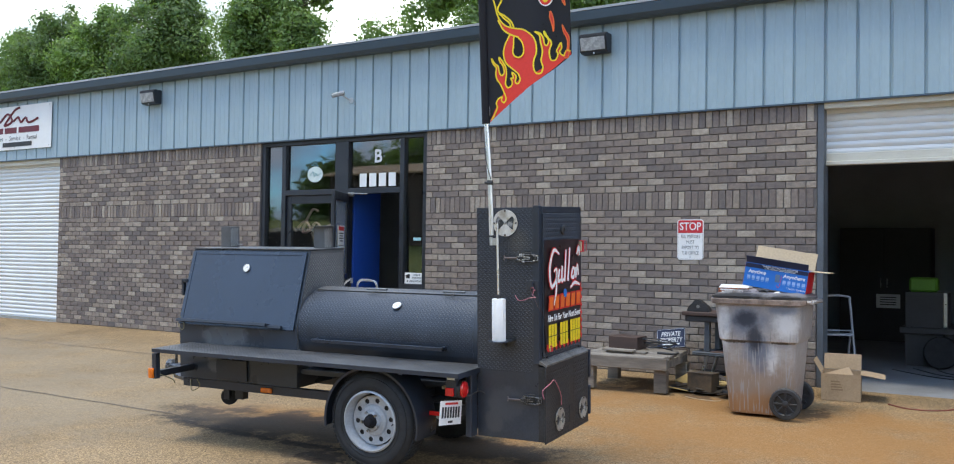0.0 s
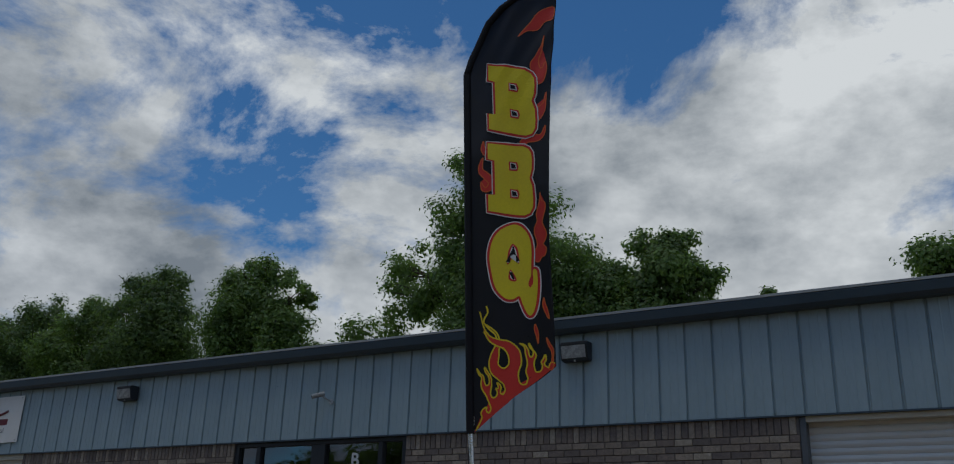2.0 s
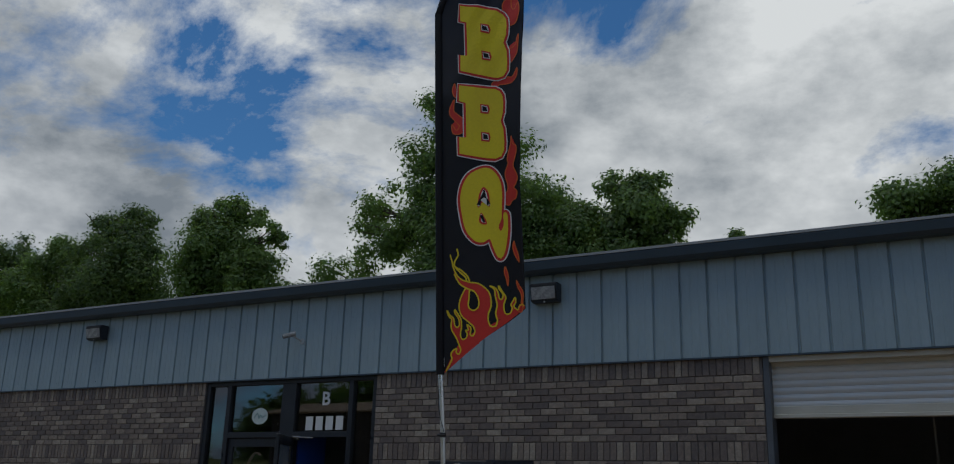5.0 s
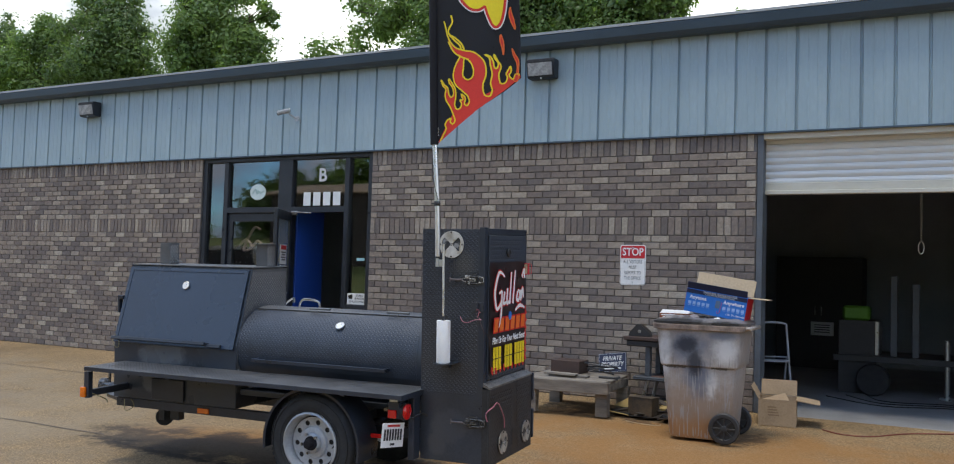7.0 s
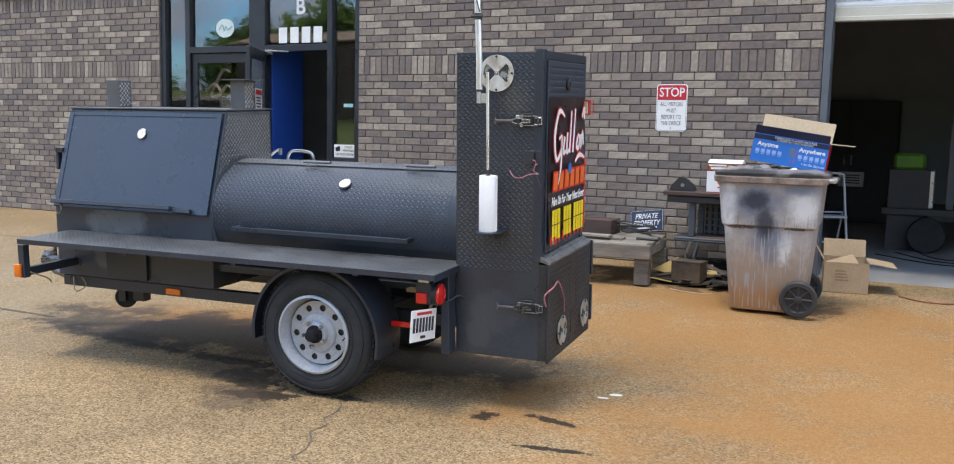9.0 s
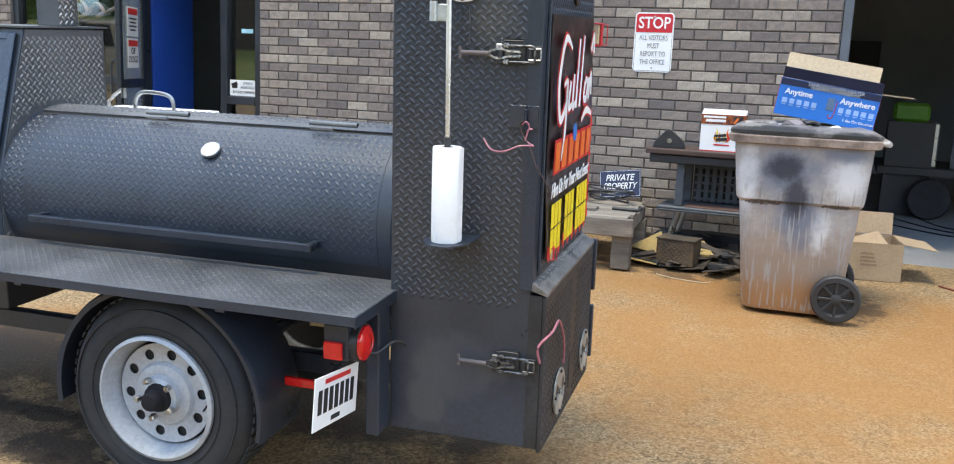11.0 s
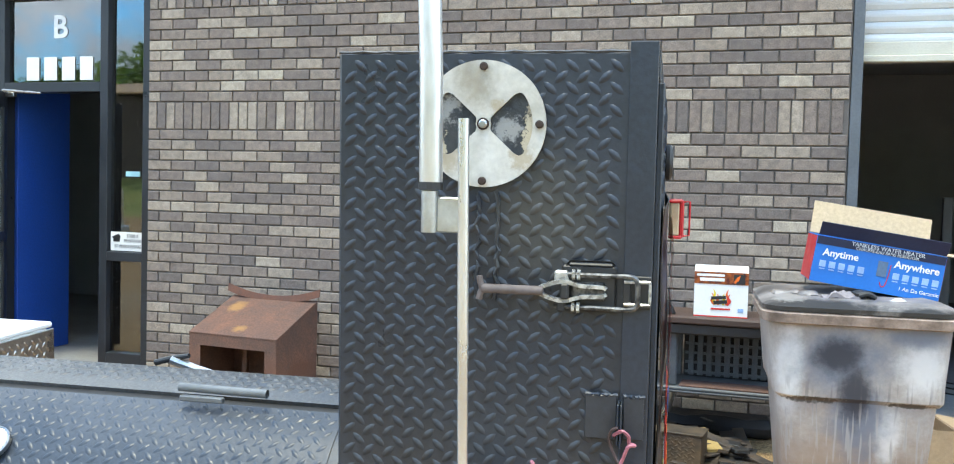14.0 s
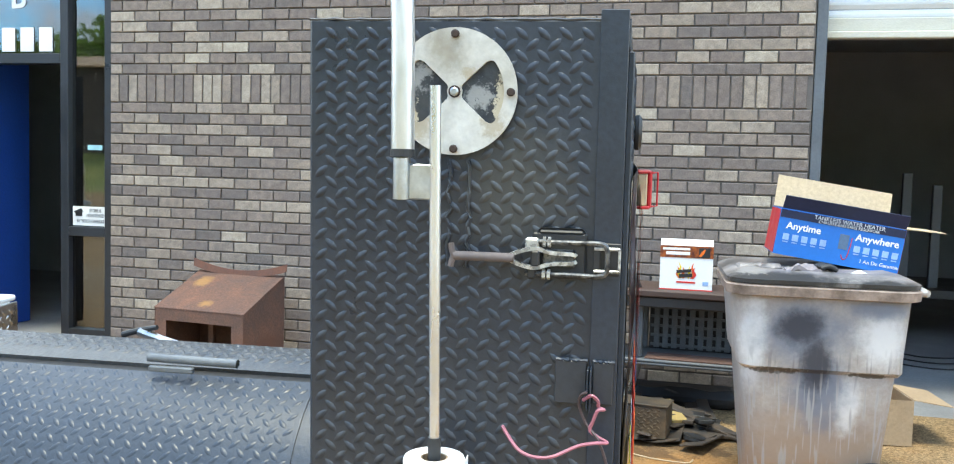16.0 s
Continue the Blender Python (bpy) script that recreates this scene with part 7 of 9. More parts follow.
def pole_x(z):
    """The pole leans a little, and less so where the sleeve stiffens it."""
    return PYW.x - 0.0615 * max(0.0, min(z - 1.9, 0.52)) - 0.0235 * max(0.0, min(z, 5.0) - 2.42)


def pole_y(z):
    return PYW.y - 0.044 * (z - 1.6)


def flag_at(s, z, off=0.0):
    """A point of the cloth: s metres out from the pole, z metres up; off metres in front of it."""
    z = z - 0.015 - 0.018 * max(0.0, z - 2.5)
    k = min(1, max(0.0, s) * 3)
    ripple = (0.022 * math.sin(7.5 * s + 1.5 * z) + 0.010 * math.sin(15 * s - 2.6 * z + 1)) * k
    crease = 0.006 * math.sin(34 * s - 21 * z) * max(0.0, min(1.0, (z - 4.3) * 1.2)) * k
    return Vector((pole_x(z) + 0.012 + s * 0.97, pole_y(z) + 0.22 * s + ripple + crease - off, z))


TOPC = [(0.0, 5.07), (0.03, 5.17), (0.08, 5.285), (0.16, 5.465), (0.27, 5.57), (0.40, 5.635), (0.52, 5.68), (0.66, 5.71)]


def top_z(s):
    for (a, za), (b, zb) in zip(TOPC, TOPC[1:]):
        if s <= b:
            return za + (zb - za) * (s - a) / (b - a)
    return TOPC[-1][1]


def reach(z):
    """The cloth's width at a height."""
    return 0.572 + 0.103 * max(0.0, min(1.0, (z - 3.7) / 2.0))


flag = thing("feather_flag", "tall black feather flag with yellow letters and red flames", "flag")
bm = bmesh.new()
nx, nz = 30, 110
grid = []
for i in range(nx + 1):
    f = i / nx
    zb = 2.415 + 0.425 * f
    zt = top_z(0.66 * f)
    col = []
    for j in range(nz + 1):
        z = zb + (zt - zb) * j / nz
        col.append(bm.verts.new(flag_at(f * reach(z), z)))
    grid.append(col)
for i in range(nx):
    for j in range(nz):
        bm.faces.new((grid[i][j], grid[i + 1][j], grid[i + 1][j + 1], grid[i][j + 1]))
cloth = part("cloth", bm, FLAGCLOTH, flag, "thin black polyester cloth", smooth=True)
solid = cloth.modifiers.new("thickness", "SOLIDIFY")
solid.thickness = 0.0008
bm = bmesh.new()
tube(bm, [flag_at(-0.012, 2.405 + 2.66 * k / 20) for k in range(21)] + [flag_at(s - 0.008, z + 0.012) for s, z in TOPC[1:]], 0.027, 12)
part("sleeve", bm, SLEEVE, flag, "black pole sleeve", smooth=True)
bm = bmesh.new()
for k in range(3):
    tube(bm, [flag_at(0.017, 2.46 + 0.02 * k), flag_at(0.017, 2.475 + 0.02 * k)], 0.0018, 5)
part("stitching", bm, WHITEINK, flag, "white stitches")
bm = bmesh.new()
pb = PYW + Vector((0, 0, 0.045))
tube(bm, [pb] + [Vector((pole_x(z), pole_y(z), z)) for z in (1.8, 2.0, 2.2, 2.42)], 0.0155, 16)
pole = part("pole", bm, ALU, flag, "bright aluminium pole", smooth=True)
bm = bmesh.new()
rod(bm, pb - Vector((0, 0, 0.004)), pb + Vector((0, 0, 0.006)), 0.0165, seg=16)
part("pole_collar", bm, PLASTIC, pole)
bm = bmesh.new()
tube(bm, smooth_path([flag_at(-0.01, 2.42), Vector((pole_x(2.2) - 0.018, pole_y(2.2) - 0.012, 2.2)), Vector((pole_x(2.0) + 0.016, pole_y(2.0) - 0.016, 2.02))]), 0.003, 5)
rod(bm, (pole_x(2.0) - 0.03, pole_y(2.0) - 0.014, 2.0), (pole_x(2.0) + 0.03, pole_y(2.0) - 0.014, 2.0), 0.007)
rod(bm, (pole_x(2.0), pole_y(2.0), 1.985), (pole_x(2.0), pole_y(2.0), 2.015), 0.020)
part("cord_and_toggle", bm, PLASTIC, pole, "black cord tied to a toggle", smooth=True)


def on_flag(bm, off):
    """Cuts flat artwork (x = out from the pole, y = height) finely and lays it on the cloth."""
    for _ in range(4):
        long_ = [e for e in bm.edges if e.calc_length() > 0.045]
        if not long_:
            break
        bmesh.ops.subdivide_edges(bm, edges=long_, cuts=1)
        bmesh.ops.triangulate(bm, faces=[f for f in bm.faces if len(f.verts) > 3])
    for v in bm.verts:
        v.co = flag_at(v.co.x, v.co.y, off)
    return bm


def rounded(pts, closed=True, n=4):
    """A soft line through drawing points."""
    if not closed:
        return [(p.x, p.y) for p in smooth_path([(x, z, 0) for x, z in pts], n)]
    k = len(pts)
    q = [(x, z, 0) for x, z in pts]
    line = smooth_path(q[-2:] + q + q[:2], n)
    return [(p.x, p.y) for p in line[2 * n:2 * n + k * n]]


def patch(pts, off):
    bm = bmesh.new()
    f = bm.faces.new([bm.verts.new((x, z, 0)) for x, z in pts])
    bmesh.ops.triangulate(bm, faces=[f])
    return on_flag(bm, off)


def grown(pts, d):
    """The outline moved outwards by d."""
    n = len(pts)
    area = sum(pts[i][0] * pts[(i + 1) % n][1] - pts[(i + 1) % n][0] * pts[i][1] for i in range(n))
    sg = 1 if area > 0 else -1
    out = []
    for i in range(n):
        a, b = Vector(pts[i - 1]), Vector(pts[(i + 1) % n])
        t = (b - a)
        t = t.normalized() if t.length > 1e-6 else Vector((1, 0))
        out.append((pts[i][0] + sg * t.y * d, pts[i][1] - sg * t.x * d))
    return out


def line(pts, w, off, closed=False):
    p = list(pts) + ([pts[0]] if closed else [])
    bm = bmesh.new()
    vv = []
    for i, q in enumerate(p):
        a, b = Vector(p[max(i - 1, 0)]), Vector(p[min(i + 1, len(p) - 1)])
        if closed and i in (0, len(p) - 1):
            a, b = Vector(p[-2]), Vector(p[1])
        d = (b - a)
        d = d.normalized() if d.length > 1e-6 else Vector((1, 0))
        vv.append((bm.verts.new((q[0] - d.y * w, q[1] + d.x * w, 0)), bm.verts.new((q[0] + d.y * w, q[1] - d.x * w, 0))))
    for a, b in zip(vv, vv[1:]):
        bm.faces.new((a[0], a[1], b[1], b[0]))
    return on_flag(bm, off)


def tongue(outer, inner=(), edge=YELLOW, w=0.0048):
    """A red flame: the drawn outer line has a thin edge of its own colour, the inner points close the shape."""
    soft = rounded(outer, closed=not inner)
    f_ = part("flame", patch(soft + list(inner), 0.0030), FLAMERED, flag, "red flame with a thin bright edge")
    part("flame_edge", line(soft, w, 0.0046, closed=not inner), edge, f_)


# flames along the foot
tongue([(0.031, 2.426), (0.061, 2.477), (0.075, 2.509), (0.067, 2.535), (0.084, 2.564), (0.110, 2.575), (0.105, 2.553), (0.122, 2.537), (0.139, 2.562), (0.127, 2.600), (0.103, 2.655), (0.078, 2.694), (0.070, 2.733), (0.075, 2.773), (0.055, 2.796), (0.043, 2.836), (0.063, 2.804), (0.088, 2.781), (0.096, 2.738), (0.112, 2.718), (0.130, 2.738), (0.122, 2.782), (0.100, 2.813), (0.098, 2.841), (0.123, 2.806), (0.142, 2.770), (0.145, 2.718), (0.137, 2.667), (0.152, 2.636), (0.178, 2.645), (0.186, 2.672), (0.175, 2.697), (0.195, 2.697), (0.184, 2.736), (0.213, 2.709), (0.207, 2.669), (0.227, 2.658), (0.241, 2.686), (0.229, 2.724)],
       [(0.311, 2.687), (0.267, 2.605)])
tongue([(0.229, 2.724), (0.188, 2.759), (0.143, 2.802), (0.128, 2.862), (0.141, 2.923), (0.173, 2.984)],
       [(0.190, 3.019), (0.258, 3.017), (0.311, 2.984), (0.342, 2.938), (0.349, 2.865), (0.331, 2.805), (0.328, 2.708), (0.268, 2.627)])
tongue([(0.387, 2.764), (0.376, 2.808), (0.386, 2.866), (0.376, 2.926), (0.369, 2.974), (0.340, 2.997), (0.374, 2.985), (0.393, 2.953), (0.400, 2.914), (0.415, 2.906), (0.425, 2.939), (0.402, 2.974), (0.399, 2.998), (0.421, 2.958), (0.442, 2.919), (0.427, 2.867), (0.433, 2.815), (0.450, 2.805), (0.470, 2.816), (0.480, 2.849), (0.472, 2.868), (0.485, 2.892), (0.502, 2.920), (0.505, 2.885), (0.492, 2.864), (0.499, 2.846), (0.520, 2.834), (0.529, 2.858), (0.545, 2.869), (0.565, 2.859)],
       [(0.568, 2.838)])
tongue([(0.068, 3.228), (0.081, 3.179), (0.089, 3.137), (0.110, 3.088), (0.147, 3.048), (0.203, 3.028), (0.261, 3.017), (0.311, 2.984), (0.342, 2.938), (0.349, 2.865), (0.331, 2.805), (0.330, 2.759), (0.344, 2.724), (0.374, 2.724), (0.387, 2.764)],
       [(0.336, 2.670), (0.281, 2.805), (0.276, 2.944), (0.218, 2.972), (0.178, 2.988), (0.131, 3.023), (0.097, 3.089)])
part("flame", patch([(0.015, 2.411), (0.059, 2.498), (0.127, 2.611), (0.208, 2.665), (0.277, 2.709), (0.346, 2.732), (0.396, 2.764), (0.465, 2.818), (0.525, 2.846), (0.568, 2.858), (0.568, 2.846)], 0.0030), FLAMERED, flag, "red flame base")
for pts in ([(0.097, 3.089), (0.131, 3.023), (0.178, 2.988), (0.235, 2.965)],
            [(0.116, 3.266), (0.125, 3.220), (0.101, 3.175), (0.101, 3.142), (0.144, 3.113), (0.186, 3.072), (0.203, 3.032)],
            [(0.106, 3.133), (0.139, 3.097), (0.174, 3.064), (0.182, 3.036)]):
    part("flame_strand", line(rounded(pts, False), 0.0055, 0.0060), YELLOW, flag, "thin yellow strand")
hole = rounded([(0.206, 2.972), (0.244, 2.952), (0.267, 2.904), (0.266, 2.856), (0.241, 2.832), (0.216, 2.836), (0.195, 2.863), (0.200, 2.911)])
part("flame_hole", patch(hole, 0.0062), SLEEVE, flag)
part("flame_hole_edge", line(hole, 0.0048, 0.0076, True), YELLOW, flag)
# flames up the edges
tongue([(0.520, 2.827), (0.542, 2.876), (0.545, 2.936), (0.522, 2.988), (0.515, 3.036), (0.535, 2.996), (0.558, 2.955), (0.556, 2.896), (0.549, 2.822)], (), ORANGE, 0.0035)
tongue([(0.511, 3.307), (0.501, 3.263), (0.512, 3.213), (0.540, 3.159), (0.533, 3.220), (0.518, 3.270)], (), ORANGE, 0.0035)
tongue([(0.443, 3.129), (0.438, 3.089), (0.450, 3.040), (0.457, 2.995), (0.462, 3.039), (0.459, 3.088)], (), ORANGE, 0.0035)
tongue([(0.526, 4.057), (0.517, 3.992), (0.490, 3.899), (0.494, 3.855), (0.471, 3.801), (0.471, 3.759), (0.486, 3.703), (0.481, 3.661), (0.454, 3.628), (0.457, 3.577), (0.491, 3.558), (0.513, 3.590), (0.539, 3.605), (0.549, 3.655), (0.529, 3.682), (0.547, 3.714), (0.557, 3.765), (0.532, 3.836), (0.546, 3.894), (0.559, 3.944), (0.556, 3.984), (0.534, 3.999)], (), ORANGE, 0.0035)
tongue([(0.104, 4.379), (0.072, 4.314), (0.073, 4.260), (0.109, 4.212), (0.141, 4.173), (0.118, 4.140), (0.087, 4.187), (0.091, 4.125), (0.128, 4.108), (0.172, 4.134), (0.172, 4.214), (0.127, 4.263), (0.100, 4.294)], (), ORANGE, 0.0035)
tongue([(0.108, 4.505), (0.090, 4.447), (0.113, 4.394), (0.163, 4.380), (0.163, 4.462), (0.122, 4.453)], (), ORANGE, 0.0035)
tongue([(0.654, 5.547), (0.588, 5.536), (0.532, 5.493), (0.485, 5.417), (0.400, 5.311), (0.466, 5.353), (0.536, 5.363), (0.588, 5.428), (0.648, 5.445)], (), ORANGE, 0.0035)
tongue([(0.585, 5.302), (0.570, 5.230), (0.545, 5.180), (0.519, 5.132), (0.488, 5.088), (0.484, 5.038), (0.500, 4.956), (0.530, 4.905), (0.575, 4.914), (0.600, 4.975), (0.608, 5.034), (0.596, 5.087), (0.572, 5.037), (0.550, 5.047), (0.545, 5.107), (0.565, 5.168), (0.578, 5.230)], (), ORANGE, 0.0035)
tongue([(0.598, 4.830), (0.585, 4.790), (0.578, 4.750), (0.540, 4.720), (0.510, 4.730), (0.490, 4.710), (0.473, 4.653), (0.478, 4.607), (0.508, 4.593), (0.550, 4.618), (0.587, 4.678), (0.596, 4.750)], (), ORANGE, 0.0035)
tongue([(0.585, 4.565), (0.581, 4.505), (0.550, 4.459), (0.500, 4.449), (0.440, 4.454), (0.395, 4.419), (0.380, 4.475), (0.430, 4.500), (0.494, 4.505), (0.550, 4.500)], (), ORANGE, 0.0035)


def letter(pts, holes, soft):
    out = rounded(pts, True, 5) if soft else pts
    L_ = part("letter", patch(out, 0.0105), FLAGYELLOW, flag, "yellow letter with red and white edges")
    part("red_edge", patch(grown(out, 0.017), 0.0090), FLAMERED, L_)
    part("white_edge", patch(grown(out, 0.025), 0.0075), WHITEINK, L_)
    for h in holes:
        h = rounded(h, True, 4) if soft else h
        part("red_edge", patch(h, 0.0120), FLAMERED, L_)
        part("white_edge", patch(grown(h, -0.014), 0.0135), WHITEINK, L_)
        part("opening", patch(grown(h, -0.022), 0.0150), SLEEVE, L_)


def slab_b(x0, x1, z0, z1, lean):
    """A bold slab-serif B."""
    w_, h_ = x1 - x0, z1 - z0
    right = [(0.80, 1.0), (0.92, 0.965), (0.985, 0.90), (1.0, 0.80), (0.985, 0.66), (0.925, 0.535), (0.985, 0.42), (1.0, 0.24), (0.985, 0.12), (0.91, 0.035), (0.78, 0.0)]
    pts = [(0.0, 1.0), (0.4, 1.0)] + right + [(0.4, 0.0), (0.0, 0.0), (0.0, 0.235), (0.145, 0.25), (0.145, 0.75), (0.0, 0.765)]
    f_ = lambda u, v: (x0 + u * w_, z0 + v * h_ + lean * (u - 0.5))
    def square(u, v):
        return [f_(u + a, v + b) for a, b in ((-0.095, -0.066), (0.085, -0.066), (0.12, 0.0), (0.085, 0.066), (-0.095, 0.066))]
    letter([f_(u, v) for u, v in pts], [square(0.545, 0.70), square(0.545, 0.30)], False)


slab_b(0.155, 0.515, 4.540, 5.065, -0.115)
slab_b(0.142, 0.475, 3.925, 4.450, -0.07)
letter([(0.299, 3.850), (0.366, 3.830), (0.423, 3.757), (0.444, 3.664), (0.437, 3.531), (0.433, 3.465), (0.412, 3.413), (0.426, 3.381), (0.447, 3.420), (0.448, 3.499), (0.475, 3.497), (0.477, 3.395), (0.463, 3.287), (0.443, 3.215), (0.419, 3.186), (0.396, 3.204), (0.367, 3.271), (0.345, 3.325), (0.298, 3.306), (0.240, 3.319), (0.181, 3.393), (0.155, 3.508), (0.144, 3.622), (0.165, 3.733), (0.215, 3.811)],
       [[(0.304, 3.708), (0.335, 3.673), (0.346, 3.619), (0.345, 3.556), (0.307, 3.608), (0.263, 3.557), (0.268, 3.643), (0.284, 3.687)],
        [(0.282, 3.520), (0.309, 3.486), (0.327, 3.438), (0.292, 3.436), (0.269, 3.463)]], True)


# ---- things by the wall ----
def rounded(w, d, r, n=5):
    """A rectangle with round corners, counter-clockwise, about the origin."""
    out = []
    for cx, cy, a0 in ((w / 2 - r, d / 2 - r, 0), (-w / 2 + r, d / 2 - r, 90), (-w / 2 + r, -d / 2 + r, 180), (w / 2 - r, -d / 2 + r, 270)):
        for k in range(n + 1):
            a = radians(a0 + 90 * k / n)
            out.append((cx + r * math.cos(a), cy + r * math.sin(a)))
    return out


def loft(bm, rings, cap0=True, cap1=True):
    """Joins rings of equal counts of points."""
    rv = [[bm.verts.new(p) for p in ring] for ring in rings]
    n = len(rv[0])
    for a, b in zip(rv, rv[1:]):
        for k in range(n):
            bm.faces.new((a[k], a[(k + 1) % n], b[(k + 1) % n], b[k]))
    if cap0:
        bm.faces.new(rv[0][::-1])
    if cap1:
        bm.faces.new(rv[-1])
    return bm


# wheeled refuse bin, its plastic sooted and streaked
BIN = mat("grey_bin_plastic", (0.43, 0.405, 0.385), (0.29, 0.265, 0.25), scale=4.2, rough=0.48, bump=0.08, bscale=60, grain=0.10)
blotch(BIN, [(0.0, -0.3, 0.12, 0.7, 0.8, 0.56)], (0.29, 0.205, 0.145), scale=4, amount=0.8, edge=(0.5, 1.1))
blotch(BIN, [(0.0, -0.3, 0.02, 0.6, 0.7, 0.26)], (0.35, 0.18, 0.075), scale=3, amount=0.9, edge=(0.5, 1.1))
blotch(BIN, [(0.24, -0.3, 0.84, 0.18, 0.5, 0.20), (-0.30, -0.3, 0.80, 0.10, 0.5, 0.30), (0.12, -0.3, 0.52, 0.09, 0.5, 0.2)], (0.68, 0.69, 0.70), scale=9, amount=0.75, edge=(0.65, 1.2))
blotch(BIN, [(-0.08, -0.3, 0.84, 0.32, 0.6, 0.26), (0.0, -0.3, 0.60, 0.20, 0.6, 0.34), (0.22, -0.3, 0.97, 0.24, 0.6, 0.08)], (0.135, 0.165, 0.225), scale=7, amount=0.85, edge=(0.6, 1.3))
blotch(BIN, [(-0.10, -0.3, 0.86, 0.15, 0.5, 0.13), (-0.02, -0.3, 0.70, 0.10, 0.5, 0.20)], (0.028, 0.033, 0.048), scale=9, amount=0.92, edge=(0.6, 1.15))
blotch(BIN, [(-0.20, -0.34, 0.665, 0.20, 0.2, 0.03), (0.20, -0.34, 0.665, 0.16, 0.2, 0.02)], (0.035, 0.03, 0.024), scale=40, amount=0.85, edge=(0.85, 1.05))


def streaks(m, top, colour, amount=0.6):
    """Pale run-down drips below a height."""
    nt = m.node_tree
    b = nt.nodes["Principled BSDF"]
    tc = nt.nodes.new("ShaderNodeTexCoord")
    mp = nt.nodes.new("ShaderNodeMapping")
    mp.inputs["Scale"].default_value = (60, 60, 0.10)
    nt.links.new(tc.outputs["Object"], mp.inputs["Vector"])
    n = nd(nt, "ShaderNodeTexNoise", Scale=1.0, Detail=1.0, Roughness=0.4)
    nt.links.new(mp.outputs[0], n.inputs["Vector"])
    r = nt.nodes.new("ShaderNodeMapRange")
    r.inputs["From Min"].default_value, r.inputs["From Max"].default_value = 0.57, 0.68
    r.inputs["To Max"].default_value = amount
    nt.links.new(n.outputs["Fac"], r.inputs["Value"])
    sp = nt.nodes.new("ShaderNodeSeparateXYZ")
    nt.links.new(tc.outputs["Object"], sp.inputs[0])
    zr = nt.nodes.new("ShaderNodeMapRange")
    zr.inputs["From Min"].default_value, zr.inputs["From Max"].default_value = top, top - 0.12
    nt.links.new(sp.outputs["Z"], zr.inputs["Value"])
    mu = nt.nodes.new("ShaderNodeMath")
    mu.operation = "MULTIPLY"
    nt.links.new(r.outputs[0], mu.inputs[0])
    nt.links.new(zr.outputs[0], mu.inputs[1])
    mx = nt.nodes.new("ShaderNodeMix")
    mx.data_type = "RGBA"
    mx.inputs[7].default_value = (*colour, 1)
    old = b.inputs["Base Color"].links[0].from_socket
    nt.links.new(mu.outputs[0], mx.inputs[0])
    nt.links.new(old, mx.inputs[6])
    nt.links.new(mx.outputs[2], b.inputs["Base Color"])


streaks(BIN, 0.70, (0.70, 0.68, 0.66), 0.7)
streaks(BIN, 0.80, (0.07, 0.072, 0.085), 0.5)
LIDP = mat("sooty_lid_plastic", (0.25, 0.225, 0.215), (0.055, 0.052, 0.052), scale=5, rough=0.45, bump=0.12, bscale=50, grain=0.15)
blotch(LIDP, [(-0.20, -0.40, 1.07, 0.34, 0.25, 0.05), (0.25, -0.42, 1.06, 0.2, 0.2, 0.04)], (0.012, 0.011, 0.011), scale=14, amount=0.92, edge=(0.62, 0.95))
blotch(LIDP, [(-0.30, -0.30, 1.10, 0.16, 0.2, 0.05), (0.1, -0.36, 1.08, 0.2, 0.1, 0.03)], (0.30, 0.28, 0.26), scale=40, amount=0.55, edge=(0.95, 1.1))
BX, BY = -1.865, 8.42
bin_ = thing("wheeled_bin", "large grey wheeled refuse bin, sooted and streaked with drips", "bin", pose(BX, BY, ground_z(8.42), 0, 0, 3))
bm = bmesh.new()
rings = []
for z, w, d, ox in ((0.02, 0.54, 0.60, 0.0), (0.05, 0.555, 0.62, 0.0), (0.66, 0.665, 0.715, -0.005), (0.68, 0.70, 0.75, -0.005), (0.72, 0.712, 0.755, -0.005), (0.99, 0.755, 0.795, -0.01), (1.02, 0.76, 0.80, -0.01)):
    rings.append([(x + ox, y, z) for x, y in rounded(w, d, 0.09)])
loft(bm, rings)
part("body", bm, BIN, bin_, "tapered plastic body", smooth=True)
bm = bmesh.new()
loft(bm, [[(x - 0.01, y, z) for x, y in rounded(w, d, 0.10)] for z, w, d in ((1.0, 0.79, 0.83), (1.005, 0.82, 0.86), (1.045, 0.83, 0.87), (1.055, 0.80, 0.84))])
part("rim", bm, mat("scuffed_rim_plastic", (0.38, 0.30, 0.25), (0.13, 0.10, 0.085), scale=9, rough=0.5, bump=0.1), bin_, "scuffed rolled rim", smooth=True)
bm = bmesh.new()
loft(bm, [[(x - 0.01, y, z) for x, y in rounded(w, d, 0.11)] for z, w, d in ((1.056, 0.82, 0.86), (1.075, 0.82, 0.86), (1.095, 0.74, 0.78), (1.11, 0.60, 0.64), (1.105, 0.50, 0.54))])
part("lid", bm, LIDP, bin_, "closed sooty plastic lid", smooth=True)
part("lid_knob", boxes((-0.36, -0.27, -0.16, -0.05, 1.085, 1.115), bevel=0.012), LIDP, bin_)
bm = bmesh.new()
tube(bm, [(0.44, -0.27, 1.03), (0.44, 0.27, 1.03)], 0.018, 10)
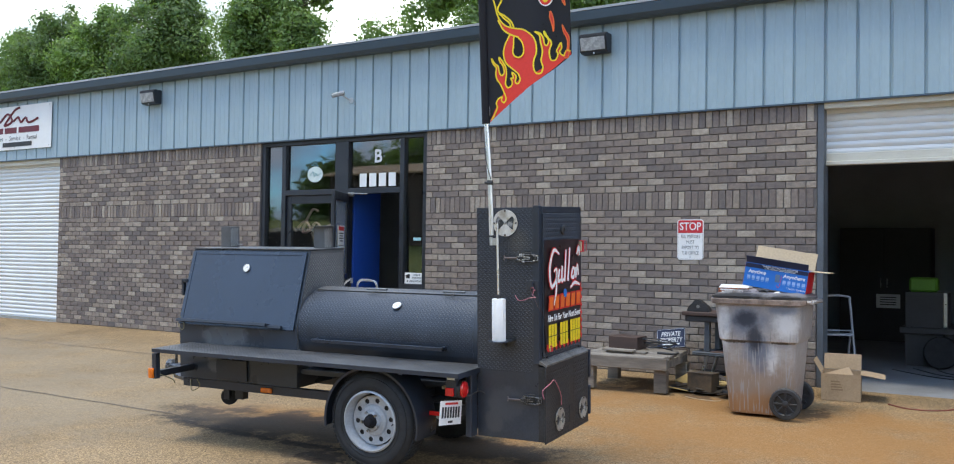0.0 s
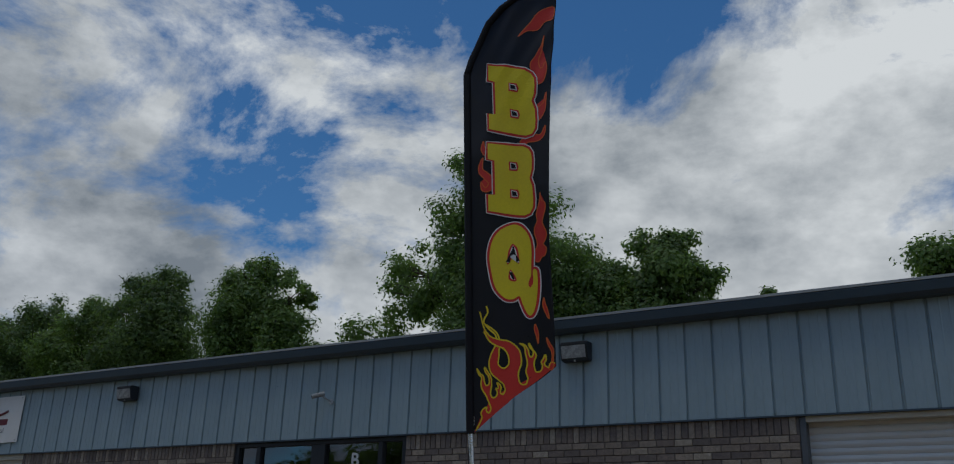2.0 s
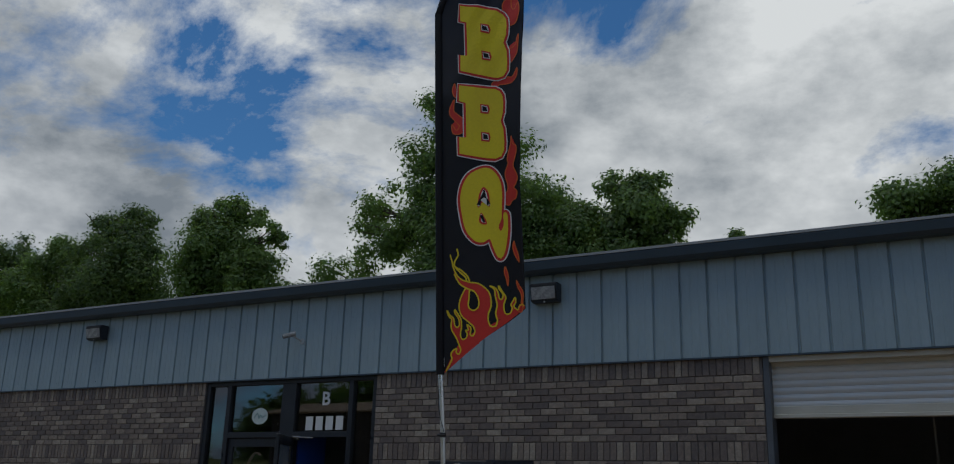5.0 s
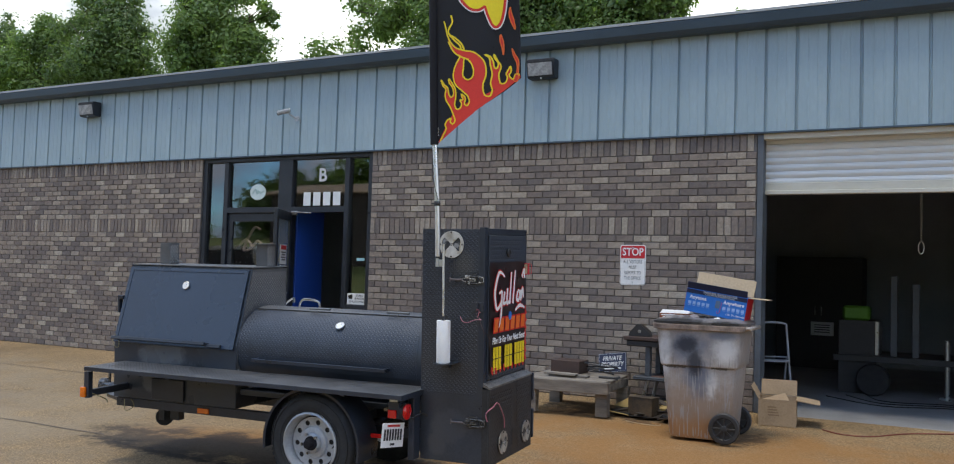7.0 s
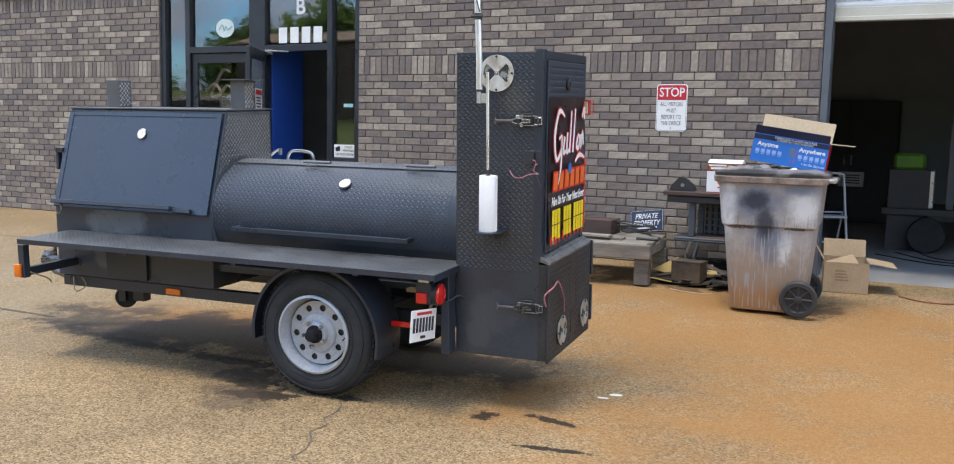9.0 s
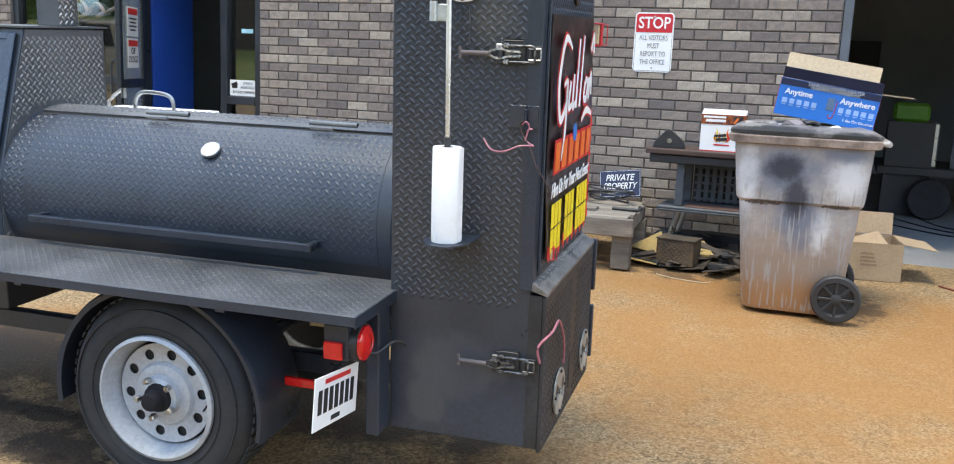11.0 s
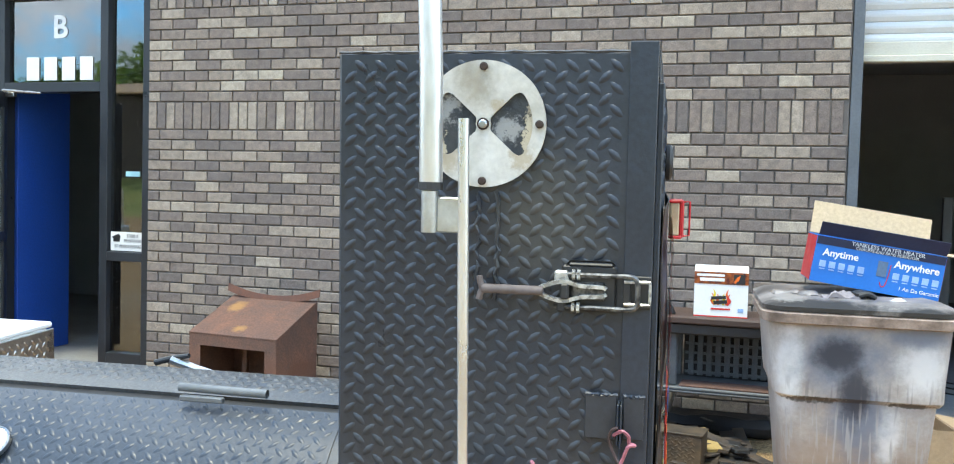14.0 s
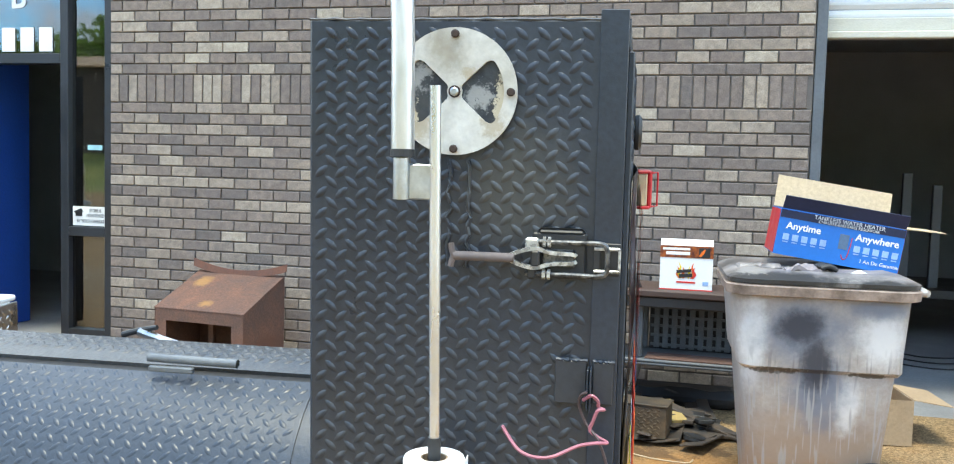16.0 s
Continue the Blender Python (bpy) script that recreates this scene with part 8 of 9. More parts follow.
for y in (-0.27, 0.0, 0.27):
    tube(bm, [(0.36, y, 1.03), (0.44, y, 1.03)], 0.016, 8)
part("push_bar", bm, BIN, bin_, smooth=True)
for s in (-1, 1):
    bm = bmesh.new()
    box(bm, 0.19, 0.34, s * 0.335 - 0.03, s * 0.335 + 0.03, 0.66, 0.80, 0.02)
    part("side_bracket", bm, BIN, bin_, smooth=True)
for y in (-0.345, 0.30):
    w = part("wheel", lathe(bmesh.new(), [(0.10, 0.0), (0.128, 0.0), (0.137, 0.008), (0.137, 0.042), (0.128, 0.05), (0.10, 0.05), (0.10, 0.04), (0.09, 0.03), (0.0, 0.03), (0.0, 0.02), (0.09, 0.02), (0.10, 0.01)], 36, None, False), PLASTIC, bin_, "black spoked plastic wheel", smooth=True)
    w.matrix_basis = pose(0.245, y, 0.14, 90, 0, 0)
    for k in range(8):
        part("spoke", boxes((0.025, 0.101, -0.008, 0.008, 0.034, 0.046), bevel=0.002), PLASTIC, w).matrix_basis = pose(0, 0, 0, 0, 0, 45 * k)
    bm = bmesh.new()
    lathe(bm, [(0.03, 0.03), (0.03, 0.052), (0.02, 0.056), (0.0, 0.056)], 18)
    part("hub", bm, PLASTIC, w, smooth=True)
bm = bmesh.new()
rod(bm, (0.245, -0.33, 0.14), (0.245, 0.33, 0.14), 0.012)
part("axle", bm, STEEL, bin_)


def carton(name, label, w, d, h, m, outside, inside, flaps=(), category="box", group=""):
    """An open carton with thin walls; flaps are (side, turn in degrees, length)."""
    c = thing(name, label, category, m, group)
    t = 0.005
    for n, a in (("side", (-w / 2, w / 2, -d / 2, -d / 2 + t, 0, h)), ("side", (-w / 2, w / 2, d / 2 - t, d / 2, 0, h)), ("side", (-w / 2, -w / 2 + t, -d / 2 + t + 0.0005, d / 2 - t - 0.0005, 0, h)),
                 ("side", (w / 2 - t, w / 2, -d / 2 + t + 0.0005, d / 2 - t - 0.0005, 0, h)), ("bottom", (-w / 2 + t, w / 2 - t, -d / 2 + t, d / 2 - t, 0.001, 0.006))):
        part(n, boxes(a), outside, c)
    for side, turn, ln, mm_ in flaps:
        if side in "fb":
            f = part("flap", boxes((-w / 2 + 0.004, w / 2 - 0.004, 0.001, ln, -0.002, 0.002)), mm_, c)
            f.matrix_basis = pose(0, -d / 2 if side == "f" else d / 2, h + 0.003, turn if side == "b" else 180 - turn, 0, 0) if side == "b" else pose(0, -d / 2, h + 0.003, 0, 0, 180) @ pose(0, 0, 0, turn, 0, 0)
        else:
            f = part("flap", boxes((-d / 2 + 0.004, d / 2 - 0.004, 0.001, ln, -0.002, 0.002)), mm_, c)
            f.matrix_basis = pose(w / 2 if side == "r" else -w / 2, 0, h + 0.003, 0, 0, -90 if side == "r" else 90) @ pose(0, 0, 0, turn, 0, 0)
    return c


heater = carton("heater_box", "open blue printed water-heater carton lying tilted on the bin lid", 0.56, 0.34, 0.215, pose(-1.79, 8.50, 1.236, 0, 8.5, 3), BLUECARD, CARDIN,
                (("b", 72, 0.165, CARDIN), ("f", 150 - 90, 0.07, NAVYCARD), ("r", 4, 0.17, CARDIN)))
part("red_end", boxes((0.2803, 0.282, -0.165, 0.165, 0.004, 0.21)), RED, heater)
part("red_end", boxes((-0.282, -0.2803, -0.165, 0.165, 0.004, 0.21)), RED, heater)
part("navy_band", boxes((-0.278, 0.278, -0.1715, -0.1702, 0.175, 0.212)), NAVYCARD, heater)
HB = Matrix.Translation((0, -0.1716, 0)) @ FACE
part("lettering", writing("Anytime", 0.046, Matrix.Translation((-0.165, 0, 0.140)) @ HB, offset=0.001), WHITEINK, heater)
part("lettering", writing("Anywhere", 0.046, Matrix.Translation((0.165, 0, 0.140)) @ HB, offset=0.001), WHITEINK, heater)
part("lettering", writing("TANKLESS WATER HEATER", 0.026, Matrix.Translation((0.03, -0.0015, 0.20)) @ HB), WHITEINK, heater)
part("lettering", writing("CHAUFFE-EAU SANS RESERVOIR", 0.019, Matrix.Translation((0.03, -0.0015, 0.182)) @ HB), WHITEINK, heater)
part("lettering", writing("1 An De Garantie", 0.024, Matrix.Translation((0.19, 0, 0.035)) @ HB), WHITEINK, heater)
PALEBLUE = mat("pale_blue_ink", (0.30, 0.45, 0.75), scale=6, rough=0.5)
for x0 in (-0.25, 0.07):
    for k in range(5):
        part("icon", boxes((x0 + k * 0.042, x0 + k * 0.042 + 0.028, -0.1722, -0.1704, 0.072, 0.102), bevel=0.0006), PALEBLUE, heater)
        part("icon_caption", boxes((x0 + k * 0.042 + 0.002, x0 + k * 0.042 + 0.026, -0.1722, -0.1704, 0.061, 0.066)), PALEBLUE, heater)
part("heater_picture", boxes((0.0, 0.042, -0.1722, -0.1704, 0.075, 0.145), bevel=0.0006), mat("grey_blue_ink", (0.10, 0.16, 0.26), scale=6, rough=0.5), heater)
bm = bmesh.new()
tube(bm, smooth_path([(0.055, -0.172, 0.135), (0.052, -0.172, 0.09), (0.045, -0.172, 0.04), (0.03, -0.172, 0.03), (0.02, -0.172, 0.05)]), 0.002, 5)
part("hose_picture", bm, REDINK, heater)

gl = thing("work_gloves", "worn grey leather work gloves lying on the bin lid", "gloves", pose(-1.93, 8.16, 1.205, 0, 0, 20))
bm = bmesh.new()
GRID = [[bm.verts.new((-0.085 + 0.02 * i, -0.05 + 0.02 * j, 0.028 + 0.014 * math.sin(i * 1.1 + j * 0.7) + 0.010 * math.cos(j * 1.9 + i * 0.3) - 0.0016 * (i - 4) ** 2)) for j in range(6)] for i in range(9)]
for i in range(8):
    for j in range(5):
        bm.faces.new((GRID[i][j], GRID[i + 1][j], GRID[i + 1][j + 1], GRID[i][j + 1]))
rr = bmesh.ops.extrude_face_region(bm, geom=list(bm.faces))
for v in [q for q in rr["geom"] if isinstance(q, bmesh.types.BMVert)]:
    v.co.z -= 0.02
part("palm", bm, mat("grey_leather", (0.26, 0.23, 0.24), (0.18, 0.16, 0.17), scale=14, rough=0.8, bump=0.3), gl, smooth=True)
bm = bmesh.new()
for k in range(4):
    tube(bm, smooth_path([(0.06, -0.04 + 0.022 * k, 0.026), (0.10, -0.045 + 0.026 * k, 0.035), (0.135, -0.05 + 0.03 * k, 0.016)]), [0.012] * 12 + [0.006], 8)
part("fingers", bm, PLASTIC, gl, "black coated fingers", smooth=True)
for k, (x, y, s) in enumerate(((-2.06, 8.24, 0.035), (-2.12, 8.3, 0.03), (-1.70, 8.14, 0.022))):
    bm = bmesh.new()
    bmesh.ops.create_icosphere(bm, subdivisions=2, radius=s)
    for v in bm.verts:
        v.co = Vector((v.co.x * 1.6, v.co.y * 1.2, v.co.z * 0.6)) + Vector((noise.noise(v.co * 40 + Vector((k, 0, 0))) * 0.012,) * 3)
    ob = part("crumpled_rag", bm, WHITE if k == 2 else LIDP, smooth=True)
    tagged(ob, "small crumpled rag on the bin lid", "rag")
    ob.location = (x, y, 1.215)

# bench by the wall with a carton and a wedge block on it
G9 = ground_z(9.5) + 0.05
bench = thing("plastic_workbench", "black folding plastic workbench with a shelf and steel legs", "workbench", pose(-2.55, 9.55, G9, 0, 0, -2))
BENCHGREY = mat("faded_bench_plastic", (0.085, 0.095, 0.108), (0.05, 0.056, 0.065), scale=6, rough=0.55, bump=0.1)
part("top", boxes((-0.45, 0.52, -0.22, 0.28, 0.705, 0.745), bevel=0.006), WOODDARK, bench, "dark scorched top board")
part("apron", boxes((-0.42, 0.50, -0.20, 0.26, 0.64, 0.7045), bevel=0.008), PLASTIC, bench)
part("lower_shelf", boxes((-0.34, 0.46, -0.19, 0.25, 0.285, 0.322), bevel=0.005), BENCHGREY, bench)
for k in range(2):
    part("shelf_rib", boxes((-0.335, 0.455, -0.1955, -0.1905, 0.289 + 0.017 * k, 0.299 + 0.017 * k), bevel=0.002), BENCHGREY, bench)
part("shelf_board", boxes((-0.14, 0.45, -0.18, 0.0, 0.3225, 0.332), bevel=0.002), RUST, bench)
bm = bmesh.new()
for k in range(10):
    box(bm, -0.12 + k * 0.055, -0.085 + k * 0.055, 0.17, 0.185, 0.332, 0.62, 0.003)
for z in (0.345, 0.405, 0.465, 0.525, 0.585):
    box(bm, -0.14, 0.46, 0.168, 0.183, z, z + 0.016)
part("lattice", bm, BENCHGREY, bench, "moulded plastic lattice")
for x, y in ((-0.19, -0.13), (0.40, -0.13), (-0.19, 0.2), (0.40, 0.2)):
    bm = bmesh.new()
    rod(bm, (x - (0.09 if x < 0 else -0.04), y, -0.05), (x, y, 0.285), 0.019, seg=12)
    part("leg", bm, GALV, bench, "grey steel tube leg", smooth=True)
    bm = bmesh.new()
    box(bm, x - 0.03, x + 0.03, y - 0.025, y + 0.025, 0.323, 0.64, 0.006)
    part("upright", bm, BENCHGREY, bench)
# sheet added behind the lattice only to turn its openings black
part("lattice_dark_sheet", boxes((-0.15, 0.46, 0.19, 0.205, 0.323, 0.635), bevel=0.003), mat("black_sheet", (0.018, 0.019, 0.021), (0.012, 0.013, 0.014), scale=6, rough=0.7), bench, "added black sheet that darkens the lattice openings")
# lumpy black heap added for the shade and dark clutter below the shelf
DARKHEAP = mat("black_heap", (0.022, 0.023, 0.026), (0.014, 0.014, 0.016), scale=9, rough=0.55, bump=0.3, bscale=30)
bm = boxes((-2.98, -2.12, 9.70, 9.93, 0.0, 0.13), bevel=0.05)
bmesh.ops.subdivide_edges(bm, edges=list(bm.edges), cuts=5, use_grid_fill=True)
for v in bm.verts:
    k = noise.noise(v.co * 7.0) * 0.035 + noise.noise(v.co * 18.0) * 0.014
    v.co.z = max(0.0, v.co.z * (1.0 + 4.0 * k))
    v.co.y -= abs(k) * 1.2 * (v.co.z > 0.02)
ob = tagged(part("folded_tarp", bm, DARKHEAP, smooth=True), "added black heap standing for shade and clutter under the workbench", "tarp")
ob.location = (0, 0, G9 - 0.05)
dr = thing("blower_carton", "small white and red printed blower carton on the bench", "box", pose(-2.475, 9.53, G9 + 0.7455, 0, 0, 1) @ Matrix.Diagonal((0.94, 1, 0.96, 1)))
bm = bmesh.new()
loft(bm, [[(x, y, z) for x, y in ((0.165, 0.10), (-0.165, 0.10), (-0.165, -0.10), (0.165, -0.10))] for z in (0.0, 0.28)])
part("body", bm, WHITE, dr)
bm = bmesh.new()
prism(bm, [(-0.10, 0.2805), (0.0, 0.315), (0.10, 0.2805)], "x", -0.165, 0.165)
part("top_flap", bm, WHITE, dr)
part("dark_band", boxes((-0.166, 0.166, -0.1025, 0.1025, 0.205, 0.279)), mat("flame_print", (0.09, 0.02, 0.015), (0.34, 0.09, 0.015), scale=40, rough=0.4, bump=0, sharp=0.3), dr, "dark red flame-printed band")
for a in ((-0.15, 0.02, 0.252, 0.267), (-0.13, 0.02, 0.222, 0.242)):
    part("name_bar", boxes((a[0], a[1], -0.104, -0.1027, a[2], a[3])), WHITEINK, dr)
part("picture", boxes((0.075, 0.145, -0.104, -0.1027, 0.208, 0.268)), PLASTIC, dr)
part("picture_flame", stroke([(0.08, 0.215, 0.6), (0.10, 0.24, 1.0), (0.115, 0.262, 0.1)], 0.010, 0), ORANGE, dr).matrix_basis = pose(0, -0.1046, 0, 90, 0, 0)
for k, (x, h, c) in enumerate(((-0.055, 0.075, ORANGE), (-0.045, 0.10, YELLOW), (-0.02, 0.07, ORANGE), (0.02, 0.075, YELLOW), (0.045, 0.10, ORANGE), (0.055, 0.07, REDINK))):
    f = part("flame_mark", stroke([(x * 0.7, 0.075, 0.5), (x, 0.075 + h * 0.35, 1.0), (x * 0.8, 0.075 + h * 0.7, 0.6), (x * 1.05, 0.075 + h, 0.05)], 0.009, 0), c, dr)
    f.matrix_basis = pose(0, -0.1012 - 0.0004 * k, 0, 90, 0, 0)
for a, b, c, d in ((-0.048, 0.045, 0.112, 0.132), (-0.035, 0.05, 0.082, 0.104)):
    bm = boxes((a, b, -0.0050, -0.0040, c, d))
    nb = part("name_bar", bm, INK, dr)
    nb.matrix_basis = pose(0, -0.1, 0, 0, -6, 0)
part("name_bar", boxes((-0.06, 0.06, -0.1025, -0.1012, 0.045, 0.056)), REDINK, dr)
part("code_bar", boxes((0.105, 0.14, -0.1025, -0.1012, 0.035, 0.058)), PALEBLUE, dr)
part("red_base", boxes((-0.166, 0.166, -0.1015, 0.1015, 0.0, 0.007)), REDINK, dr)
wd = thing("wedge_block", "black plastic wedge-shaped bracket on the bench", "bracket", pose(-2.86, 9.5, G9 + 0.7455, 0, 0, 8))
bm = bmesh.new()
prism(bm, [(-0.12, 0.0), (0.12, 0.0), (0.10, 0.05), (0.0, 0.13), (-0.03, 0.13), (-0.11, 0.04)], "y", -0.09, 0.09)
bmesh.ops.bevel(bm, geom=list(bm.edges), offset=0.006, segments=2, affect="EDGES")
part("body", bm, PLASTIC, wd, smooth=True)
bm = bmesh.new()
lathe(bm, [(0.0, 0.0), (0.018, 0.0), (0.018, 0.006), (0.0, 0.006)], 16, pose(0.0, -0.09, 0.055, 90, 0, 0))
part("hole_ring", bm, STEEL, wd)

# low wooden pallet bench with odds and ends
pal = thing("pallet_bench", "low weathered wooden bench made from pallet boards", "bench", pose(-3.28, 9.15, ground_z(9.15), 0, 0, 4))
for k in range(5):
    y = -0.48 + k * 0.185
    part("board", boxes((-0.62, 0.28 + 0.02 * (k % 2), y, y + 0.16, 0.335, 0.365), bevel=0.004), WOODOLD, pal)
for x in (-0.60, -0.12, 0.20):
    part("bearer", boxes((x, x + 0.09, -0.47, 0.42, 0.245, 0.3345), bevel=0.005), WOODOLD, pal)
for x, y in ((-0.60, -0.46), (0.18, -0.46), (-0.60, 0.32), (0.18, 0.32)):
    part("leg", boxes((x, x + 0.13, y, y + 0.10, 0.0, 0.2445), bevel=0.006), WOODOLD, pal)
part("apron", boxes((-0.63, 0.33, -0.51, -0.4805, 0.235, 0.362), bevel=0.008), WOODOLD, pal)
tagged(part("dark_box", boxes((-3.80, -3.46, 9.22, 9.5, 0.499, 0.64), bevel=0.006), WOODDARK), "dark brown wooden box on the pallet bench", "box")
for k, (x, y, w, d, r) in enumerate(((-3.45, 8.92, 0.42, 0.14, 6), (-3.52, 8.86, 0.36, 0.10, -4))):
    ob = part("board", boxes((-w / 2, w / 2, -d / 2, d / 2, 0, 0.022), bevel=0.003), WOODOLD)
    tagged(ob, "loose weathered board on the pallet bench", "board", "loose boards")
    ob.matrix_basis = pose(x, y, ground_z(9.15) + 0.3655 + 0.023 * k, 0, 0, r)
pv = thing("private_sign", "dark blue and white private-property sign leaning on the wall", "sign", pose(-3.255, 9.72, 0.50, -14, -7, 0) @ Matrix.Diagonal((0.84, 1, 0.84, 1)))
part("board", boxes((-0.20, 0.20, -0.004, 0.004, 0.0, 0.26), bevel=0.002), mat("dark_blue_sign", (0.02, 0.03, 0.075), (0.014, 0.02, 0.05), scale=8, rough=0.45), pv)
SLANT = FACE @ Matrix(((1, 0.22, 0, 0), (0, 1, 0, 0), (0, 0, 1, 0), (0, 0, 0, 1)))
part("lettering", writing("PRIVATE", 0.085, Matrix.Translation((0, -0.0052, 0.185)) @ SLANT, wide=0.85, offset=0.001), WHITEINK, pv)
part("lettering", writing("PROPERTY", 0.085, Matrix.Translation((0, -0.0052, 0.105)) @ SLANT, wide=0.78, offset=0.001), WHITEINK, pv)
part("text_bar", boxes((-0.12, 0.12, -0.0056, -0.0044, 0.04, 0.06)), WHITEINK, pv)
for a in ((-0.192, 0.192, 0.008, 0.0105), (-0.192, 0.192, 0.2495, 0.252), (-0.192, -0.1895, 0.011, 0.249), (0.1895, 0.192, 0.011, 0.249)):
    part("border", boxes((a[0], a[1], -0.0056, -0.0044, a[2], a[3])), WHITEINK, pv)
bm = bmesh.new()
for k in range(4):
    r = 0.10 + 0.012 * k
    tube(bm, [(r * math.cos(a) * 1.4, r * math.sin(a), 0.012 + 0.02 * k + 0.05 * abs(math.sin(a * 0.5 + k))) for a in [j * math.tau / 20 for j in range(21)]], 0.007, 6)
ob = tagged(part("coiled_cable", bm, PLASTIC, smooth=True), "coil of black cable on the pallet bench", "cable")
ob.location = (-3.25, 9.35, 0.50)
bm = bmesh.new()
tube(bm, smooth_path([(-0.09, 0, 0.01), (0.09, 0, 0.01), (0.10, 0.04, 0.01), (0.10, 0.10, 0.012), (0.08, 0.14, 0.012)]), 0.012, 8)
ob = tagged(part("grab_handle", bm, PLASTIC, smooth=True), "black bent grab handle on the pallet bench", "handle")
ob.location = (-3.06, 9.02, 0.50)

# heap of scrap plates and bars on the ground
rng = random.Random(11)
SHARED = mat("scrap_plates", (0.085, 0.062, 0.045), (0.035, 0.031, 0.028), scale=7, rough=0.7, metal=0.2, bump=0.3, rand="object")
YEL = mat("yellowish_board", (0.42, 0.30, 0.11), (0.34, 0.24, 0.09), scale=6, rough=0.8)
for k in range(46):
    w, d, t = rng.uniform(0.10, 0.42), rng.uniform(0.03, 0.15), rng.choice((0.006, 0.01, 0.02))
    x, y = rng.uniform(-2.95, -2.30), rng.uniform(8.95, 9.60)
    z = ground_z(y) + 0.012 + 0.13 * max(0, 1 - ((x + 2.6) / 0.45) ** 2) * rng.random() * (0.4 + (y - 8.95))
    bm = bmesh.new()
    if k % 9 == 0:
        lathe(bm, [(0.0, 0.0), (w * 0.35, 0.0), (w * 0.35, t), (0.0, t)], 24)
    else:
        box(bm, -w / 2, w / 2, -d / 2, d / 2, 0, t, 0.002)
    ob = part("scrap_piece", bm, YEL if k in (5, 23, 40) else (PLASTIC if k % 4 == 1 else SHARED))
    tagged(ob, "flat offcut of scrap steel or board on the heap", "scrap", "scrap heap")
    ob.matrix_basis = pose(x, y, z, rng.uniform(-14, 14), rng.uniform(-10, 10), rng.uniform(0, 180))
for x, y, l, w, lift, tilt, yaw in ((-2.36, 9.22, 0.55, 0.09, 0.07, 14, -24), (-2.28, 9.16, 0.55, 0.06, 0.04, 6, -14), (-2.42, 9.10, 0.50, 0.09, 0.03, 3, 8)):
    ob = part("scrap_bar", boxes((-l / 2, l / 2, -w / 2, w / 2, 0, 0.018), bevel=0.003), PLASTIC if w < 0.06 else SHARED)
    tagged(ob, "long dark flat bar lying aslant on the scrap heap", "scrap", "scrap heap")
    ob.matrix_basis = pose(x, y, ground_z(y) + lift, 0, tilt, yaw)
bm = bmesh.new()
prism(bm, [(-0.17, 0.0), (0.15, 0.0), (0.03, 0.17)], "y", -0.008, 0.008)
ob = tagged(part("triangle_board", bm, YEL), "yellowish triangular board standing on the scrap heap", "board")
ob.matrix_basis = pose(-2.89, 9.22, ground_z(9.22) + 0.05, -30, 4, -12)
tb = thing("tread_box", "small rusty tread-plate box on the scrap heap", "box", pose(-2.655, 9.02, ground_z(9.02) + 0.03, 0, 0, -8) @ Matrix.Diagonal((1.22, 1.1, 1.08, 1)))
TREADRUST = mat("rusty_tread", (0.13, 0.09, 0.052), (0.05, 0.04, 0.03), scale=8, rough=0.7, bump=0.3, metal=0.2)
part("body", boxes((-0.11, 0.11, -0.08, 0.08, 0.0, 0.165), bevel=0.004), TREADRUST, tb)
lug_cloud("raised_tread", lambda u, v: (Vector((u, -0.08, v)), Vector((1, 0, 0)), Vector((0, 0, 1)), Vector((0, -1, 0))), -0.105, 0.105, 0.005, 0.16, TREADRUST, tb)
part("lid_edge", boxes((-0.115, 0.115, -0.085, 0.085, 0.1655, 0.175), bevel=0.002), TREADRUST, tb)
bm = bmesh.new()
tube(bm, smooth_path([(-2.75, 8.75, ground_z(8.75) + 0.004), (-2.6, 8.68, ground_z(8.68) + 0.004), (-2.42, 8.66, ground_z(8.66) + 0.004), (-2.38, 8.72, ground_z(8.72) + 0.004)]), 0.004, 5)
tagged(part("loose_cord", bm, CARDIN, smooth=True), "thin pale cord lying on the ground", "cord")

# rusted hood by the wall
blotch(RUST, [(-0.22, 0.15, 0.52, 0.12, 0.25, 0.06), (0.0, -0.1, 0.40, 0.10, 0.1, 0.05)], (0.42, 0.22, 0.06), scale=30, amount=0.5, edge=(0.75, 1.25))
blotch(RUST, [(0.36, 0.1, 0.10, 0.2, 0.3, 0.14), (0.30, -0.2, 0.1, 0.14, 0.2, 0.2)], (0.12, 0.055, 0.035), scale=9, amount=0.7, edge=(0.7, 1.1))
hd = thing("rusted_hood", "rusted sheet-steel firebox hood standing by the wall", "hood", pose(-5.655, 9.50, ground_z(9.5) + 0.11, 0, 0, -6))
W2 = 0.36
F0, B0 = -0.20, 0.30
t = 0.006
bm = bmesh.new()
prism(bm, [(F0, -0.05), (F0, 0.365), (B0, 0.575), (B0, -0.05)], "x", W2 - t, W2)
part("side_sheet", bm, RUST, hd)
bm = bmesh.new()
prism(bm, [(F0, -0.05), (F0, 0.365), (B0, 0.575), (B0, -0.05)], "x", -W2, -W2 + t)
part("side_sheet", bm, RUST, hd)
bm = bmesh.new()
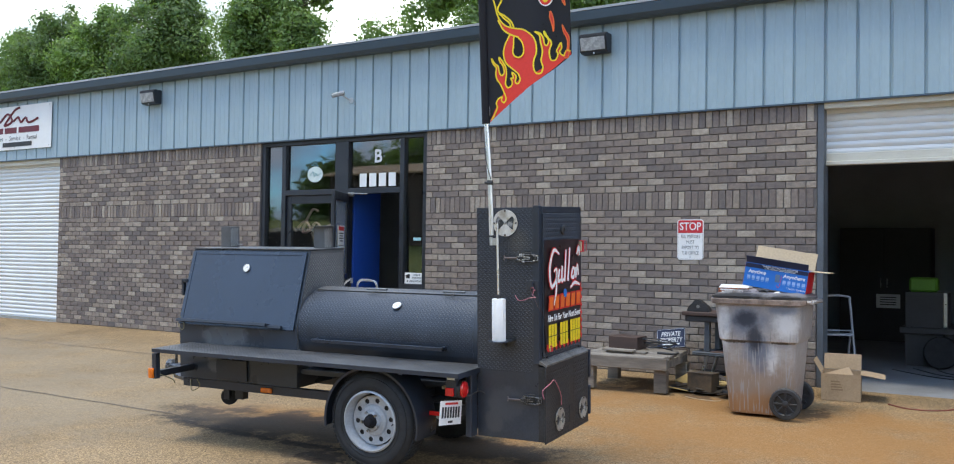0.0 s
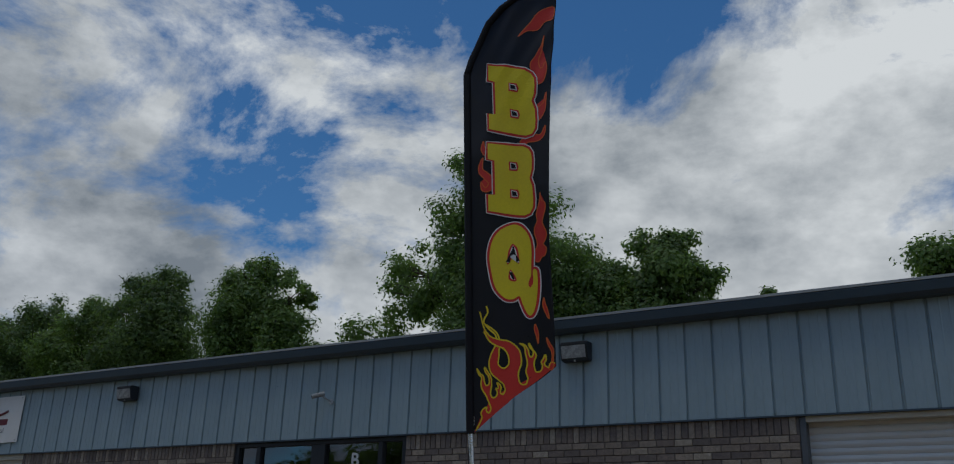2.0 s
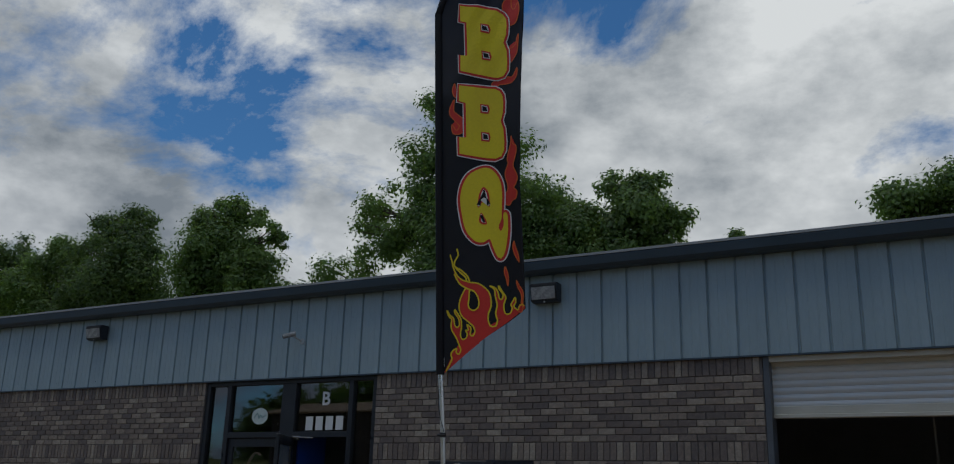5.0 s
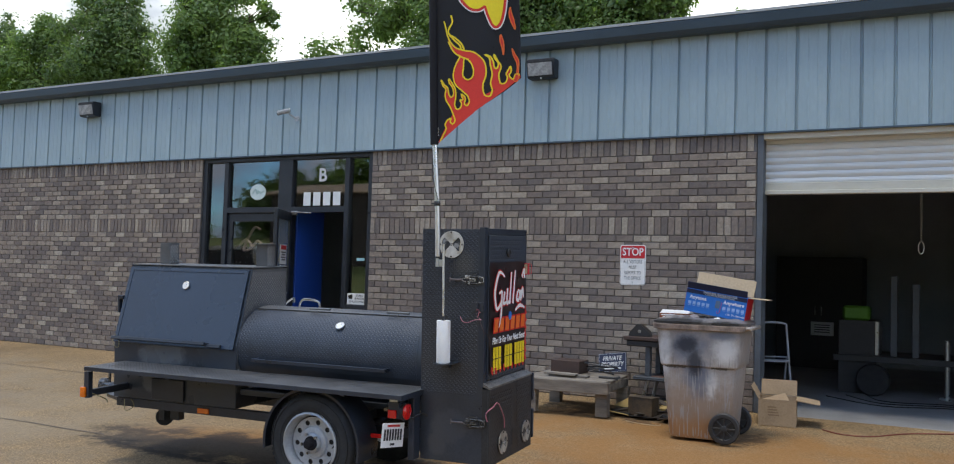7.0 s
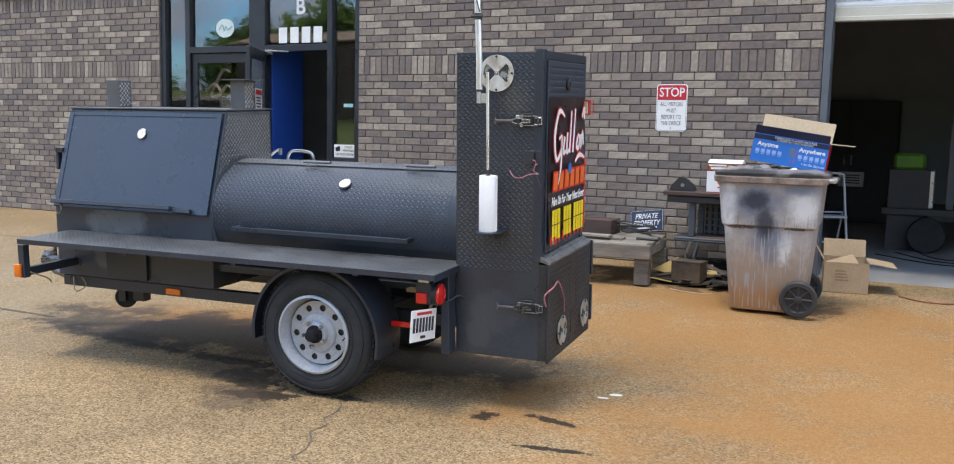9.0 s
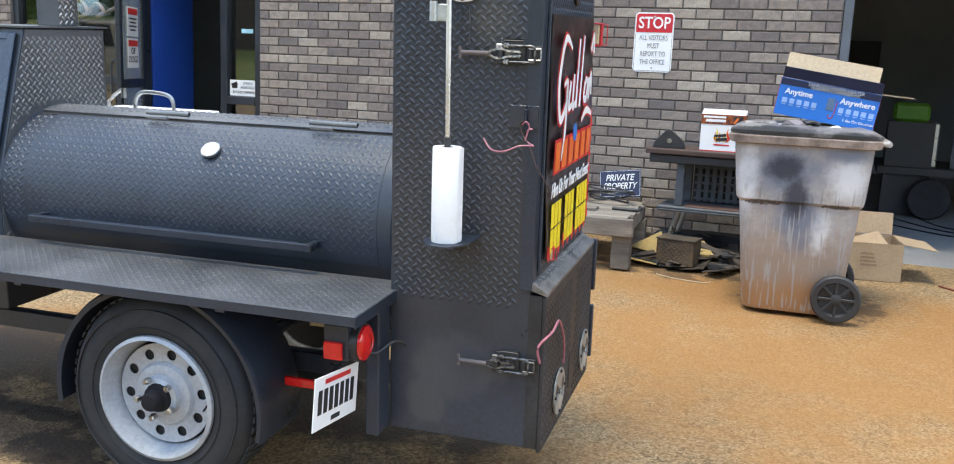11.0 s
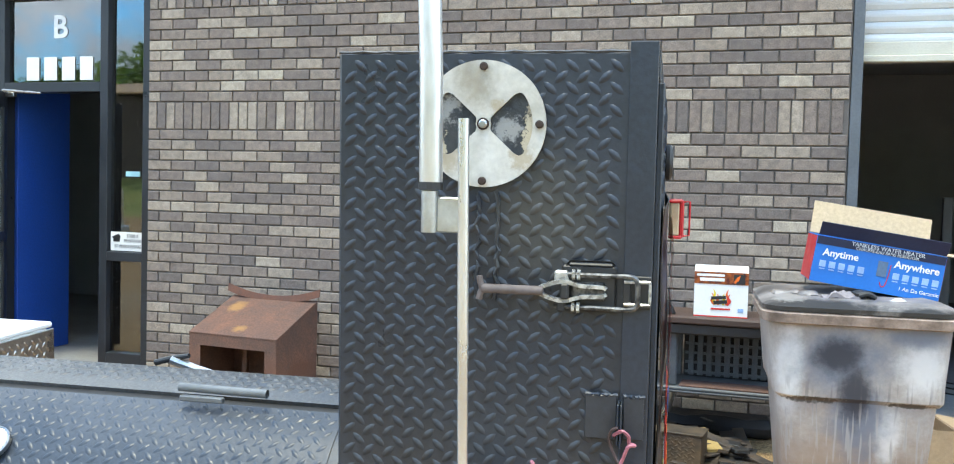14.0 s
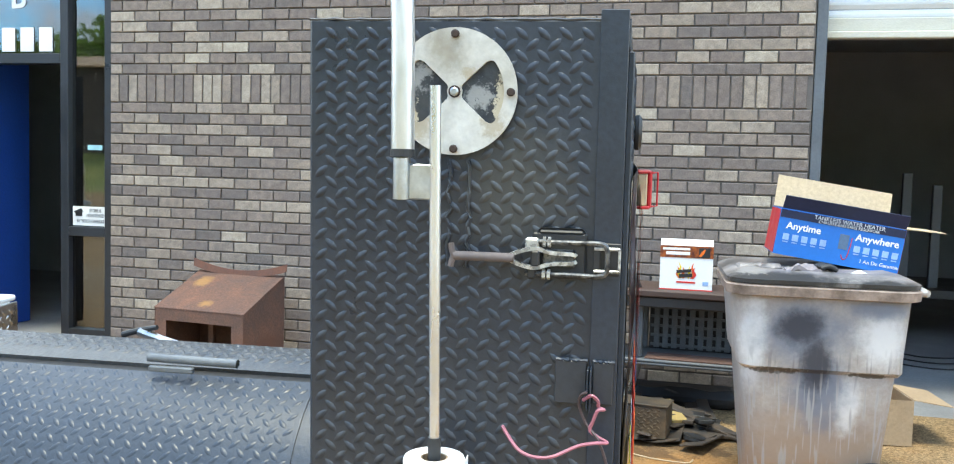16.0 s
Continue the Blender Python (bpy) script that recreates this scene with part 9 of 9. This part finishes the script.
prism(bm, [(F0 - 0.002, 0.3655), (F0 - 0.002, 0.3725), (B0, 0.5835), (B0, 0.5755)], "x", -W2 - 0.002, W2 + 0.002)
part("sloping_top", bm, RUST, hd, "sloping rusted top sheet")
part("back_sheet", boxes((-W2 + t + 0.001, W2 - t - 0.001, B0 - t, B0, -0.05, 0.573)), RUST, hd)
part("front_band", boxes((-W2 + t + 0.001, W2 - t - 0.001, F0, F0 + t, 0.285, 0.364), bevel=0.001), RUST, hd)
part("front_post", boxes((-W2 + t + 0.001, -W2 + 0.095, F0, F0 + t, -0.05, 0.2845), bevel=0.001), RUST, hd)
part("front_post", boxes((W2 - 0.095, W2 - t - 0.001, F0, F0 + t, -0.05, 0.2845), bevel=0.001), RUST, hd)
part("inner_baffle", boxes((-0.10, -0.06, 0.05, 0.08, -0.05, 0.45)), RUST, hd)
bm = bmesh.new()
n = 18
lip = []
for k in range(n + 1):
    x = -W2 - 0.035 + (2 * W2 + 0.07) * k / n
    q = abs(x) / W2
    dz = 0.060 * q ** 2.4
    lip.append([bm.verts.new((x, B0 - 0.035 + a, 0.560 + dz * 0.75 + b)) for a, b in ((0.0, 0.0), (0.010, 0.042 + 0.012 * q), (0.016, 0.042 + 0.012 * q), (0.006, 0.0))])
for a, b in zip(lip, lip[1:]):
    for k in range(4):
        bm.faces.new((a[k], b[k], b[(k + 1) % 4], a[(k + 1) % 4]))
bm.faces.new(lip[0])
bm.faces.new(lip[-1][::-1])
part("curved_lip", bm, mat("dark_rust", (0.15, 0.065, 0.042), (0.09, 0.045, 0.034), scale=9, rough=0.85, bump=0.3), hd, "curved dark rusty top lip", smooth=True)
for x in (-0.3, 0.3):
    part("stand_block", boxes((x - 0.06, x + 0.06, -0.15, 0.28, -0.14, -0.051), bevel=0.005), WOODOLD, hd)

# open cardboard box by the door jamb
cb = carton("cardboard_box", "open brown cardboard box with loose flaps on the ground", 0.36, 0.42, 0.26, pose(-1.40, 9.50, ground_z(9.45), 0, 0, 8), CARD, CARD,
            (("r", -8, 0.22, CARD), ("b", 75, 0.16, CARD), ("l", 60, 0.14, CARD)))
for k in range(4):
    part("print_bar", boxes((-0.09, 0.02 - 0.01 * k, -0.2115, -0.2103, 0.10 + k * 0.026, 0.114 + k * 0.026)), mat("brown_print_%s" % "abcd"[k], (0.28, 0.19, 0.11), scale=4, rough=0.85), cb)
ob = part("inner_card", boxes((-0.12, 0.12, -0.10, 0.10, -0.003, 0.003)), CARD, cb)
ob.matrix_basis = pose(-0.02, 0.02, 0.22, 25, -18, 10)

# ---- inside the open bay ----
GALVOLD = mat("grey_painted_tube", (0.34, 0.36, 0.39), (0.27, 0.285, 0.31), scale=9, rough=0.5)
ld = thing("step_stool", "folding grey steel step stool inside the bay", "step stool", pose(-1.66, 10.75, 0.16, 0, 0, 24))
bm = bmesh.new()
tube(bm, smooth_path([(-0.20, 0.0, 0.0), (-0.17, 0.08, 0.5), (-0.15, 0.13, 0.86), (-0.12, 0.14, 0.94), (0.12, 0.14, 0.94), (0.15, 0.13, 0.86), (0.17, 0.08, 0.5), (0.20, 0.0, 0.0)], 6), 0.013, 8)
part("front_frame", bm, GALVOLD, ld, smooth=True)
bm = bmesh.new()
tube(bm, [(-0.19, 0.45, 0.0), (-0.165, 0.16, 0.55), (0.165, 0.16, 0.55), (0.19, 0.45, 0.0)], 0.012, 8)
part("rear_frame", bm, GALVOLD, ld, smooth=True)
for z, y in ((0.25, -0.02), (0.50, 0.0)):
    part("step", boxes((-0.165, 0.165, y, y + 0.2, z, z + 0.02), bevel=0.004), GALVOLD, ld)

cart = thing("equipment_trailer", "dark steel equipment trailer with uprights standing in the bay", "trailer", pose(-0.2, 13.3, 0.16))
DARK = mat("dark_machine_paint", (0.05, 0.05, 0.052), (0.035, 0.035, 0.037), scale=5, rough=0.6)
part("deck", boxes((-1.1, 1.6, -0.5, 0.7, 0.42, 0.50), bevel=0.006), DARK, cart)
for a in ((-0.42, -0.34, -0.3, -0.22, 0.50, 1.55), (-0.16, -0.08, -0.3, -0.22, 0.50, 1.45), (0.62, 0.70, -0.3, -0.22, 0.50, 1.3), (1.2, 1.28, -0.3, -0.22, 0.5, 1.4)):
    part("upright", boxes(a, bevel=0.004), JAMB, cart)
part("toolbox", boxes((-0.95, -0.55, -0.35, 0.1, 0.505, 0.95), bevel=0.01), GALV, cart, "bright metal tool box")
bm = bmesh.new()
rod(bm, (0.25, -0.45, 0.0), (0.25, -0.45, 0.75), 0.035)
rod(bm, (0.25, -0.45, 0.0), (0.25, -0.45, 0.03), 0.09)
part("jack_leg", bm, GALV, cart, smooth=True)
for x in (-0.6, 0.9):
    bm = bmesh.new()
    lathe(bm, [(0.10, 0.0), (0.19, 0.0), (0.205, 0.03), (0.205, 0.12), (0.19, 0.15), (0.10, 0.15)], 32, pose(x, -0.52, 0.205, 90, 0, 0))
    part("tyre", bm, RUBBER, cart, smooth=True)
gb = thing("green_tool_case", "bright green power-tool case on the bay trailer", "tool case", pose(-1.02, 13.0, 0.665 + 0.45))
part("body", boxes((-0.18, 0.16, -0.12, 0.12, 0.0, 0.19), bevel=0.03), mat("lime_plastic", (0.10, 0.26, 0.02), (0.08, 0.22, 0.018), scale=5, rough=0.5), gb)
part("stand", boxes((-0.22, 0.22, -0.14, 0.14, -0.955, -0.001), bevel=0.004), DARK, gb)
nt_ = tagged(part("wall_notice", boxes((-2.12, -1.75, 16.39, 16.40, 0.72, 0.95)), WHITEINK), "white sheet of paper on a dark cabinet", "notice")
for k in range(4):
    part("text_bar", boxes((-2.06, -1.81, 16.386, 16.3895, 0.77 + k * 0.04, 0.785 + k * 0.04)), INK, nt_)
ca = thing("steel_cabinet", "dark steel storage cabinet at the back of the bay", "cabinet", pose(-2.0, 16.75, 0.16))
part("body", boxes((-0.7, 0.7, -0.34, 0.3, 0.0, 1.9), bevel=0.006), DARK, ca)
for s in (-1, 1):
    d_ = part("door", boxes((-0.68 if s < 0 else 0.004, -0.004 if s < 0 else 0.68, -0.352, -0.341, 0.02, 1.88), bevel=0.003), DARK, ca)
    part("handle", boxes((s * 0.05 - 0.01, s * 0.05 + 0.01, -0.372, -0.3525, 0.9, 1.05), bevel=0.003), STEEL, d_)
bm = bmesh.new()
for k in range(24):
    lathe(bm, [(0.008, -0.003), (0.012, -0.003), (0.012, 0.003), (0.008, 0.003)], 10, pose(-0.19, 11.4, 2.75 - k * 0.028, 90 if k % 2 else 0, 0, 90 if k % 2 else 0) @ pose(0, 0, 0, 90, 0, 0), True)
tube(bm, [(-0.19, 11.4, 3.42), (-0.19, 11.4, 2.75)], 0.006, 6)
tube(bm, [(-0.19 + 0.03 * math.cos(a), 11.4, 2.02 + 0.07 * math.sin(a)) for a in [k * math.tau / 16 for k in range(17)]], 0.006, 6)
tagged(part("pull_chain", bm, WHITE, smooth=True), "hanging pale door chain with a loop", "chain")
bm = bmesh.new()
tube(bm, smooth_path([(-0.95, 9.35, ground_z(9.35) + 0.006), (-0.75, 9.2, ground_z(9.2) + 0.006), (-0.5, 9.25, ground_z(9.25) + 0.006), (-0.2, 9.6, ground_z(9.6) + 0.006), (0.3, 9.9, ground_z(9.9) + 0.006), (0.9, 10.4, 0.167)]), 0.007, 6)
tagged(part("extension_cord", bm, mat("rust_red_cord", (0.20, 0.05, 0.03), scale=10, rough=0.6), smooth=True), "rust-red extension cord across the bay's threshold", "cord")
bm = bmesh.new()
for k in range(3):
    tube(bm, smooth_path([(-1.3 + 0.2 * k, 12.2 + 0.3 * k, 0.166), (-0.6, 11.6 + 0.25 * k, 0.166), (0.2, 11.9 + 0.2 * k, 0.166), (1.2, 11.5 + 0.3 * k, 0.166)]), 0.007, 6)
tagged(part("floor_cables", bm, PLASTIC, smooth=True), "black cables lying on the bay floor", "cable", kind="stuff")
